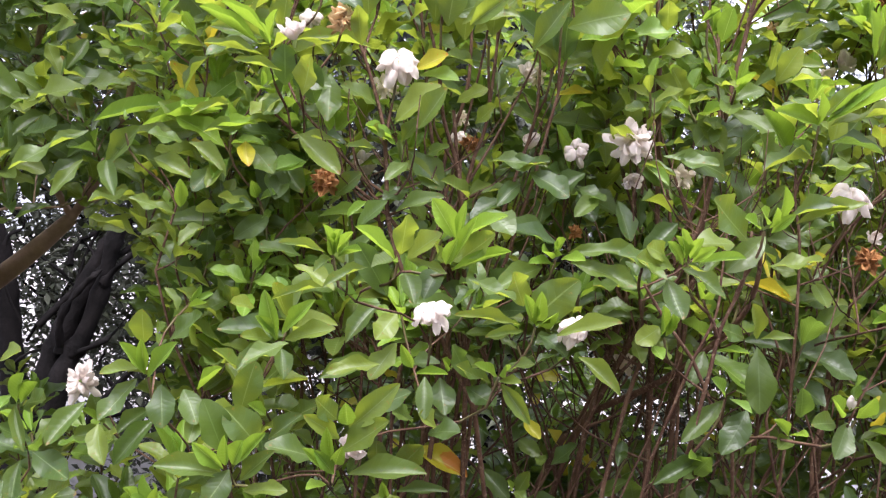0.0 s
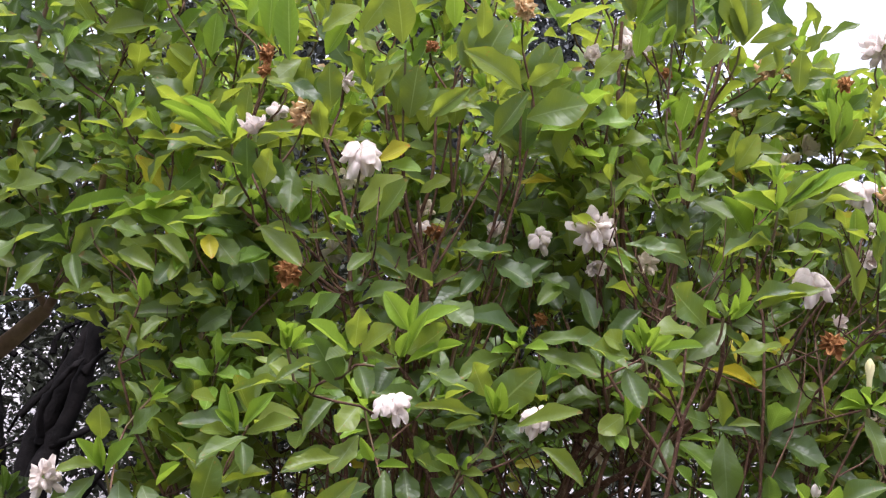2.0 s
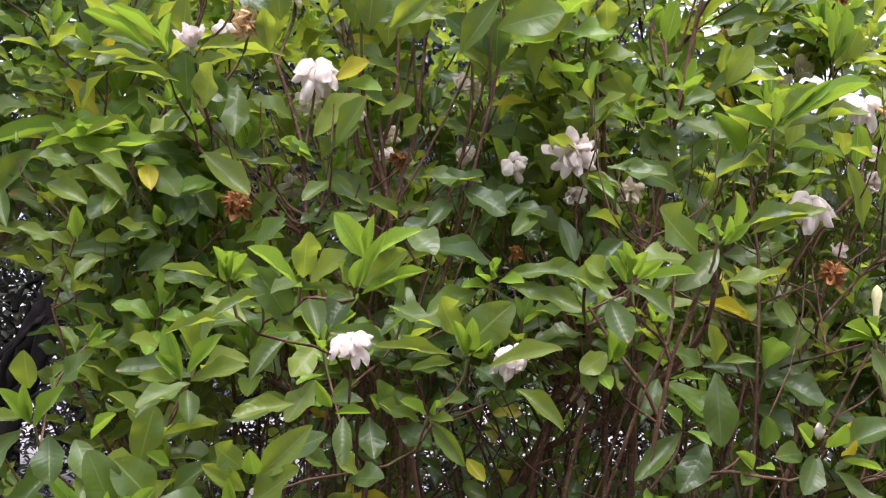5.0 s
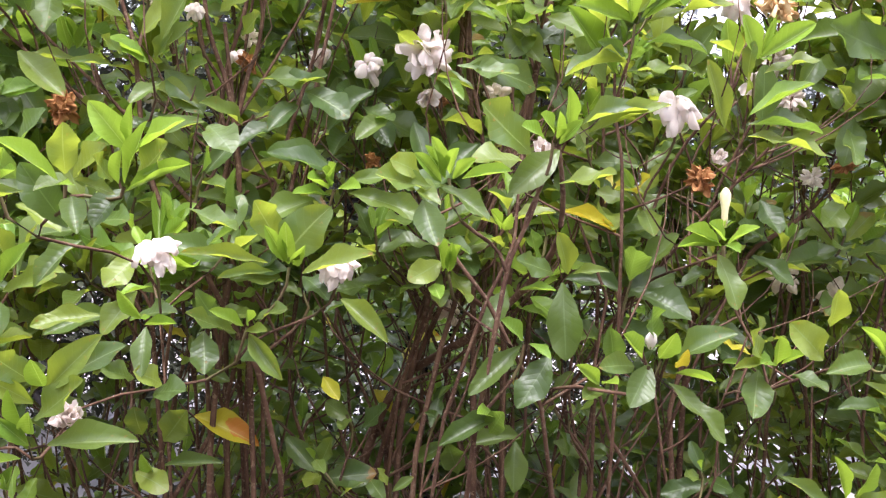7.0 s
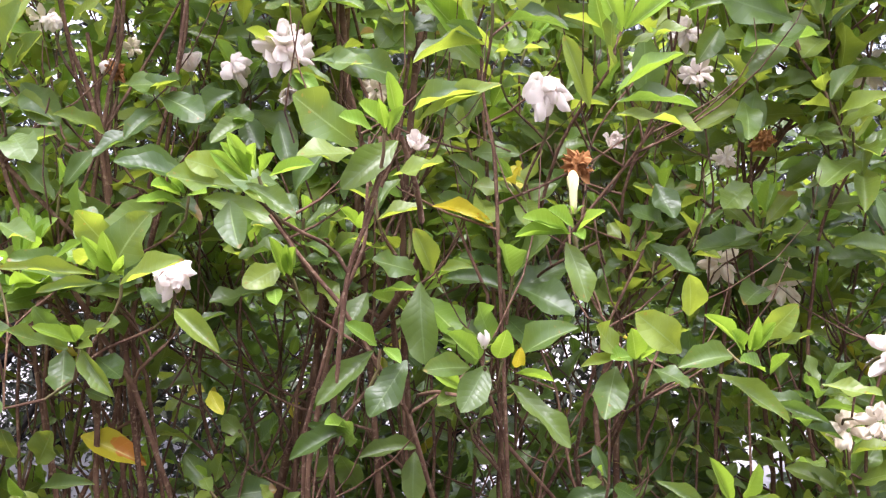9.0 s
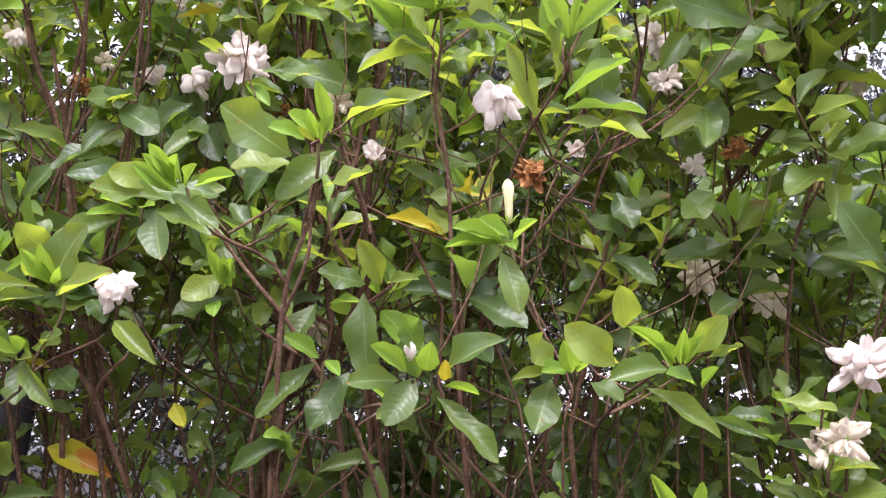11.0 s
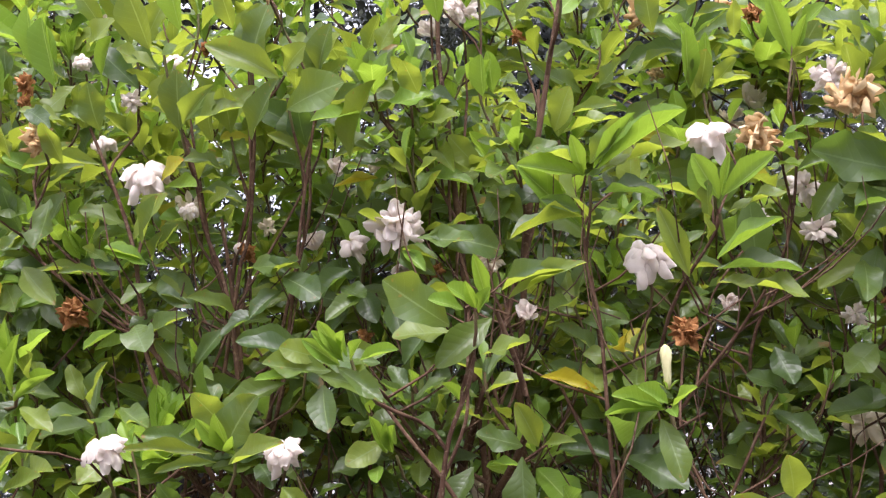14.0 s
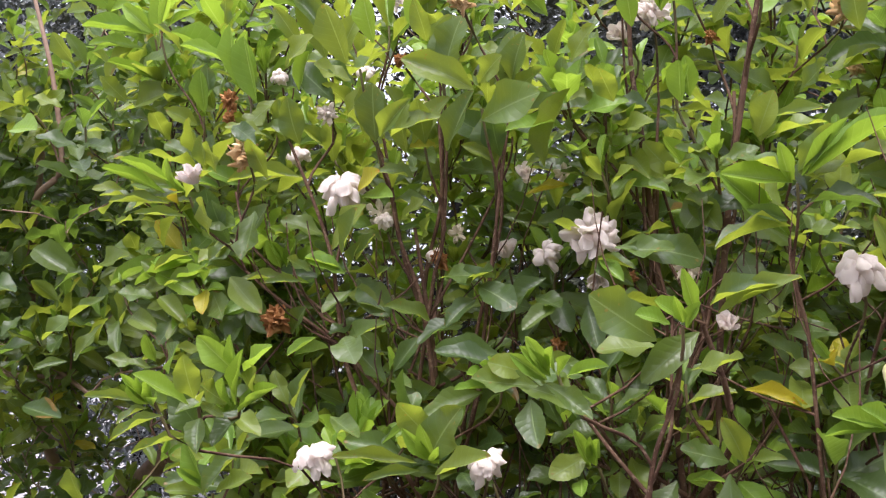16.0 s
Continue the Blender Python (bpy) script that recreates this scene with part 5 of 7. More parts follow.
leaf((-0.058, 0.030, 1.421), (-0.101, 0.000, 1.396), (0, -0.75, 0.65), "dark", wide=1.21)
leaf((-0.337, 0.030, 1.462), (-0.368, 0.000, 1.439), (0, -0.75, 0.65), "mature", wide=1.17)
leaf((-0.352, 0.030, 1.392), (-0.292, 0.000, 1.418), (0, -0.75, 0.65), "mature", wide=1.14)
leaf((-0.392, 0.030, 1.405), (-0.420, 0.000, 1.380), (0, -0.75, 0.65), "young", wide=0.99)

# low leaves at the foot of the outer shoots
leaf((-0.376, 0.040, 0.981), (-0.333, 0.010, 0.972), (0, -0.75, 0.65), "mature", wide=1.50)
leaf((-0.340, 0.040, 0.989), (-0.275, 0.010, 1.001), (0, -0.75, 0.65), "mature", wide=0.76)
leaf((-0.341, 0.040, 1.019), (-0.305, 0.010, 1.065), (0, -0.9, 0.45), "mature", wide=1.38)
leaf((-0.355, 0.040, 0.980), (-0.362, 0.010, 1.013), (0, -0.9, 0.45), "young", wide=1.07)
leaf((-0.367, 0.040, 1.028), (-0.374, 0.010, 1.062), (0, -0.9, 0.45), "mature", wide=1.46)
leaf((0.115, 0.120, 0.990), (0.105, 0.090, 0.932), (0, -0.9, 0.45), "dark", wide=1.44)
leaf((0.120, 0.100, 0.999), (0.052, 0.070, 1.009), (0, -0.75, 0.65), "dark", wide=0.91)
leaf((0.368, -0.160, 1.005), (0.420, -0.190, 0.976), (0, -0.75, 0.65), "mature", wide=0.76)
leaf((0.457, -0.160, 0.979), (0.467, -0.190, 1.020), (0, -0.9, 0.45), "young", wide=0.84)
leaf((0.445, -0.160, 0.978), (0.419, -0.190, 1.031), (0, -0.9, 0.45), "young", wide=0.71)
leaf((0.449, -0.160, 0.966), (0.488, -0.190, 0.986), (0, -0.75, 0.65), "mature", wide=0.86)
leaf((0.563, -0.110, 1.086), (0.613, -0.140, 1.072), (0, -0.75, 0.65), "mature", wide=0.86)
leaf((-0.072, 0.300, 1.035), (-0.045, 0.270, 1.011), (0, -0.9, 0.45), "yellow", wide=1.21)
leaf((0.039, 0.140, 0.943), (0.020, 0.110, 0.995), (0, -0.9, 0.45), "dark", wide=1.28)
leaf((-0.086, 0.190, 0.905), (-0.110, 0.160, 0.953), (0, -0.9, 0.45), "dark", wide=1.34)
leaf((-0.019, 0.140, 0.961), (0.013, 0.110, 0.988), (0, -0.75, 0.65), "mature", wide=1.29)
shoot((0.442, -0.258, 1.146), (0, -0.2, 1))
leaf((0.439, -0.270, 1.149), (0.439, -0.300, 1.184), (0, -0.9, 0.45), "young", wide=0.85)
leaf((0.434, -0.270, 1.149), (0.393, -0.300, 1.186), (0, -0.9, 0.45), "young", wide=0.56)
leaf((0.431, -0.270, 1.146), (0.418, -0.300, 1.170), (0, -0.9, 0.45), "young", wide=1.15)
leaf((0.452, -0.270, 1.158), (0.473, -0.300, 1.189), (0, -0.9, 0.45), "mature", wide=1.29)
leaf((0.461, -0.270, 1.152), (0.490, -0.300, 1.162), (0, -0.75, 0.65), "mature", wide=0.64)
leaf((0.408, -0.270, 1.128), (0.464, -0.300, 1.091), (0, -0.75, 0.65), "mature", wide=0.78)
leaf((0.466, -0.230, 1.092), (0.511, -0.260, 1.078), (0, -0.75, 0.65), "dark", wide=0.67)
leaf((0.457, -0.270, 1.125), (0.468, -0.300, 1.146), (0, -0.75, 0.65), "young", wide=0.88)
leaf((0.452, -0.270, 1.128), (0.424, -0.300, 1.146), (0, -0.75, 0.65), "young", wide=1.09)
leaf((0.397, -0.220, 1.179), (0.396, -0.250, 1.219), (0, -0.9, 0.45), "mature", wide=1.50)
leaf((0.385, -0.230, 1.145), (0.346, -0.260, 1.184), (0, -0.9, 0.45), "mature", wide=1.26)
leaf((0.431, -0.240, 1.140), (0.382, -0.270, 1.146), (0, -0.75, 0.65), "mature", wide=1.23)
leaf((0.443, -0.270, 1.148), (0.452, -0.300, 1.175), (0, -0.9, 0.45), "young", wide=0.88)
shoot((0.350, -0.188, 1.134), (0, -0.2, 1))
leaf((0.347, -0.200, 1.137), (0.340, -0.230, 1.168), (0, -0.9, 0.45), "young", wide=1.23)
leaf((0.353, -0.200, 1.137), (0.366, -0.230, 1.149), (0, -0.75, 0.65), "young", wide=1.27)
leaf((0.341, -0.200, 1.140), (0.318, -0.230, 1.143), (0, -0.75, 0.65), "young", wide=1.50)
leaf((0.341, -0.200, 1.137), (0.294, -0.230, 1.146), (0, -0.75, 0.65), "mature", wide=0.71)
leaf((0.327, -0.200, 1.131), (0.307, -0.230, 1.084), (0, -0.9, 0.45), "mature", wide=1.38)
leaf((0.364, -0.200, 1.126), (0.392, -0.230, 1.118), (0, -0.75, 0.65), "mature", wide=1.39)
leaf((0.330, -0.200, 1.144), (0.301, -0.230, 1.174), (0, -0.9, 0.45), "mature", wide=1.43)

# long leaves of the outer end
leaf((-0.813, 0.150, 1.503), (-0.921, 0.120, 1.449), (0, -0.75, 0.65), "mature", wide=0.56)
leaf((-0.820, 0.150, 1.459), (-0.857, 0.120, 1.408), (0, -0.9, 0.45), "mature", wide=0.69)
leaf((-0.804, 0.150, 1.518), (-0.692, 0.120, 1.543), (0, -0.75, 0.65), "young", wide=0.67)
leaf((-0.774, 0.150, 1.493), (-0.693, 0.120, 1.517), (0, -0.75, 0.65), "mature", wide=0.81)
leaf((-0.687, 0.150, 1.446), (-0.758, 0.120, 1.488), (0, -0.75, 0.65), "mature", wide=0.77)
leaf((-0.712, 0.150, 1.510), (-0.599, 0.120, 1.519), (0, -0.75, 0.65), "mature", wide=0.62)
leaf((-0.539, 0.100, 1.493), (-0.493, 0.070, 1.417), (0, -0.9, 0.45), "mature", wide=1.18)
leaf((-0.433, 0.100, 1.486), (-0.493, 0.070, 1.493), (0, -0.75, 0.65), "young", wide=0.66)
leaf((-0.462, 0.100, 1.384), (-0.399, 0.070, 1.394), (0, -0.75, 0.65), "young", wide=0.82)
leaf((-1.033, 0.250, 1.611), (-0.939, 0.220, 1.569), (0, -0.75, 0.65), "dark", wide=1.15)
leaf((-0.928, 0.250, 1.561), (-0.974, 0.220, 1.544), (0, -0.75, 0.65), "dark", wide=1.22)
leaf((-0.967, 0.250, 1.408), (-1.013, 0.220, 1.402), (0, -0.75, 0.65), "mature", wide=1.06)
leaf((-1.060, 0.250, 1.493), (-1.082, 0.220, 1.465), (0, -0.75, 0.65), "dark", wide=1.46)
leaf((-1.063, 0.250, 1.337), (-0.969, 0.220, 1.314), (0, -0.75, 0.65), "mature", wide=1.02)

# the low shoots with buds
bloom(0.196, -0.240, 1.161, (0, -0.3, 1), "small", 0.52)
bloom(0.296, -0.180, 1.284, (0.02, -0.05, 1), "bud", 0.68)

# upper shoots
leaf((0.231, -0.050, 1.528), (0.159, -0.080, 1.543), (0, -1, 0.25), "young", wide=0.90)
leaf((0.234, -0.050, 1.534), (0.184, -0.080, 1.568), (0, -0.45, 0.9), "mature")
leaf((0.238, -0.050, 1.540), (0.271, -0.080, 1.583), (0, -1, 0.25), "mature")
leaf((0.242, -0.050, 1.534), (0.294, -0.080, 1.584), (0, -1, 0.25), "young", wide=0.70)
leaf((0.246, -0.050, 1.533), (0.344, -0.080, 1.584), (0, -0.45, 0.9), "young", wide=0.80)
leaf((0.248, -0.050, 1.527), (0.340, -0.080, 1.561), (0, -0.45, 0.9), "mature", wide=0.90)
leaf((0.229, -0.050, 1.528), (0.221, -0.080, 1.568), (0, -1, 0.25), "young")
leaf((0.248, -0.050, 1.504), (0.312, -0.080, 1.507), (0, -0.45, 0.9), "dark")
leaf((0.224, -0.050, 1.480), (0.145, -0.080, 1.485), (0, -0.12, 1), "mature")
leaf((0.231, -0.050, 1.470), (0.291, -0.080, 1.476), (0, -0.45, 0.9), "mature")
leaf((0.222, -0.050, 1.487), (0.184, -0.080, 1.503), (0, -1, 0.25), "dark")
shoot((0.236, -0.040, 1.528), (0, -0.2, 1))
leaf((0.373, -0.080, 1.481), (0.349, -0.100, 1.528), (0, -1, 0.25), "young", wide=1.25)
leaf((0.377, -0.080, 1.483), (0.434, -0.100, 1.518), (0, -1, 0.25), "young", wide=1.20)
leaf((0.376, -0.080, 1.485), (0.386, -0.100, 1.525), (0, -1, 0.25), "young", wide=0.50)
leaf((0.381, -0.080, 1.464), (0.436, -0.100, 1.487), (0, -0.45, 0.9), "mature")
leaf((0.361, -0.080, 1.458), (0.356, -0.100, 1.497), (-0.6, -0.8, 0.3), "mature")
leaf((0.349, -0.080, 1.487), (0.308, -0.100, 1.500), (0, -0.45, 0.9), "mature", wide=0.80)
leaf((0.333, -0.080, 1.399), (0.311, -0.100, 1.476), (0, -1, 0.25), "mature", wide=0.80, shape=2)
leaf((0.364, -0.080, 1.415), (0.430, -0.100, 1.454), (0, -0.45, 0.9), "young", wide=0.80)
leaf((0.362, -0.080, 1.390), (0.451, -0.100, 1.381), (0, -0.45, 0.9), "mature", wide=0.90)
leaf((0.363, -0.080, 1.404), (0.446, -0.100, 1.408), (0, -0.45, 0.9), "dark")
leaf((0.356, -0.080, 1.434), (0.360, -0.100, 1.461), (0.6, -0.8, 0.3), "mature")
shoot((0.373, -0.070, 1.465), (0, -0.2, 1))
leaf((0.041, -0.020, 1.480), (0.127, 0.000, 1.466), (0, -1, 0.25), "mature", wide=1.15, shape=1)
leaf((-0.006, 0.020, 1.474), (0.034, -0.010, 1.441), (0, -1, 0.25), "mature", wide=1.30)
leaf((-0.006, 0.020, 1.468), (0.041, -0.010, 1.463), (0, -0.45, 0.9), "mature")
leaf((0.597, 0.020, 1.503), (0.477, -0.030, 1.528), (0, -1, 0.25), "dark")
leaf((0.633, 0.020, 1.486), (0.525, -0.030, 1.453), (0, -0.45, 0.9), "dark")
leaf((0.534, 0.020, 1.408), (0.530, -0.030, 1.364), (0, -1, 0.25), "mature", wide=1.20)
leaf((0.529, 0.020, 1.429), (0.515, -0.030, 1.455), (0, -1, 0.25), "mature")
shoot((0.602, 0.030, 1.495), (0, -0.2, 1))

# broad upright leaves along the top
leaf((-0.190, 0.030, 1.738), (-0.173, 0.010, 1.809), (0, -1, 0.25), "mature", wide=1.50)
leaf((-0.185, 0.030, 1.739), (-0.123, 0.010, 1.760), (0, -0.45, 0.9), "mature")
leaf((-0.193, 0.030, 1.732), (-0.216, 0.010, 1.768), (-0.6, -0.8, 0.3), "mature")
leaf((-0.101, 0.030, 1.699), (-0.085, 0.010, 1.773), (0, -1, 0.25), "mature", wide=1.40)
leaf((-0.101, 0.030, 1.698), (-0.049, 0.010, 1.716), (0, -1, 0.25), "mature")
leaf((-0.291, 0.030, 1.673), (-0.297, 0.010, 1.734), (0, -1, 0.25), "mature", wide=1.50)
leaf((-0.283, 0.030, 1.673), (-0.226, 0.010, 1.700), (0, -1, 0.25), "mature", wide=1.20)
leaf((-0.129, 0.030, 1.609), (-0.132, 0.010, 1.668), (0, -1, 0.25), "mature", wide=1.50)
leaf((-0.125, 0.030, 1.610), (-0.159, 0.010, 1.640), (0, -1, 0.25), "mature")
leaf((-0.220, 0.030, 1.647), (-0.218, 0.010, 1.703), (0, -1, 0.25), "mature", wide=1.40)
leaf((0.201, 0.030, 1.593), (0.211, 0.010, 1.646), (0, -1, 0.25), "mature", wide=1.40)
leaf((0.207, 0.030, 1.596), (0.270, 0.010, 1.616), (0, -0.45, 0.9), "mature")
leaf((-0.062, 0.030, 1.596), (-0.040, 0.010, 1.693), (0, -0.12, 1), "mature")
shoot((-0.193, 0.040, 1.735), (0, -0.2, 1))
shoot((-0.103, 0.040, 1.696), (0, -0.2, 1))
shoot((-0.294, 0.040, 1.670), (0, -0.2, 1))
shoot((-0.131, 0.040, 1.607), (0, -0.2, 1))
shoot((-0.224, 0.040, 1.645), (0, -0.2, 1))
shoot((0.201, 0.040, 1.591), (0, -0.2, 1))
leaf((0.058, 0.050, 1.825), (0.105, 0.020, 1.944), (0, -1, 0.25), "mature", wide=1.25)
leaf((0.056, 0.050, 1.829), (0.018, 0.020, 1.950), (0, -1, 0.25), "mature", wide=1.20)
leaf((0.063, 0.050, 1.836), (0.153, 0.020, 1.889), (0, -0.45, 0.9), "mature")
leaf((0.048, 0.050, 1.823), (0.035, 0.020, 1.892), (-0.6, -0.8, 0.3), "mature")
leaf((0.058, 0.050, 1.817), (0.071, 0.020, 1.871), (0, -1, 0.25), "young")
leaf((0.221, 0.050, 1.791), (0.225, 0.020, 1.869), (0, -1, 0.25), "mature", wide=1.70)
leaf((0.227, 0.050, 1.797), (0.181, 0.020, 1.869), (-0.6, -0.8, 0.3), "mature")
leaf((0.232, 0.050, 1.796), (0.281, 0.020, 1.815), (0, -1, 0.25), "mature")
leaf((0.116, 0.050, 1.796), (0.115, 0.020, 1.854), (0, -1, 0.25), "mature", wide=1.50)
leaf((0.119, 0.050, 1.789), (0.156, 0.020, 1.793), (0, -0.45, 0.9), "mature")
leaf((0.096, 0.050, 1.785), (0.107, 0.020, 1.811), (0, -1, 0.25), "young", wide=1.30)
leaf((0.109, 0.050, 1.673), (0.126, 0.020, 1.697), (0, -1, 0.25), "young", wide=1.30)
leaf((0.092, 0.050, 1.686), (0.112, 0.020, 1.698), (0, -1, 0.25), "young")
shoot((0.056, 0.060, 1.821), (0, -0.2, 1))
shoot((0.220, 0.060, 1.792), (0, -0.2, 1))
shoot((0.114, 0.060, 1.793), (0, -0.2, 1))
shoot((0.104, 0.060, 1.676), (0, -0.2, 1))
leaf((-0.506, 0.080, 1.780), (-0.486, 0.050, 1.839), (0, -1, 0.25), "young", wide=1.20)
leaf((-0.462, 0.080, 1.721), (-0.437, 0.050, 1.748), (0, -1, 0.25), "mature", wide=1.30)
leaf((-0.479, 0.080, 1.764), (-0.528, 0.050, 1.813), (0, -0.45, 0.9), "mature")
leaf((-0.378, 0.080, 1.802), (-0.387, 0.050, 1.903), (0, -1, 0.25), "mature", wide=1.10)
leaf((-0.361, 0.080, 1.791), (-0.320, 0.050, 1.851), (0, -1, 0.25), "mature")
leaf((-0.578, 0.080, 1.751), (-0.568, 0.050, 1.806), (0, -1, 0.25), "young", wide=1.20)
leaf((-0.653, 0.080, 1.882), (-0.622, 0.050, 1.942), (0, -1, 0.25), "young", wide=1.20)
leaf((-0.611, 0.080, 1.845), (-0.628, 0.050, 1.895), (0, -0.45, 0.9), "mature")
leaf((-0.458, 0.080, 1.647), (-0.433, 0.050, 1.687), (0, -1, 0.25), "dark")
leaf((-0.471, 0.080, 1.705), (-0.528, 0.050, 1.726), (0, -0.45, 0.9), "mature")
leaf((-0.441, 0.080, 1.669), (-0.424, 0.050, 1.726), (0, -1, 0.25), "mature", wide=1.20)
shoot((-0.507, 0.090, 1.777), (0, -0.2, 1))
shoot((-0.465, 0.090, 1.717), (0, -0.2, 1))
shoot((-0.375, 0.090, 1.787), (0, -0.2, 1))
shoot((-0.587, 0.090, 1.750), (0, -0.2, 1))
shoot((-0.655, 0.090, 1.878), (0, -0.2, 1))
leaf((0.377, 0.050, 1.637), (0.389, 0.020, 1.674), (0, -1, 0.25), "mature", wide=1.60)
leaf((0.390, 0.050, 1.635), (0.428, 0.020, 1.644), (0, -0.45, 0.9), "mature")
leaf((0.364, 0.050, 1.638), (0.364, 0.020, 1.705), (0, -1, 0.25), "young")
leaf((0.492, 0.050, 1.665), (0.506, 0.020, 1.703), (0, -1, 0.25), "young")
leaf((0.486, 0.050, 1.666), (0.465, 0.020, 1.730), (0, -1, 0.25), "young")
leaf((0.273, 0.050, 1.749), (0.264, 0.020, 1.781), (0, -1, 0.25), "mature")
leaf((0.485, 0.050, 1.659), (0.524, 0.020, 1.677), (0, -0.45, 0.9), "mature")
leaf((0.424, 0.050, 1.695), (0.423, 0.020, 1.729), (0, -1, 0.25), "mature")
shoot((0.381, 0.060, 1.633), (0, -0.2, 1))
shoot((0.494, 0.070, 1.663), (0, -0.2, 1))
leaf((0.223, 0.000, 1.473), (0.157, -0.040, 1.547), (0, -1, 0.25), "young", wide=0.80)
leaf((0.233, 0.000, 1.479), (0.179, -0.040, 1.572), (0, -0.45, 0.9), "mature", wide=0.90)
leaf((0.368, 0.000, 1.486), (0.353, -0.040, 1.533), (0, -1, 0.25), "young", wide=1.20)


# yellow leaves scattered in the foliage
leaf((-0.211, 0.350, 1.702), (-0.214, 0.350, 1.677), (0, -1, 0.25), "yellow", wide=1.30)
leaf((-0.111, 0.120, 1.579), (-0.052, 0.120, 1.586), (0, -0.45, 0.9), "yellow")

# single leaves at the outer side of the far end
leaf((-0.716, 0.150, 1.516), (-0.619, 0.100, 1.540), (0, -0.45, 0.9), "young", wide=0.80)
leaf((-0.785, 0.150, 1.454), (-0.729, 0.100, 1.501), (0, -1, 0.25), "mature", wide=1.10)
leaf((-0.785, 0.150, 1.463), (-0.771, 0.100, 1.415), (0, -1, 0.25), "mature", wide=1.10)
leaf((-0.633, 0.150, 1.461), (-0.696, 0.100, 1.486), (0, -0.45, 0.9), "mature", wide=1.20)
leaf((-0.599, 0.150, 1.465), (-0.542, 0.100, 1.446), (0, -0.45, 0.9), "mature")
shoot((-0.726, 0.160, 1.508), (0, -0.2, 1))
leaf((-0.536, -0.060, 1.614), (-0.596, -0.090, 1.629), (0, -1, 0.25), "mature")
leaf((-0.532, -0.060, 1.607), (-0.606, -0.090, 1.599), (0, -0.45, 0.9), "mature")
leaf((-0.528, -0.060, 1.607), (-0.544, -0.090, 1.632), (0, -1, 0.25), "young")
leaf((-0.528, -0.060, 1.599), (-0.481, -0.090, 1.633), (0, -0.45, 0.9), "mature")
leaf((-0.466, -0.060, 1.531), (-0.480, -0.090, 1.580), (0, -1, 0.25), "dark", wide=1.50)
leaf((-0.497, -0.060, 1.569), (-0.450, -0.090, 1.555), (0, -1, 0.25), "dark", wide=1.20)
leaf((-0.407, -0.060, 1.610), (-0.415, -0.090, 1.658), (0, -1, 0.25), "mature")
leaf((-0.454, -0.060, 1.686), (-0.407, -0.090, 1.658), (0, -1, 0.25), "dark")
shoot((-0.529, -0.050, 1.601), (0, -0.2, 1))
leaf((-0.123, -0.030, 1.653), (-0.051, -0.070, 1.671), (0, -1, 0.25), "mature", wide=1.40)
leaf((-0.171, -0.030, 1.620), (-0.130, -0.070, 1.677), (0, -1, 0.25), "mature", wide=1.20)
leaf((-0.131, -0.030, 1.693), (-0.201, -0.070, 1.746), (0, -1, 0.25), "mature", wide=1.20)
leaf((-0.075, -0.030, 1.785), (-0.019, -0.070, 1.807), (0, -0.45, 0.9), "mature")
leaf((-0.300, -0.030, 1.753), (-0.306, -0.070, 1.822), (0, -1, 0.25), "mature", wide=1.50)
leaf((-0.259, -0.030, 1.650), (-0.216, -0.070, 1.682), (0, -1, 0.25), "mature")
leaf((-0.188, -0.030, 1.765), (-0.185, -0.070, 1.802), (0, -1, 0.25), "mature", wide=1.30)
leaf((-0.123, -0.030, 1.701), (-0.091, -0.070, 1.717), (0, -1, 0.25), "mature", wide=1.20)
shoot((-0.128, -0.010, 1.673), (0, -0.2, 1))
shoot((-0.294, 0.000, 1.753), (0, -0.2, 1))
leaf((0.266, 0.300, 1.876), (0.240, 0.250, 1.961), (0, -1, 0.25), "dark", wide=1.30)
leaf((0.276, 0.300, 1.882), (0.310, 0.250, 1.964), (0, -1, 0.25), "dark", wide=1.20)
leaf((0.400, 0.300, 1.870), (0.350, 0.250, 1.945), (0, -1, 0.25), "dark")
leaf((0.431, 0.300, 1.891), (0.420, 0.250, 1.917), (0, -1, 0.25), "mature")
leaf((0.225, 0.300, 1.824), (0.203, 0.250, 1.861), (0, -1, 0.25), "mature")
leaf((0.419, 0.300, 1.789), (0.437, 0.250, 1.798), (0, -1, 0.25), "mature")
leaf((0.366, 0.300, 1.737), (0.296, 0.250, 1.735), (0, -0.45, 0.9), "mature")
leaf((0.413, 0.300, 1.547), (0.333, 0.250, 1.590), (0, -1, 0.25), "mature", wide=1.30)
leaf((0.423, 0.300, 1.547), (0.437, 0.250, 1.587), (0, -1, 0.25), "mature", wide=1.30)
leaf((0.423, 0.300, 1.537), (0.420, 0.250, 1.514), (0, -1, 0.25), "mature")
shoot((0.284, 0.320, 1.877), (0, -0.2, 1))
shoot((0.400, 0.260, 1.538), (0, -0.2, 1))
shoot((0.413, 0.320, 1.865), (0, -0.2, 1))

# flowers
bloom(-0.009, 0.034, 1.501, (-0.1, -0.75, 0.6), "open", 1.05, seed=3)
bloom(-0.010, 0.055, 1.455, (0.1, -0.8, -0.5), "cup", 0.6)
bloom(-0.081, 0.091, 1.493, (-0.3, -0.8, 0.5), "droop", 0.74)
bloom(-0.311, -0.165, 1.262, (0, -0.35, 1), "droop", 0.79)
bloom(-0.120, -0.125, 1.243, (0.1, -0.4, 0.9), "droop", 0.82)
bloom(-0.299, 0.071, 1.558, (0, -0.4, 0.9), "droop", 0.52)
bloom(-0.244, 0.220, 1.549, (0.3, -0.8, -0.2), "cream", 0.4)
bloom(-0.256, 0.140, 1.512, (0, -0.5, 0.9), "droop", 0.43)
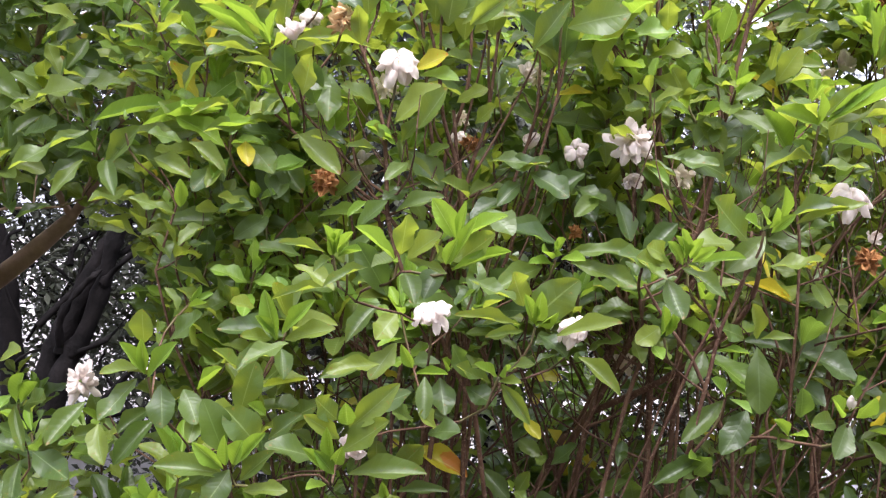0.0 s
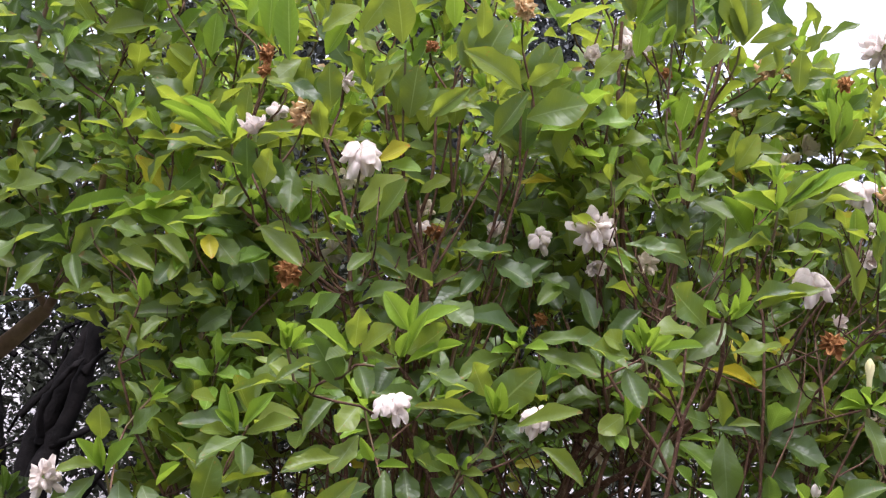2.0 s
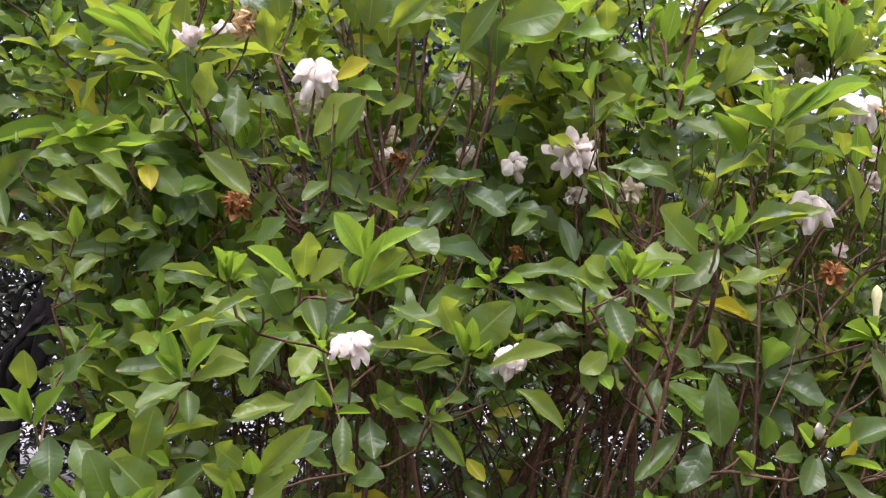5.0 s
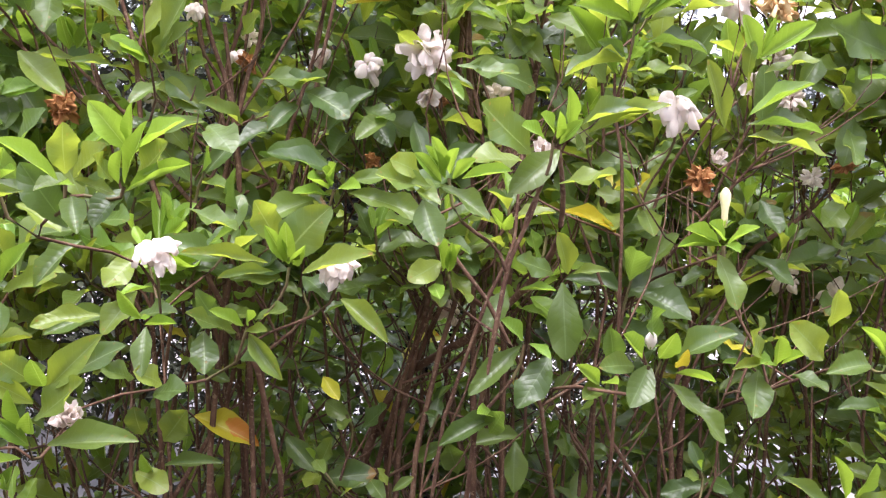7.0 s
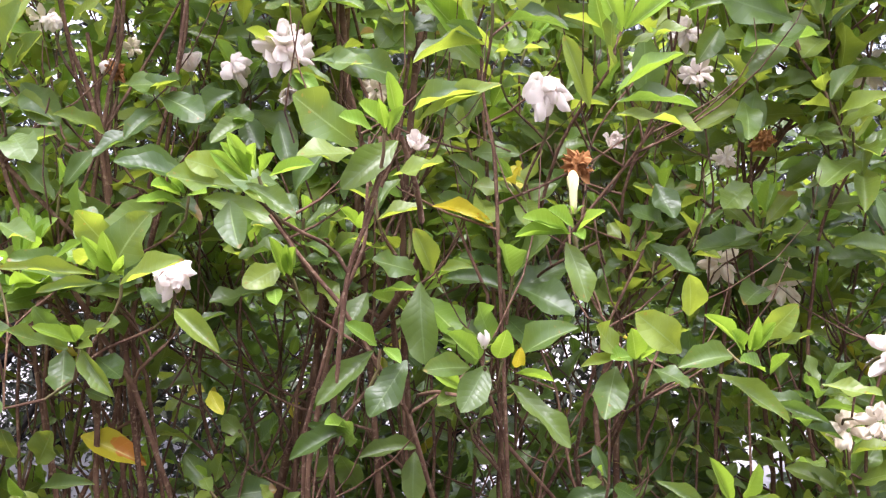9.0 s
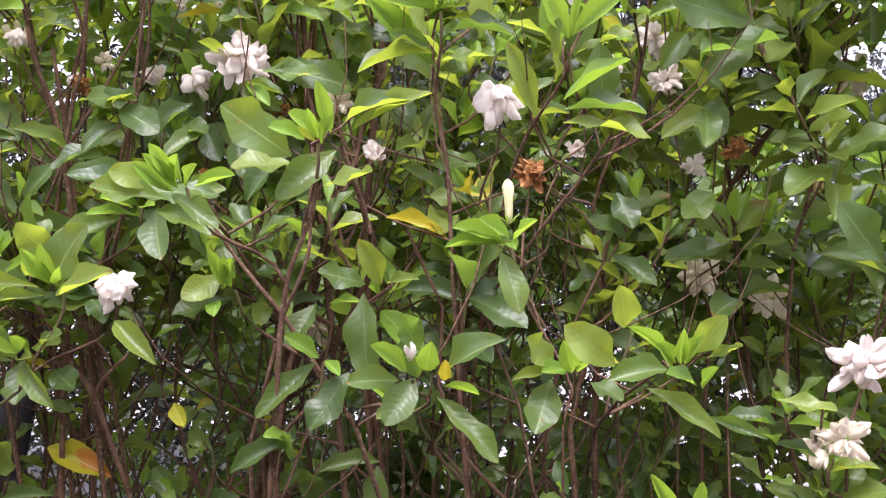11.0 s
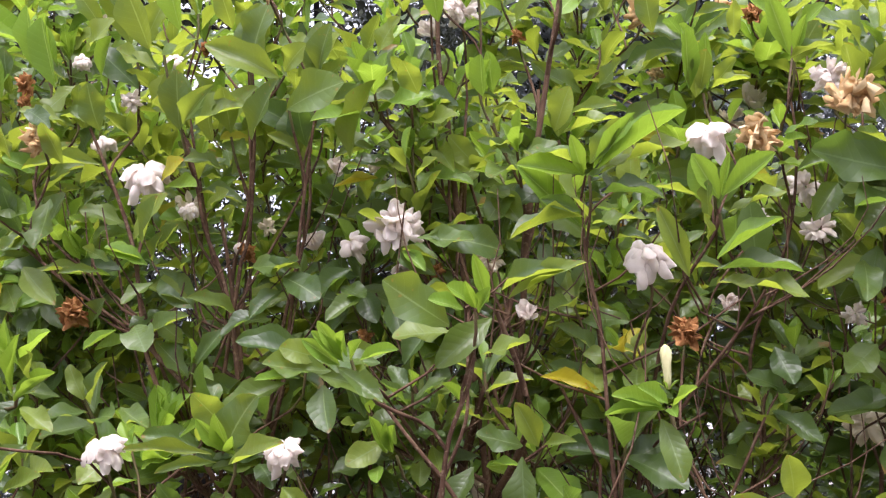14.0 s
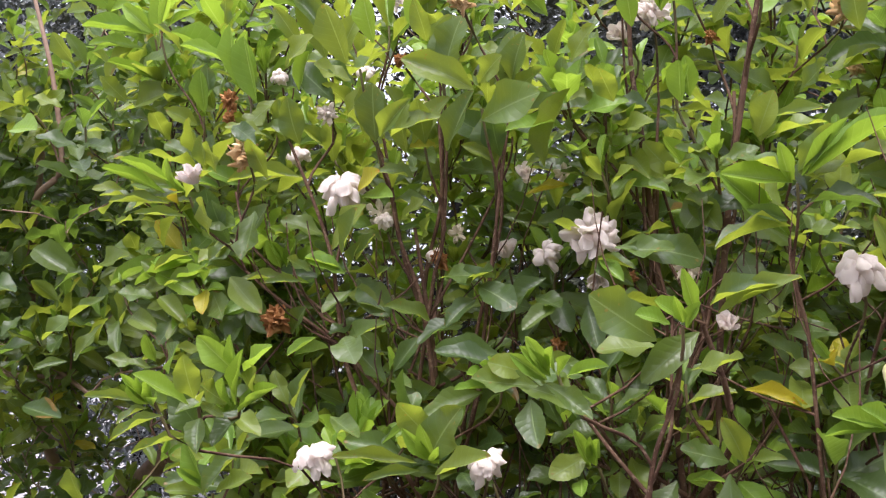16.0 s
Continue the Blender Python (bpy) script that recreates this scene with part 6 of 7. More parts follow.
bloom(-0.239, 0.120, 1.501, (0.2, -1, 0.2), "wither", 0.56)
bloom(-0.394, 0.360, 1.483, (-0.2, -0.8, 0.3), "droop", 0.80)
bloom(-0.454, 0.038, 1.431, (0, -1, 0.2), "wither", 0.84)
bloom(-0.147, 0.130, 1.497, (0, -0.6, 0.8), "cup", 0.62)
bloom(0.015, 0.140, 1.454, (0, -0.8, -0.2), "wither", 0.52)
bloom(-0.078, 0.100, 1.372, (0, -0.9, 0.3), "wither", 0.5)
bloom(0.442, 0.420, 1.666, (-0.2, -0.6, 0.8), "cream", 0.90)
bloom(0.486, 0.420, 1.689, (0.1, -0.7, 0.8), "cup", 0.86)
bloom(0.292, -0.030, 1.428, (-0.1, -0.4, 0.9), "droop", 1.0)
bloom(0.327, -0.010, 1.340, (0, -1, 0.2), "wither", 0.73)
bloom(0.386, 0.100, 1.371, (0.2, -0.9, 0.2), "cup", 0.48)
bloom(0.376, 0.000, 1.564, (0, -0.35, 1), "droop", 0.98)
bloom(0.431, 0.000, 1.561, (0.2, -0.9, 0.4), "tan", 0.71)
bloom(0.534, -0.020, 1.587, (0.2, -0.8, 0.6), "tan", 0.82)
bloom(0.532, 0.060, 1.631, (0, -0.5, 0.8), "open", 0.69)
bloom(0.432, 0.080, 1.471, (-0.3, -1, 0), "cup", 0.66)
bloom(0.506, 0.180, 1.521, (0.2, -0.9, 0), "open", 0.66)
bloom(0.786, 0.250, 1.466, (0, -0.9, -0.4), "cream", 0.86)
bloom(0.541, 0.140, 1.349, (0.1, -0.8, 0.4), "open", 0.46)
bloom(0.595, 0.150, 1.368, (0, -1, 0), "wither", 0.60)
bloom(0.709, 0.200, 1.321, (0, -1, 0), "tan", 0.39)
bloom(0.142, 0.060, 1.375, (0, -0.6, 0.6), "cup", 0.52)
bloom(-0.136, 0.240, 1.624, (0, -0.8, 0.4), "cup", 0.55)
bloom(-0.101, 0.350, 1.643, (0, -0.9, -0.2), "cream", 0.52)
bloom(0.655, -0.100, 1.115, (0.2, -0.9, 0.2), "open", 0.86)
bloom(0.570, 0.300, 1.204, (0, -0.9, -0.3), "cream", 0.86)
bloom(0.683, 0.350, 1.161, (0, -0.9, -0.2), "cream", 0.95)
bloom(0.033, 0.200, 1.162, (0, -0.9, -0.4), "cream", 0.60)
bloom(0.650, -0.050, 1.030, (0.2, -0.9, 0.1), "cream", 0.77)
bloom(-0.353, 0.053, 1.606, (0.1, -0.45, 0.9), "droop", 1.15)
bloom(-0.495, -0.090, 1.608, (-0.1, -0.5, 0.9), "cup", 0.66)
bloom(-0.487, 0.200, 1.697, (-0.1, -0.6, 0.8), "droop", 0.65)
bloom(-0.432, -0.070, 1.640, (0.1, -0.8, 0.5), "tan", 0.60)
bloom(-0.130, 0.200, 1.980, (-0.2, -0.7, 0.5), "droop", 0.66)
bloom(-0.148, 0.200, 1.903, (0, -0.8, 0.3), "open", 0.52)
bloom(0.076, 0.150, 1.810, (0, -0.7, 0.6), "open", 0.73)
bloom(0.031, 0.200, 1.797, (-0.4, -0.6, 0.6), "cup", 0.69)
bloom(-0.356, 0.180, 1.803, (0.2, -0.7, 0.5), "droop", 0.58)
bloom(0.488, 0.140, 1.815, (0, -0.7, 0.7), "open", 0.85)
bloom(0.323, 0.200, 1.794, (0, -0.8, 0.3), "tan", 0.86)
bloom(0.477, 0.250, 1.783, (0, -0.9, 0.2), "wither", 0.60)
bloom(0.092, 0.120, 1.459, (0, -0.8, -0.2), "cream", 0.6)
bloom(0.513, 0.150, 1.461, (0, -0.9, -0.1), "open", 0.6)
bloom(-0.483, 0.200, 1.891, (0, -0.9, 0), "cream", 0.34)
bloom(-0.349, 0.300, 1.953, (0, -0.7, 0.6), "open", 0.60)
bloom(-0.462, 0.100, 1.793, (0.2, -0.7, 0.5), "droop", 0.52)
bloom(-0.381, 0.080, 1.721, (0, -0.8, 0.4), "open", 0.42)
bloom(-0.489, 0.000, 1.739, (0, -1, 0.2), "wither", 0.52)
bloom(-0.490, 0.000, 1.715, (0, -1, 0), "wither", 0.43)
bloom(-0.254, 0.050, 1.771, (0, -1, 0.3), "wither", 0.43)
bloom(-0.132, -0.060, 1.799, (0, -0.8, 0.5), "tan", 0.52)
bloom(0.148, 0.200, 1.780, (0, -0.9, 0.3), "wither", 0.43)
bloom(0.451, 0.400, 1.839, (0, -0.9, 0.3), "tan", 0.69)
bloom(0.576, 0.450, 1.648, (0, -0.9, 0.3), "tan", 0.43)
bloom(0.343, 0.400, 1.755, (0, -0.4, 0.9), "tan", 0.36)
bloom(-0.826, 0.200, 1.118, (0, -0.9, 0.3), "open", 0.86)
bloom(-0.409, -0.140, 1.081, (0.1, -0.8, 0.5), "cup", 0.77)
bloom(-0.748, 0.100, 1.516, (0, -0.3, 1), "green", 0.39)
bloom(0.670, 0.100, 0.991, (0, -0.9, 0), "cream", 0.86)
bloom(-0.366, 0.230, 1.594, (0, -0.6, 0.7), "cream", 0.66)

# the stems that show most
stem(0.0099, 0.0033, (-0.076, 0.300, 0.960), (-0.032, 0.250, 1.058), (0.065, 0.110, 1.145), (0.133, 0.000, 1.237), (0.141, -0.070, 1.303), (0.126, -0.120, 1.377))
stem(0.0055, 0.0026, (-0.032, 0.250, 1.054), (-0.001, 0.170, 1.171), (0.016, 0.150, 1.269), (0.033, 0.150, 1.381), (0.052, 0.170, 1.545), (0.071, 0.190, 1.699))
stem(0.0033, 0.0020, (-0.250, 0.100, 1.428), (-0.223, 0.110, 1.472), (-0.182, 0.130, 1.544), (-0.140, 0.150, 1.628), (-0.131, 0.150, 1.668))
stem(0.0033, 0.0023, (-0.374, 0.100, 1.379), (-0.388, 0.080, 1.426), (-0.444, 0.060, 1.486), (-0.499, 0.050, 1.549), (-0.527, 0.070, 1.625))
stem(0.0033, 0.0023, (0.252, 0.150, 1.145), (0.317, 0.050, 1.254), (0.389, 0.030, 1.338), (0.421, 0.000, 1.382))
stem(0.0028, 0.0020, (0.269, 0.150, 1.161), (0.277, 0.050, 1.209), (0.309, -0.030, 1.236), (0.336, -0.080, 1.253))
stem(0.0066, 0.0033, (-0.040, 0.250, 1.024), (-0.000, 0.200, 1.122), (0.064, 0.150, 1.279), (0.115, 0.130, 1.408), (0.158, 0.150, 1.527), (0.171, 0.200, 1.700))
stem(0.0039, 0.0026, (0.009, 0.100, 1.194), (0.060, 0.050, 1.287), (0.079, -0.030, 1.390))
stem(0.0039, 0.0026, (0.003, 0.150, 1.143), (0.011, 0.030, 1.209), (-0.018, -0.050, 1.293), (-0.034, -0.120, 1.323))
stem(0.0039, 0.0020, (0.227, 0.100, 1.248), (0.225, 0.070, 1.402), (0.219, 0.050, 1.498), (0.230, 0.020, 1.539))
stem(0.0039, 0.0020, (0.267, 0.100, 1.210), (0.313, 0.050, 1.366), (0.371, 0.000, 1.451), (0.377, -0.010, 1.479))
stem(0.0050, 0.0020, (0.587, 0.350, 1.086), (0.620, 0.300, 1.322), (0.700, 0.270, 1.426), (0.766, 0.250, 1.538), (0.833, 0.300, 1.674))
stem(0.0039, 0.0020, (0.429, 0.250, 1.200), (0.417, 0.200, 1.309), (0.477, 0.170, 1.453), (0.498, 0.150, 1.568), (0.497, 0.150, 1.643))
stem(0.0039, 0.0020, (0.398, 0.150, 1.019), (0.409, -0.050, 1.086), (0.437, -0.170, 1.131))
stem(0.0033, 0.0020, (-0.247, 0.150, 1.515), (-0.222, 0.110, 1.643), (-0.213, 0.090, 1.750))
stem(0.0033, 0.0020, (0.058, 0.200, 1.604), (0.034, 0.150, 1.702), (0.043, 0.120, 1.847))
stem(0.0039, 0.0020, (0.139, 0.200, 1.532), (0.181, 0.150, 1.684), (0.217, 0.130, 1.818))

stem(0.0062, 0.0038, (0.051, 0.120, 1.639), (0.050, 0.120, 1.670), (0.046, 0.120, 1.740), (0.052, 0.120, 1.841))
stem(0.0062, 0.0038, (0.144, 0.120, 1.487), (0.167, 0.120, 1.601), (0.181, 0.120, 1.659), (0.198, 0.120, 1.731), (0.219, 0.120, 1.810))
stem(0.0043, 0.0026, (-0.235, 0.080, 1.483), (-0.220, 0.080, 1.528), (-0.207, 0.080, 1.643), (-0.204, 0.080, 1.738))
stem(0.0052, 0.0031, (-0.246, 0.080, 1.294), (-0.252, 0.080, 1.393), (-0.261, 0.080, 1.462), (-0.284, 0.080, 1.535), (-0.293, 0.080, 1.607), (-0.309, 0.080, 1.673))
stem(0.0042, 0.0026, (-0.367, 0.050, 1.392), (-0.401, 0.050, 1.419), (-0.466, 0.050, 1.471), (-0.536, 0.050, 1.535))
stem(0.0050, 0.0031, (-0.295, 0.050, 1.240), (-0.333, 0.050, 1.293), (-0.360, 0.050, 1.370), (-0.366, 0.050, 1.432), (-0.371, 0.050, 1.502), (-0.384, 0.050, 1.558), (-0.403, 0.050, 1.615), (-0.428, 0.050, 1.683))
stem(0.0044, 0.0027, (-0.203, 0.100, 1.344), (-0.182, 0.100, 1.418), (-0.144, 0.100, 1.537), (-0.138, 0.100, 1.622))
stem(0.0039, 0.0024, (0.063, 0.100, 1.442), (0.048, 0.100, 1.517), (0.055, 0.100, 1.612))
stem(0.0031, 0.0019, (0.042, 0.100, 1.547), (0.012, 0.100, 1.602), (-0.018, 0.100, 1.630), (-0.052, 0.100, 1.719))
stem(0.0043, 0.0026, (0.056, -0.140, 1.199), (0.068, -0.140, 1.250), (0.096, -0.140, 1.312), (0.105, -0.140, 1.376))
stem(0.0052, 0.0032, (0.011, 0.100, 1.120), (0.048, 0.100, 1.231), (0.083, 0.100, 1.314), (0.114, 0.100, 1.384), (0.131, 0.100, 1.455))
stem(0.0034, 0.0021, (0.049, -0.090, 1.203), (0.078, -0.090, 1.262), (0.084, -0.090, 1.311), (0.091, -0.090, 1.381))
stem(0.0041, 0.0025, (0.047, -0.090, 1.203), (0.009, -0.090, 1.254), (-0.022, -0.090, 1.302))
stem(0.0058, 0.0035, (0.507, 0.250, 1.249), (0.601, 0.250, 1.313), (0.678, 0.250, 1.410), (0.739, 0.250, 1.480))
stem(0.0050, 0.0030, (-0.276, 0.150, 1.324), (-0.276, 0.150, 1.468), (-0.244, 0.150, 1.580), (-0.238, 0.150, 1.657), (-0.238, 0.150, 1.743))
stem(0.0045, 0.0027, (-0.266, 0.130, 1.323), (-0.271, 0.130, 1.413), (-0.296, 0.130, 1.505), (-0.311, 0.130, 1.635), (-0.323, 0.130, 1.744))
stem(0.0036, 0.0022, (0.230, 0.000, 1.250), (0.231, 0.000, 1.362), (0.222, 0.000, 1.429), (0.223, 0.000, 1.509))
stem(0.0075, 0.0045, (0.424, 0.300, 1.149), (0.435, 0.300, 1.229), (0.444, 0.300, 1.277))
stem(0.0057, 0.0034, (-0.278, 0.100, 1.129), (-0.251, 0.100, 1.326), (-0.258, 0.100, 1.452), (-0.267, 0.100, 1.548))
stem(0.0049, 0.0030, (-0.366, 0.120, 1.130), (-0.371, 0.120, 1.226), (-0.402, 0.120, 1.286))
stem(0.0065, 0.0040, (-0.008, 0.200, 1.144), (0.028, 0.200, 1.272), (0.037, 0.200, 1.394), (0.049, 0.200, 1.515), (0.060, 0.200, 1.613))
stem(0.0048, 0.0029, (-0.387, 0.250, 0.929), (-0.345, 0.250, 1.096), (-0.311, 0.250, 1.190))
stem(0.0050, 0.0030, (-0.166, 0.300, 0.918), (-0.198, 0.300, 1.033), (-0.192, 0.300, 1.149))
stem(0.0045, 0.0027, (0.070, 0.300, 0.910), (0.037, 0.300, 1.036), (0.062, 0.300, 1.173), (0.069, 0.300, 1.289))
stem(0.0044, 0.0027, (0.243, 0.280, 0.916), (0.224, 0.280, 1.023), (0.232, 0.280, 1.100))


# ---- shoots that fill the shrubs ----
rs = random.Random(11)
heroes = np.array([p[:] for p, _, _ in tips])
made = 0
shown = np.array([m.translation + 0.5 * Vector(m.col[1][:3]) for m, _, _ in leaves] + [b[0] for b in blooms])
room = np.array([0.042] * len(leaves) + [0.062] * len(blooms))


def fill(x, y, z, *rest):
    """A shoot of the mass, unless it would stand right before one of the outer leaves or flowers."""
    near = np.hypot(shown[:, 0] - x, shown[:, 2] - z - 0.01) < room
    if not np.any(near & (shown[:, 1] > y - 0.03) & (shown[:, 1] < y + 0.35)):
        rosette(x, y, z, *rest)


def shoot_kind(z):
    """Fresh shoots stand in the light of the upper half."""
    r = rs.random()
    return "fresh" if r < (0.22 if z > 1.42 else 0.08) else "mature" if r < 0.8 else "dark"


for _ in range(30000):
    if made >= 1500:
        break
    x, z = rs.uniform(-1.25, 2.1), rs.uniform(0.6, 2.1)
    deep = 0.9 * rs.random() ** 1.35
    y = front_y(x, z) + 0.04 + deep
    if z > top_z(x, y) or (z < 1.15 and rs.random() < 0.55):
        continue
    if x < -0.70 - 0.27 * (y - 0.2) and 1.05 < z < 1.44:
        continue
    if -0.50 < x < 0.62 and z < 1.21 and deep < 0.75 and rs.random() < 0.95:
        continue
    if 0.26 < x < 0.90 and 1.10 < z < 1.37 and deep < 0.4 and rs.random() < 0.88:
        continue
    if deep < 0.25 and np.min(np.abs(heroes[:, 0] - x) + np.abs(heroes[:, 2] - z)) < 0.05:
        continue
    if z > 1.42 and x < 0.12 and 0.18 < deep < 0.55 and rs.random() < 0.2:
        continue
    if x < -0.82 and z > 1.4:
        continue
    near_top = z > top_z(x, y) - 0.22
    way = (rs.gauss(0, 0.35) + 0.25 * (x / 1.5), -0.45 * math.exp(-deep * 3) + rs.gauss(0, 0.3), 1.0)
    fill(x, y, z, way, rs.randint(4, 7), rs.uniform(0.048, 0.088), rs.choice((0, 0, 1, 1, 2, 3)) + near_top, made, 1.0, shoot_kind(z),
            rs.randint(0, 2), 0.008)
    made += 1

for k in range(130):
    x, z = rs.uniform(-0.62, 0.95), rs.uniform(0.70, 1.22)
    y = front_y(x, z) + rs.uniform(0.12, 0.65)
    fill(x, y, z, (rs.gauss(0, 0.6), rs.gauss(-0.3, 0.4), 0.8), rs.randint(2, 4), rs.uniform(0.035, 0.062), rs.choice((0, 0, 1)), 8000 + k, 1.0, "mature" if rs.random() < 0.5 else "dark", 0, 0.015)


for k in range(75):
    x, z = rs.uniform(-0.66, 0.10), rs.uniform(1.24, 1.52)
    y = front_y(x, z) + rs.uniform(0.03, 0.26)
    fill(x, y, z, (rs.gauss(0, 0.45), rs.gauss(-0.4, 0.3), 0.9), rs.randint(3, 6), rs.uniform(0.045, 0.072), rs.choice((0, 0, 1, 2)), 9000 + k, 1.0, shoot_kind(z + 0.15), rs.randint(0, 1), 0.0)
for k in range(95):
    x, z = rs.uniform(-0.78, 0.12), rs.uniform(1.36, 1.75)
    y = rs.uniform(0.06, 0.34) + 0.25 * max(0.0, -0.5 - x)
    fill(x, y, z, (rs.gauss(0, 0.35), rs.gauss(-0.3, 0.3), 1.0), rs.randint(4, 7), rs.uniform(0.06, 0.09), rs.choice((0, 0, 1, 2)), 6000 + k, 1.0, shoot_kind(z), rs.randint(0, 2), 0.012)
for k in range(50):
    x, y, z = rs.uniform(0.36, 0.68), rs.uniform(0.30, 0.56), rs.uniform(1.62, 1.85)
    fill(x, y, z, (rs.gauss(0, 0.35), rs.gauss(-0.3, 0.3), 1.0), rs.randint(4, 7), rs.uniform(0.06, 0.085), rs.choice((0, 0, 1, 2)), 7000 + k, 1.0, shoot_kind(z), rs.randint(0, 2), 0.02)
# inner backdrop: mostly dark leaves, painting in the shade inside the hedge
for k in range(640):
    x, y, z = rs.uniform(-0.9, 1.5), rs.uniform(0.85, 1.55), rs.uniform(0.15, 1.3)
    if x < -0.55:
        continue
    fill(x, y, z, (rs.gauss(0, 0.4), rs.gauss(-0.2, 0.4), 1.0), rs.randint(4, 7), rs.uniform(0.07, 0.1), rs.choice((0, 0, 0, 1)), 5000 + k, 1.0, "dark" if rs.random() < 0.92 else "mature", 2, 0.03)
# below 1.42 the dark kind puts shade into the leaf colour
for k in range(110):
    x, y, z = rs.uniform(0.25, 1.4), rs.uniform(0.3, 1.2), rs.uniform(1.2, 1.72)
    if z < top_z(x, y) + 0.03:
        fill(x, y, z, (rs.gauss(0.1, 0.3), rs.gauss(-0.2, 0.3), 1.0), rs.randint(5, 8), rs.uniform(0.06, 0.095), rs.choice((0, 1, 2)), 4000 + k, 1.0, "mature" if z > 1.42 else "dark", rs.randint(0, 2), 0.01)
for k in range(95):
    y, z = rs.uniform(-0.03, 0.4), rs.uniform(1.35, 1.76)
    x = rs.uniform(0.52 + 0.42 * y, 1.25)
    fill(x, y, z, (rs.gauss(0.1, 0.3), rs.gauss(-0.2, 0.3), 1.0), rs.randint(5, 8), rs.uniform(0.06, 0.095), rs.choice((0, 1, 2, 3)), 3000 + k, 1.0, "mature", rs.randint(0, 2), 0.01)


# ---- stems ----
def tube(vs, fs, pts, radii, sides=6):
    """Adds a tapering stem along pts to the lists."""
    start = len(vs)
    for i, p in enumerate(pts):
        d = (pts[min(i + 1, len(pts) - 1)] - pts[max(i - 1, 0)]).normalized()
        a = d.orthogonal().normalized()
        b = d.cross(a)
        for k in range(sides):
            t = 2 * math.pi * k / sides
            vs.append(p + (a * math.cos(t) + b * math.sin(t)) * radii[i])
    for i in range(len(pts) - 1):
        for k in range(sides):
            q, r = start + i * sides + k, start + i * sides + (k + 1) % sides
            fs.append((q, r, r + sides, q + sides))


def bend(a, b, c, d, n):
    """A smooth run of n + 1 places from a to d, pulled towards b and c."""
    out = []
    for i in range(n + 1):
        t = i / n
        out.append(a * (1 - t) ** 3 + b * 3 * t * (1 - t) ** 2 + c * 3 * t * t * (1 - t) + d * t ** 3)
    return out


ROOTS = [(-0.62, 0.55), (-0.40, 0.30), (0.30, 0.28), (1.10, 0.55)]
branches = []  # per main stem: its shrub, vertices, faces, material slots
node_place, node_owner, node_rad = [], [], []
for n, (rx, ry) in enumerate(ROOTS):
    for k in range((3, 27, 30, 24)[n]):
        a = rs.uniform(0, 6.28)
        base = Vector((rx + rs.uniform(-0.40 if n else -0.05, 0.40), ry + 0.22 * math.sin(a), -0.02))
        top = Vector((0.5 * (rx + base.x) + rs.uniform(-0.5 if n else -0.1, 0.5), ry + rs.uniform(-0.34, 0.62), rs.uniform(1.12, 1.72)))
        base.x, top.x = max(base.x, -0.6), max(top.x, -0.66)
        top.y = max(top.y, front_y(top.x, top.z) + 0.06)
        pts = bend(base, base + Vector((0, 0, 0.5)) + (top - base) * 0.12, top - Vector((0.1 * (top.x - rx), 0.1 * (top.y - ry), 0.35)), top, 11)
        ph, am = rs.uniform(0, 6.28), rs.uniform(0.012, 0.045)
        pts = [p + Vector((rs.gauss(0, 0.009) + am * math.sin(ph + 0.9 * i), rs.gauss(0, 0.009) + am * math.cos(ph + 0.7 * i), 0)) if i else p for i, p in enumerate(pts)]
        r0 = rs.uniform(0.0022, 0.0058)
        vs, fs = [], []
        rad = [r0 * (1 - 0.62 * i / 11) for i in range(12)]
        tube(vs, fs, pts, rad, 7)
        branches.append([n, vs, fs, [0] * len(fs)])
        for i, p in enumerate(pts[2:]):
            node_place.append(p)
            node_owner.append(len(branches) - 1)
            node_rad.append(rad[i + 2])
for r0, r1, places in main_stems:
    n = min(range(len(ROOTS)), key=lambda k: abs(ROOTS[k][0] - places[0].x))
    low = places[0]
    foot = Vector((ROOTS[n][0] + 0.95 * max(-1, min(1, low.x - ROOTS[n][0])), ROOTS[n][1] + rs.uniform(-0.12, 0.12), -0.02))
    run = bend(foot, foot + Vector((0, 0, 0.45 * low.z)), low - (places[1] - low).normalized() * 0.3 * low.z, low, 7)[:-1]
    for i in range(len(places) - 1):
        a, b, c, d = places[max(i - 1, 0)], places[i], places[i + 1], places[min(i + 2, len(places) - 1)]
        run += bend(b, b + (c - a) / 6, c - (d - b) / 6, c, 4)[:-1]
    run.append(places[-1])
    vs, fs = [], []
    rad = [r0 * 1.08 + (r1 - r0 * 1.08) * (i / (len(run) - 1)) ** 1.2 for i in range(len(run))]
    tube(vs, fs, run, rad, 8)
    branches.append([n, vs, fs, [0] * len(fs)])
    for i in range(3, len(run)):
        node_place.append(run[i])
        node_owner.append(len(branches) - 1)
        node_rad.append(rad[i])


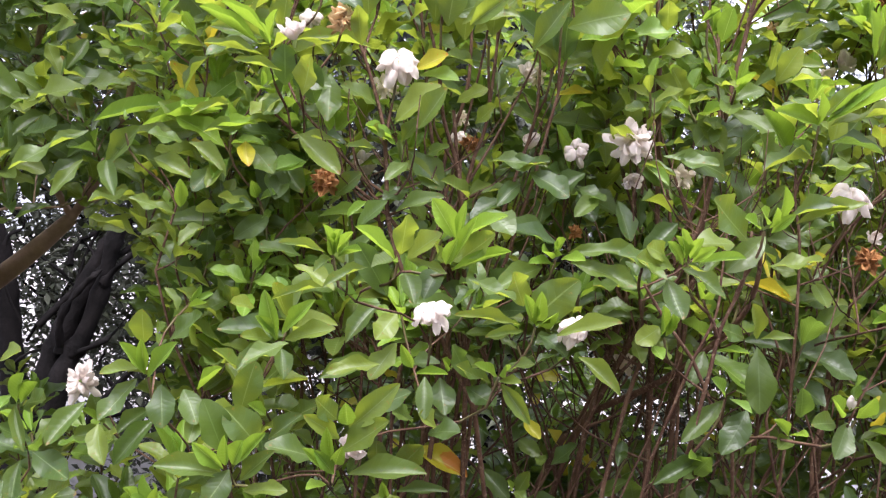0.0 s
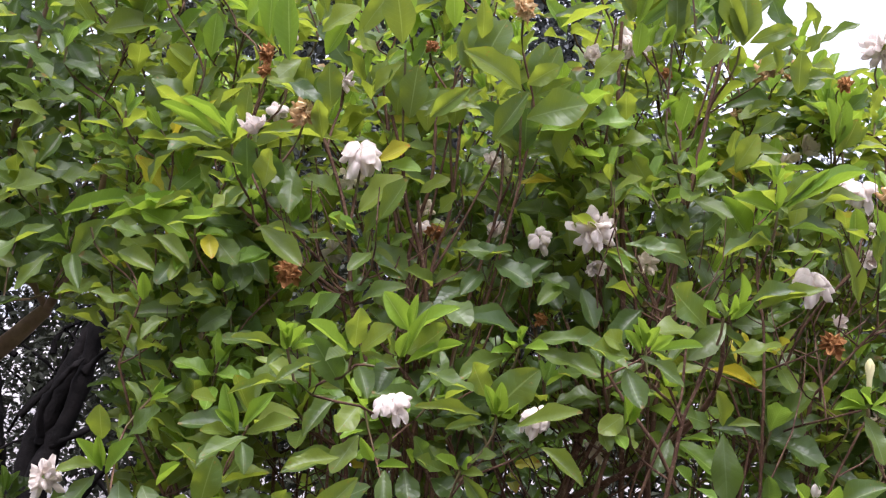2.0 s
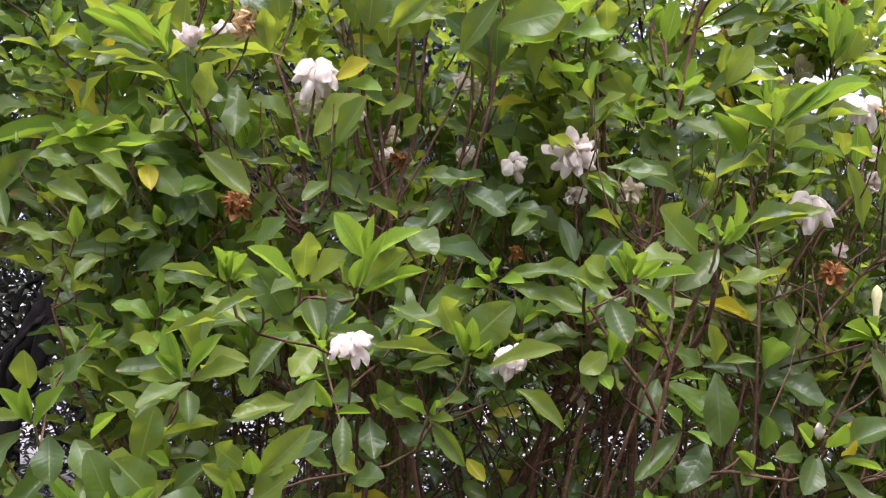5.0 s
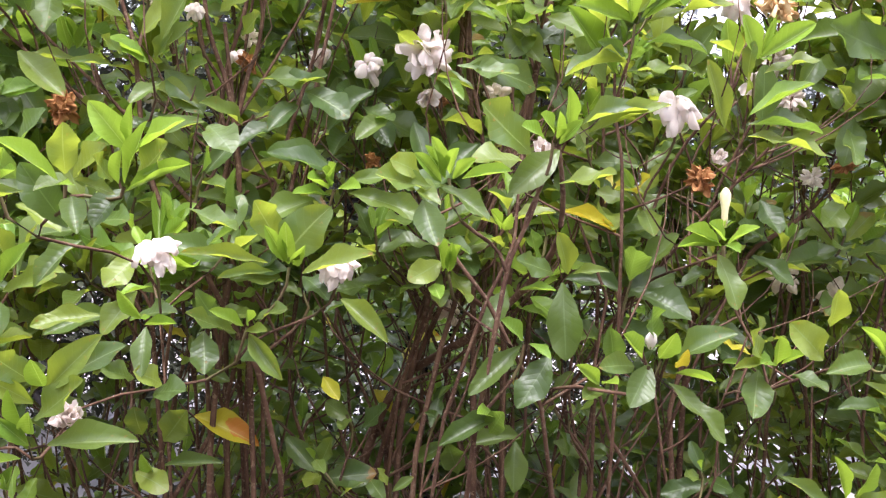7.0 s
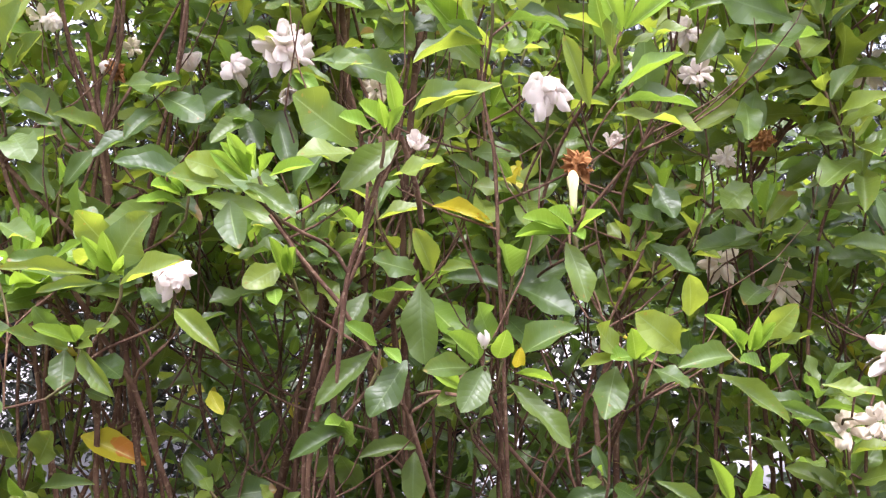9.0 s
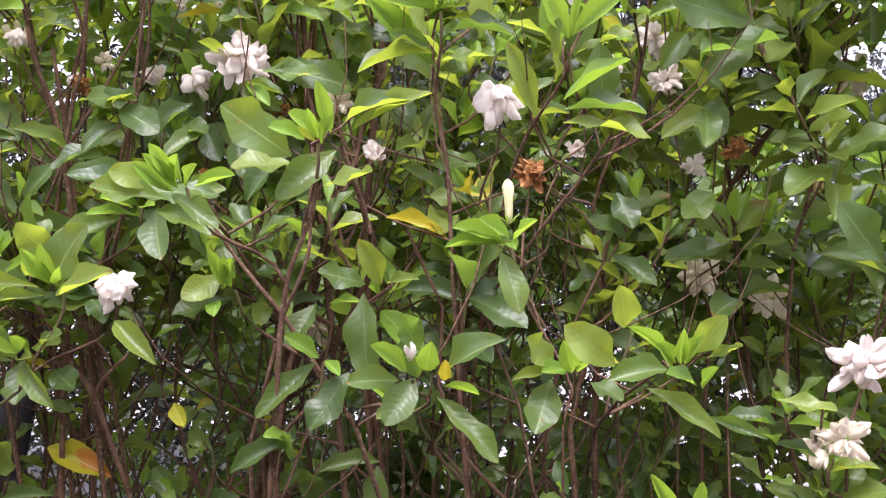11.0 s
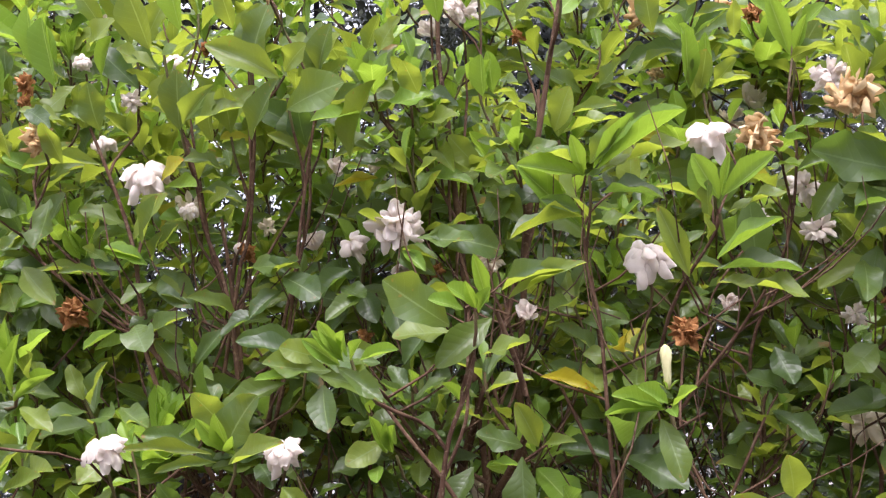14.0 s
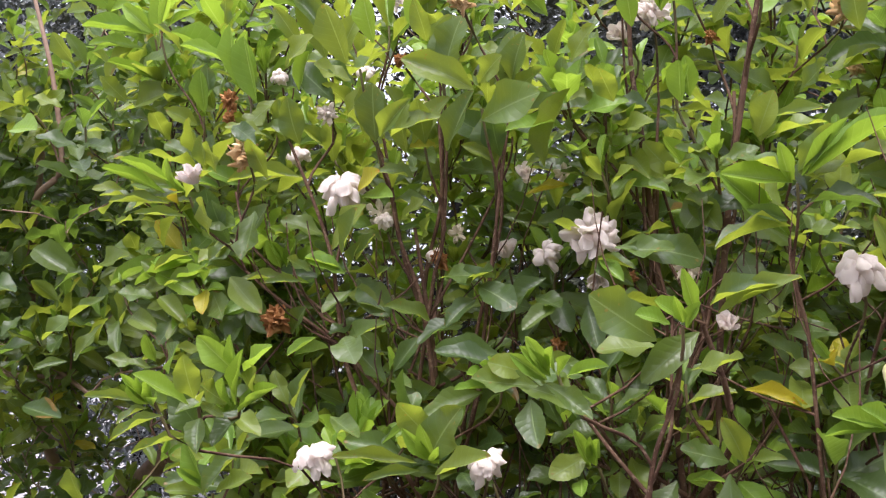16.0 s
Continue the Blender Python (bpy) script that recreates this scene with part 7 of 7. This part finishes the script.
def grow(tips, node_place, node_owner, node_rad, branches):
    """Joins every shoot to the nearest stem below it with a twig."""
    where = np.array([p[:] for p in node_place])
    radius = np.array(node_rad)
    owner = list(node_owner)
    for p, d, back in sorted(tips, key=lambda q: q[0].z - 0.6 * q[0].y):
        off = where - np.array(p[:])
        cost = np.linalg.norm(off, axis=1) + 1.6 * np.maximum(0, off[:, 2] + 0.10) + 0.25 * np.maximum(0, -off[:, 2] - 0.3)
        j = int(np.argmin(cost))
        q = Vector(where[j])
        ln = (p - q).length
        pts = bend(q, q + Vector((0.15 * (p.x - q.x), 0.15 * (p.y - q.y), 0.35 * ln)), p - d * min(0.45 * ln, 0.14), p, 6)
        r0 = min(radius[j] * 0.85, 0.0021 + 0.005 * min(ln, 0.22))
        rad = [r0 + (0.0019 - r0) * i / 6 for i in range(7)]
        b = branches[owner[j]]
        f0 = len(b[2])
        tube(b[1], b[2], pts, rad, 5)
        cut = 4 * 5 if ln > 0.1 else 2 * 5
        b[3] += [0 if i < cut else 1 for i in range(len(b[2]) - f0)]
        where = np.vstack([where, [x[:] for x in pts[1:6]]])
        radius = np.concatenate([radius, rad[1:6]])
        owner += [owner[j]] * 5


grow(tips, node_place, node_owner, node_rad, branches)

# bare twigs that cross each other between the stems
low_nodes = [j for j, p in enumerate(node_place) if 0.55 < p.z < 1.42 and p.y > front_y(p.x, p.z)]
for k in range(420):
    j = rs.choice(low_nodes)
    p, ln = node_place[j], rs.uniform(0.10, 0.34)
    side = rs.choice((-1, 1))
    end = p + Vector((side * rs.uniform(0.25, 0.75), rs.gauss(-0.05, 0.3), rs.uniform(0.5, 1.0))).normalized() * ln
    r0 = min(node_rad[j] * 0.8, rs.uniform(0.0014, 0.0036))
    b = branches[node_owner[j]]
    f0 = len(b[2])
    tube(b[1], b[2], bend(p, p + Vector((side * 0.3 * ln, 0, 0.1 * ln)), end - Vector((rs.gauss(0, 0.12) * ln, 0, 0.35 * ln)), end, 5), [r0 * (1 - 0.13 * i) for i in range(6)], 5)
    b[3] += [0] * (len(b[2]) - f0)

shrubs = []
for n, (rx, ry) in enumerate(ROOTS):
    shrubs.append(thing("gardenia_shrub", rx, ry, 0.0, "tall gardenia shrub with glossy green leaves and white flowers", "shrub", "gardenia shrubs in the hedge"))
for n, vs, fs, slots in branches:
    o = Vector((*ROOTS[n], 0))
    part("branch", mesh_of("branch", [v - o for v in vs], fs, [BARK, TWIG], slots=slots), shrubs[n])


def nearest(p):
    return min(range(len(ROOTS)), key=lambda n: abs(ROOTS[n][0] - p.x))


for b in blooms:
    n = nearest(b[0])
    make_bloom(shrubs[n], Vector((*ROOTS[n], 0)), *b)


def joined(items, origin):
    """Many leaves as one mesh."""
    vs, fs, uv, slots, count = [], [], [], [], 0
    kinds = list(LEAF)
    for m, kind, n in items:
        v, f, t = BLADES[kind][n]
        mm = np.array(m)
        vs.append(v @ mm[:3, :3].T + (mm[:3, 3] - origin))
        fs += [tuple(i + count for i in face) for face in f]
        slots += [kinds.index(kind)] * len(f)
        uv.append(t)
        count += len(v)
    return mesh_of("foliage", np.concatenate(vs), fs, [LEAF[k] for k in kinds], np.concatenate(uv), slots)


for n, shrub in enumerate(shrubs):
    mine = [q for q in leaves if nearest(q[0].translation) == n]
    mine.sort(key=lambda q: q[0].translation.y + (0.0 if 0.9 < q[0].translation.z < 1.95 else 0.6))
    o = Vector((*ROOTS[n], 0))
    for m, kind, k in mine[:300]:
        mm = m.copy()
        mm.translation = m.translation - o
        part("leaf", LEAF_MESH[kind, k], shrub, {"yellow": "yellowing leaf", "young": "fresh light green leaf", "fresh": "fresh light green leaf"}.get(kind, ""), m=mm)
    part("foliage", joined(mine[300:], np.array(o)), shrub, kind="stuff")


# ---- a leaning tree beside the hedge ----
leaves.clear()
tips.clear()
LEAN = Vector((-2.35, 1.35, 0.0))
limbs = [(0.046, 0.016, [(-2.35, 1.35, -0.05), (-2.05, 1.25, 0.60), (-1.58, 1.08, 0.98), (-1.215, 1.00, 1.24), (-1.05, 0.97, 1.38)]),
         (0.011, 0.005, [(-1.05, 0.97, 1.38), (-0.95, 0.80, 1.47), (-0.88, 0.62, 1.52), (-0.80, 0.50, 1.72)]),
         (0.009, 0.004, [(-1.05, 0.97, 1.38), (-1.10, 0.85, 1.55), (-1.05, 0.70, 1.75), (-0.95, 0.60, 2.05)]),
         (0.018, 0.006, [(-1.58, 1.08, 0.98), (-1.58, 0.90, 1.35), (-1.45, 0.75, 1.70), (-1.35, 0.70, 2.10)]),
         (0.008, 0.004, [(-1.58, 0.90, 1.35), (-1.50, 0.62, 1.43), (-1.331, 0.50, 1.406), (-1.247, 0.50, 1.395), (-1.176, 0.50, 1.388)]),
         (0.009, 0.004, [(-1.54, 0.86, 1.45), (-1.416, 0.50, 1.494), (-1.330, 0.50, 1.461), (-1.246, 0.50, 1.438), (-1.112, 0.50, 1.349)]),
         (0.008, 0.004, [(-1.45, 0.75, 1.70), (-1.25, 0.52, 1.76), (-1.176, 0.50, 1.80), (-1.168, 0.50, 1.858), (-1.186, 0.50, 2.016), (-1.228, 0.50, 2.194)])]
lean_branches, lp, lo, lr = [], [], [], []
for r0, r1, places in limbs:
    places = [Vector(p) for p in places]
    run = []
    for i in range(len(places) - 1):
        a, b, c, d = places[max(i - 1, 0)], places[i], places[i + 1], places[min(i + 2, len(places) - 1)]
        run += bend(b, b + (c - a) / 6, c - (d - b) / 6, c, 5)[:-1]
    run.append(places[-1])
    rad = [r0 + (r1 - r0) * i / (len(run) - 1) for i in range(len(run))]
    vs, fs = [], []
    tube(vs, fs, run, rad, 9)
    lean_branches.append([0, vs, fs, [0] * len(fs)])
    for i in range(4, len(run)):
        lp.append(run[i])
        lo.append(len(lean_branches) - 1)
        lr.append(rad[i])
for k in range(340):
    x, y, z = rs.uniform(-1.95, -0.72), rs.uniform(0.12, 1.25), rs.uniform(1.44, 2.35)
    if z > 2.15 + 0.6 * (-1.0 - x) or y < 0.22 + 0.35 * (x + 1.2) or x > -0.80:
        continue
    rosette(x, y, z, (rs.gauss(0.2, 0.5), rs.gauss(-0.35, 0.4), 0.6), rs.randint(3, 6), rs.uniform(0.062, 0.09), rs.choice((0, 0, 0, 1)), k, 1.0, "dark" if rs.random() < 0.45 else "mature", rs.randint(1, 3), 0.01)
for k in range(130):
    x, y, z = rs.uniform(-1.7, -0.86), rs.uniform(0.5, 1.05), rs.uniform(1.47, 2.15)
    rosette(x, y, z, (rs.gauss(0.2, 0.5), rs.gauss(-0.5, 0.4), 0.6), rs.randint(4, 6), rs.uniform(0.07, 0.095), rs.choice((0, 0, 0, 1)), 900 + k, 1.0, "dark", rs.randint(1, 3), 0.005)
for k in range(360):
    y, z = rs.uniform(0.25, 1.35), rs.uniform(0.55, 1.65)
    x = -0.45 - 0.36 * (y + 1.46) - rs.uniform(0.0, 0.7)
    rosette(x, y, z, (rs.gauss(0.1, 0.5), rs.gauss(-0.3, 0.4), 0.7), rs.randint(4, 6), rs.uniform(0.05, 0.075), rs.choice((0, 0, 1, 2)), 300 + k, 1.0, "dark" if rs.random() < 0.5 else "mature", rs.randint(1, 2), 0.01)
grow(tips, lp, lo, lr, lean_branches)
lean_tree = thing("leaning_tree", LEAN.x, LEAN.y, LEAN.z, "leaning small tree with a brown limb and dark green leaves", "tree")
for _, vs, fs, slots in lean_branches:
    part("limb", mesh_of("limb", [v - LEAN for v in vs], fs, [LIMB_BARK, TWIG], slots=slots), lean_tree)
leaves.sort(key=lambda q: q[0].translation.y)
for m, kind, k in leaves[:300]:
    mm = m.copy()
    mm.translation = m.translation - LEAN
    part("leaf", LEAF_MESH[kind, k], lean_tree, {"yellow": "yellowing leaf", "young": "fresh light green leaf", "fresh": "fresh light green leaf"}.get(kind, ""), m=mm)
part("foliage", joined(leaves[300:], np.array(LEAN)), lean_tree, kind="stuff")


# ---- ground ----
def grid_mesh(name, x0, x1, y0, y1, nx, ny, mat, lift=0.0, rough=0.0):
    vs, fs = [], []
    for j in range(ny + 1):
        for i in range(nx + 1):
            x, y = x0 + (x1 - x0) * i / nx, y0 + (y1 - y0) * j / ny
            edge = min(i, nx - i, j, ny - j) == 0
            vs.append((x, y, lift + (0 if edge else rough * noise.noise(Vector((x * 4, y * 4, 0))))))
    for j in range(ny):
        for i in range(nx):
            a = j * (nx + 1) + i
            fs.append((a, a + 1, a + nx + 2, a + nx + 1))
    return mesh_of(name, vs, fs, [mat])


tagged(new("ground", grid_mesh("ground", -400, 400, -400, 400, 40, 40, PALE)), "pale concrete paving round the planting bed", "ground", kind="structure")
tagged(new("planting_bed", grid_mesh("planting_bed", -6.0, 5.0, -2.6, 3.0, 110, 56, SOIL, 0.03, 0.04)), "dark bare soil under the gardenia shrubs", "soil", kind="structure")


# an unseen plain wall, added behind the camera to block the low front sky
WALL = rough_material("sky_block_render", (0.26, 0.25, 0.23), (0.36, 0.34, 0.31), 2.0, 0.9, 0.4, 0.006, fine=14.0)
wall_data = bpy.data.meshes.new("sky_block_wall")
wb = bmesh.new()
bmesh.ops.create_cube(wb, size=1.0, matrix=pose(0, -4.7, 1.30) @ Matrix.Diagonal((30.0, 0.22, 2.64, 1)))
bmesh.ops.bevel(wb, geom=wb.edges[:], offset=0.012, segments=2, affect="EDGES")
wb.to_mesh(wall_data)
wb.free()
wall_data.materials.append(WALL)
tagged(new("sky_block_wall", wall_data), "unseen plain grey wall added behind the camera to block low sky", "wall", kind="structure")


# ---- trees behind ----
def canopy(count, rnd, inside, size, clump):
    """Many small leaves in loose clumps."""
    cs = []
    while len(cs) < count // clump:
        p = inside(rnd)
        if p is not None:
            cs.append(p)
    v0 = np.array([(0, 0, 0), (0.27, 0.5, 0.09), (0, 1, -0.12), (-0.27, 0.5, 0.09)], dtype=float)
    t0 = np.array([(0.5, 0), (1, 0.5), (0.5, 1), (0, 0.5)], dtype=float)
    f0 = [(0, 1, 2), (0, 2, 3)]
    vs, fs, uv = [], [], []
    c = 0
    for p in cs:
        for _ in range(clump):
            q = p + Vector((rnd.gauss(0, 1.7 * size), rnd.gauss(0, 1.7 * size), rnd.gauss(0, 1.5 * size)))
            r = np.array(Euler((rnd.uniform(-1.2, 0.6), rnd.uniform(-0.6, 0.6), rnd.uniform(0, 6.28))).to_matrix()) * (size * rnd.uniform(0.7, 1.3))
            vs.append(v0 @ r.T + np.array(q))
            fs += [tuple(i + c for i in f) for f in f0]
            uv.append(t0)
            c += 4
    return np.concatenate(vs), fs, np.concatenate(uv)


def tree(x, y, height, lean, spread, low, count, seed, label, size=0.05, trunk_r=0.11, depth=1.2, arms=(), back=0.0, leaf_mat=HAZED_CANOPY):
    rnd = random.Random(seed)
    ob = thing("tree", x, y, 0.0, label, "tree", "trees behind the hedge")
    vs, fs = [], []
    fork = Vector((lean * 0.4, 0, height * 0.28))
    tube(vs, fs, bend(Vector((0, 0, -0.05)), Vector((0.02, 0, 0.4)), fork - Vector((0.1 * lean, 0, 0.4)), fork, 8), [trunk_r * (1.15 - 0.05 * i) for i in range(9)], 9)
    if arms:
        vs, fs = [], []
    for r0, r1, places in arms:
        places = [Vector(p) - Vector((x, y, 0)) for p in places]
        run = []
        for i in range(len(places) - 1):
            a, b, c, d = places[max(i - 1, 0)], places[i], places[i + 1], places[min(i + 2, len(places) - 1)]
            run += bend(b, b + (c - a) / 6, c - (d - b) / 6, c, 4)[:-1]
        run.append(places[-1])
        tube(vs, fs, run, [r0 + (r1 - r0) * i / (len(run) - 1) + 0.016 * noise.noise(Vector((i * 0.9, r0 * 90, 0))) for i in range(len(run))], 10)
    if arms:
        fork = places[-1]
    for k in range(16 if arms else 0):
        q = Vector((rnd.uniform(-0.35, 0.5), rnd.uniform(-0.15, 0.3), rnd.uniform(0.5, 1.3)))
        e = q + Vector((rnd.uniform(-0.35, 0.45), rnd.uniform(-0.2, 0.2), rnd.uniform(0.1, 0.45)))
        r0 = rnd.uniform(0.006, 0.018)
        tube(vs, fs, bend(q, q + (e - q) * 0.3 + Vector((rnd.gauss(0, 0.05), 0, 0.06)), e - Vector((rnd.gauss(0, 0.06), 0, 0.08)), e, 6), [r0 * (1 - 0.1 * i) for i in range(7)], 6)
    for k in range(4 if arms else 9):
        a = rnd.uniform(0, 6.28)
        end = Vector((lean + spread * 0.8 * math.cos(a), depth * 0.7 * math.sin(a), height * rnd.uniform(0.55, 0.95)))
        pts = bend(fork, fork + Vector((0.1 * end.x, 0.1 * end.y, 0.5)), end - Vector((0.2 * end.x, 0.2 * end.y, 0.4)), end, 8)
        r0 = trunk_r * rnd.uniform(0.35, 0.6)
        tube(vs, fs, pts, [r0 * (1 - 0.1 * i) for i in range(9)], 7)
        for _ in range(3):
            q = pts[rnd.randint(3, 7)]
            e = q + Vector((rnd.gauss(0, 0.5), rnd.gauss(0, 0.3), rnd.uniform(-0.1, 0.7)))
            tube(vs, fs, bend(q, q + (e - q) * 0.3 + Vector((0, 0, 0.1)), e - Vector((0, 0, 0.1)), e, 5), [0.02 - 0.003 * i for i in range(6)], 5)
    part("trunk", mesh_of("trunk", vs, fs, [SHADED_BARK]), ob)

    def inside(r):
        px, py, pz = r.uniform(-1, 1), r.uniform(-1, 1), r.uniform(0, 1)
        w = (0.55 + 0.45 * math.sin(math.pi * pz)) * (1 + 0.25 * noise.noise(Vector((px * 3, pz * 4, seed))))
        if (px / w) ** 2 + (py / w) ** 2 > 1:
            return None
        return Vector((lean + px * spread, (back if pz < 0.4 else 0.35 * back) + py * depth, low + pz * (height - low)))

    v, f, uv = canopy(count, rnd, inside, size, 9)
    part("crown", mesh_of("crown", v, f, [leaf_mat], uv), ob, kind="stuff")
    return ob


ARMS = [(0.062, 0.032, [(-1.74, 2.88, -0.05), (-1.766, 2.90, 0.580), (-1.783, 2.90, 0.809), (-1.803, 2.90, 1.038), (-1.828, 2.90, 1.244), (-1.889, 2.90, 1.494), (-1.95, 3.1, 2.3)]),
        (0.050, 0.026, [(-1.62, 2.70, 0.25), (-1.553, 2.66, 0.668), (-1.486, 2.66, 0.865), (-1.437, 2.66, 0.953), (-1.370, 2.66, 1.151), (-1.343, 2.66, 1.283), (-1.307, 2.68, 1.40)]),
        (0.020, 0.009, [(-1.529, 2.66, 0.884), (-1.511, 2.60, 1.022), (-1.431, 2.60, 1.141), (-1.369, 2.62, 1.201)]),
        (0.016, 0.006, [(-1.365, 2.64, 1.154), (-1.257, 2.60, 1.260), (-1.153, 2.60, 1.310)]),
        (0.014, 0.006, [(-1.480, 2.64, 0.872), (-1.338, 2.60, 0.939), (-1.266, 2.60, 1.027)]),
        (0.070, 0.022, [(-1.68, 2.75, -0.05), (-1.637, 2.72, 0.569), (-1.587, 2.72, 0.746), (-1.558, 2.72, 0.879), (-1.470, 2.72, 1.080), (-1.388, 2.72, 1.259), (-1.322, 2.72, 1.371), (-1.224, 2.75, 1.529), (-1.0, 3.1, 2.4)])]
tree(-1.62, 2.75, 5.6, 0.0, 1.75, 0.05, 42000, 3, "tree with a forked trunk behind the hedge, shade painted into bark and leaves", 0.045, 0.035, 1.0, ARMS, 1.35, SHADED_CROWN)
tree(-4.6, 4.8, 5.4, 0.2, 1.7, 0.25, 26000, 9, "tree rising behind the hedge, haze painted into its dark leaves", 0.06, 0.10)
tree(1.8, 12.0, 10.5, 0.0, 2.3, 0.3, 52000, 8, "tall tree far behind the hedge, haze painted into its dark leaves", 0.11, 0.16, 2.3)
tree(-0.9, 11.0, 10.5, 0.0, 2.0, 0.3, 52000, 5, "tall tree far behind the hedge, haze painted into its dark leaves", 0.11, 0.16, 2.3)
tree(-7.2, 9.5, 9.0, 0.0, 2.4, 0.3, 32000, 6, "tall tree far behind the hedge, haze painted into its dark leaves", 0.11, 0.16, 2.2)
tree(6.2, 10.5, 3.4, 0.0, 2.6, 0.1, 26000, 12, "low tree far behind the hedge, haze painted into its dark leaves", 0.09, 0.09, 1.4)
# added low bushes; those at y 3.1 and 3.5 keep backlight off the hedge
tree(0.2, 3.1, 2.1, 0.0, 1.9, 0.02, 30000, 21, "low dense bush added behind the hedge, shade painted into its leaves", 0.05, 0.04, 0.5, leaf_mat=SHADED_CROWN)
tree(-2.3, 5.4, 2.7, 0.0, 2.0, 0.02, 17000, 23, "low dense bush added behind the hedge, shade painted into its leaves", 0.055, 0.04, 0.6, leaf_mat=SHADED_CROWN)
tree(3.4, 3.5, 1.9, 0.0, 1.6, 0.02, 20000, 22, "low dense bush added behind the hedge, shade painted into its leaves", 0.05, 0.04, 0.5, leaf_mat=SHADED_CROWN)
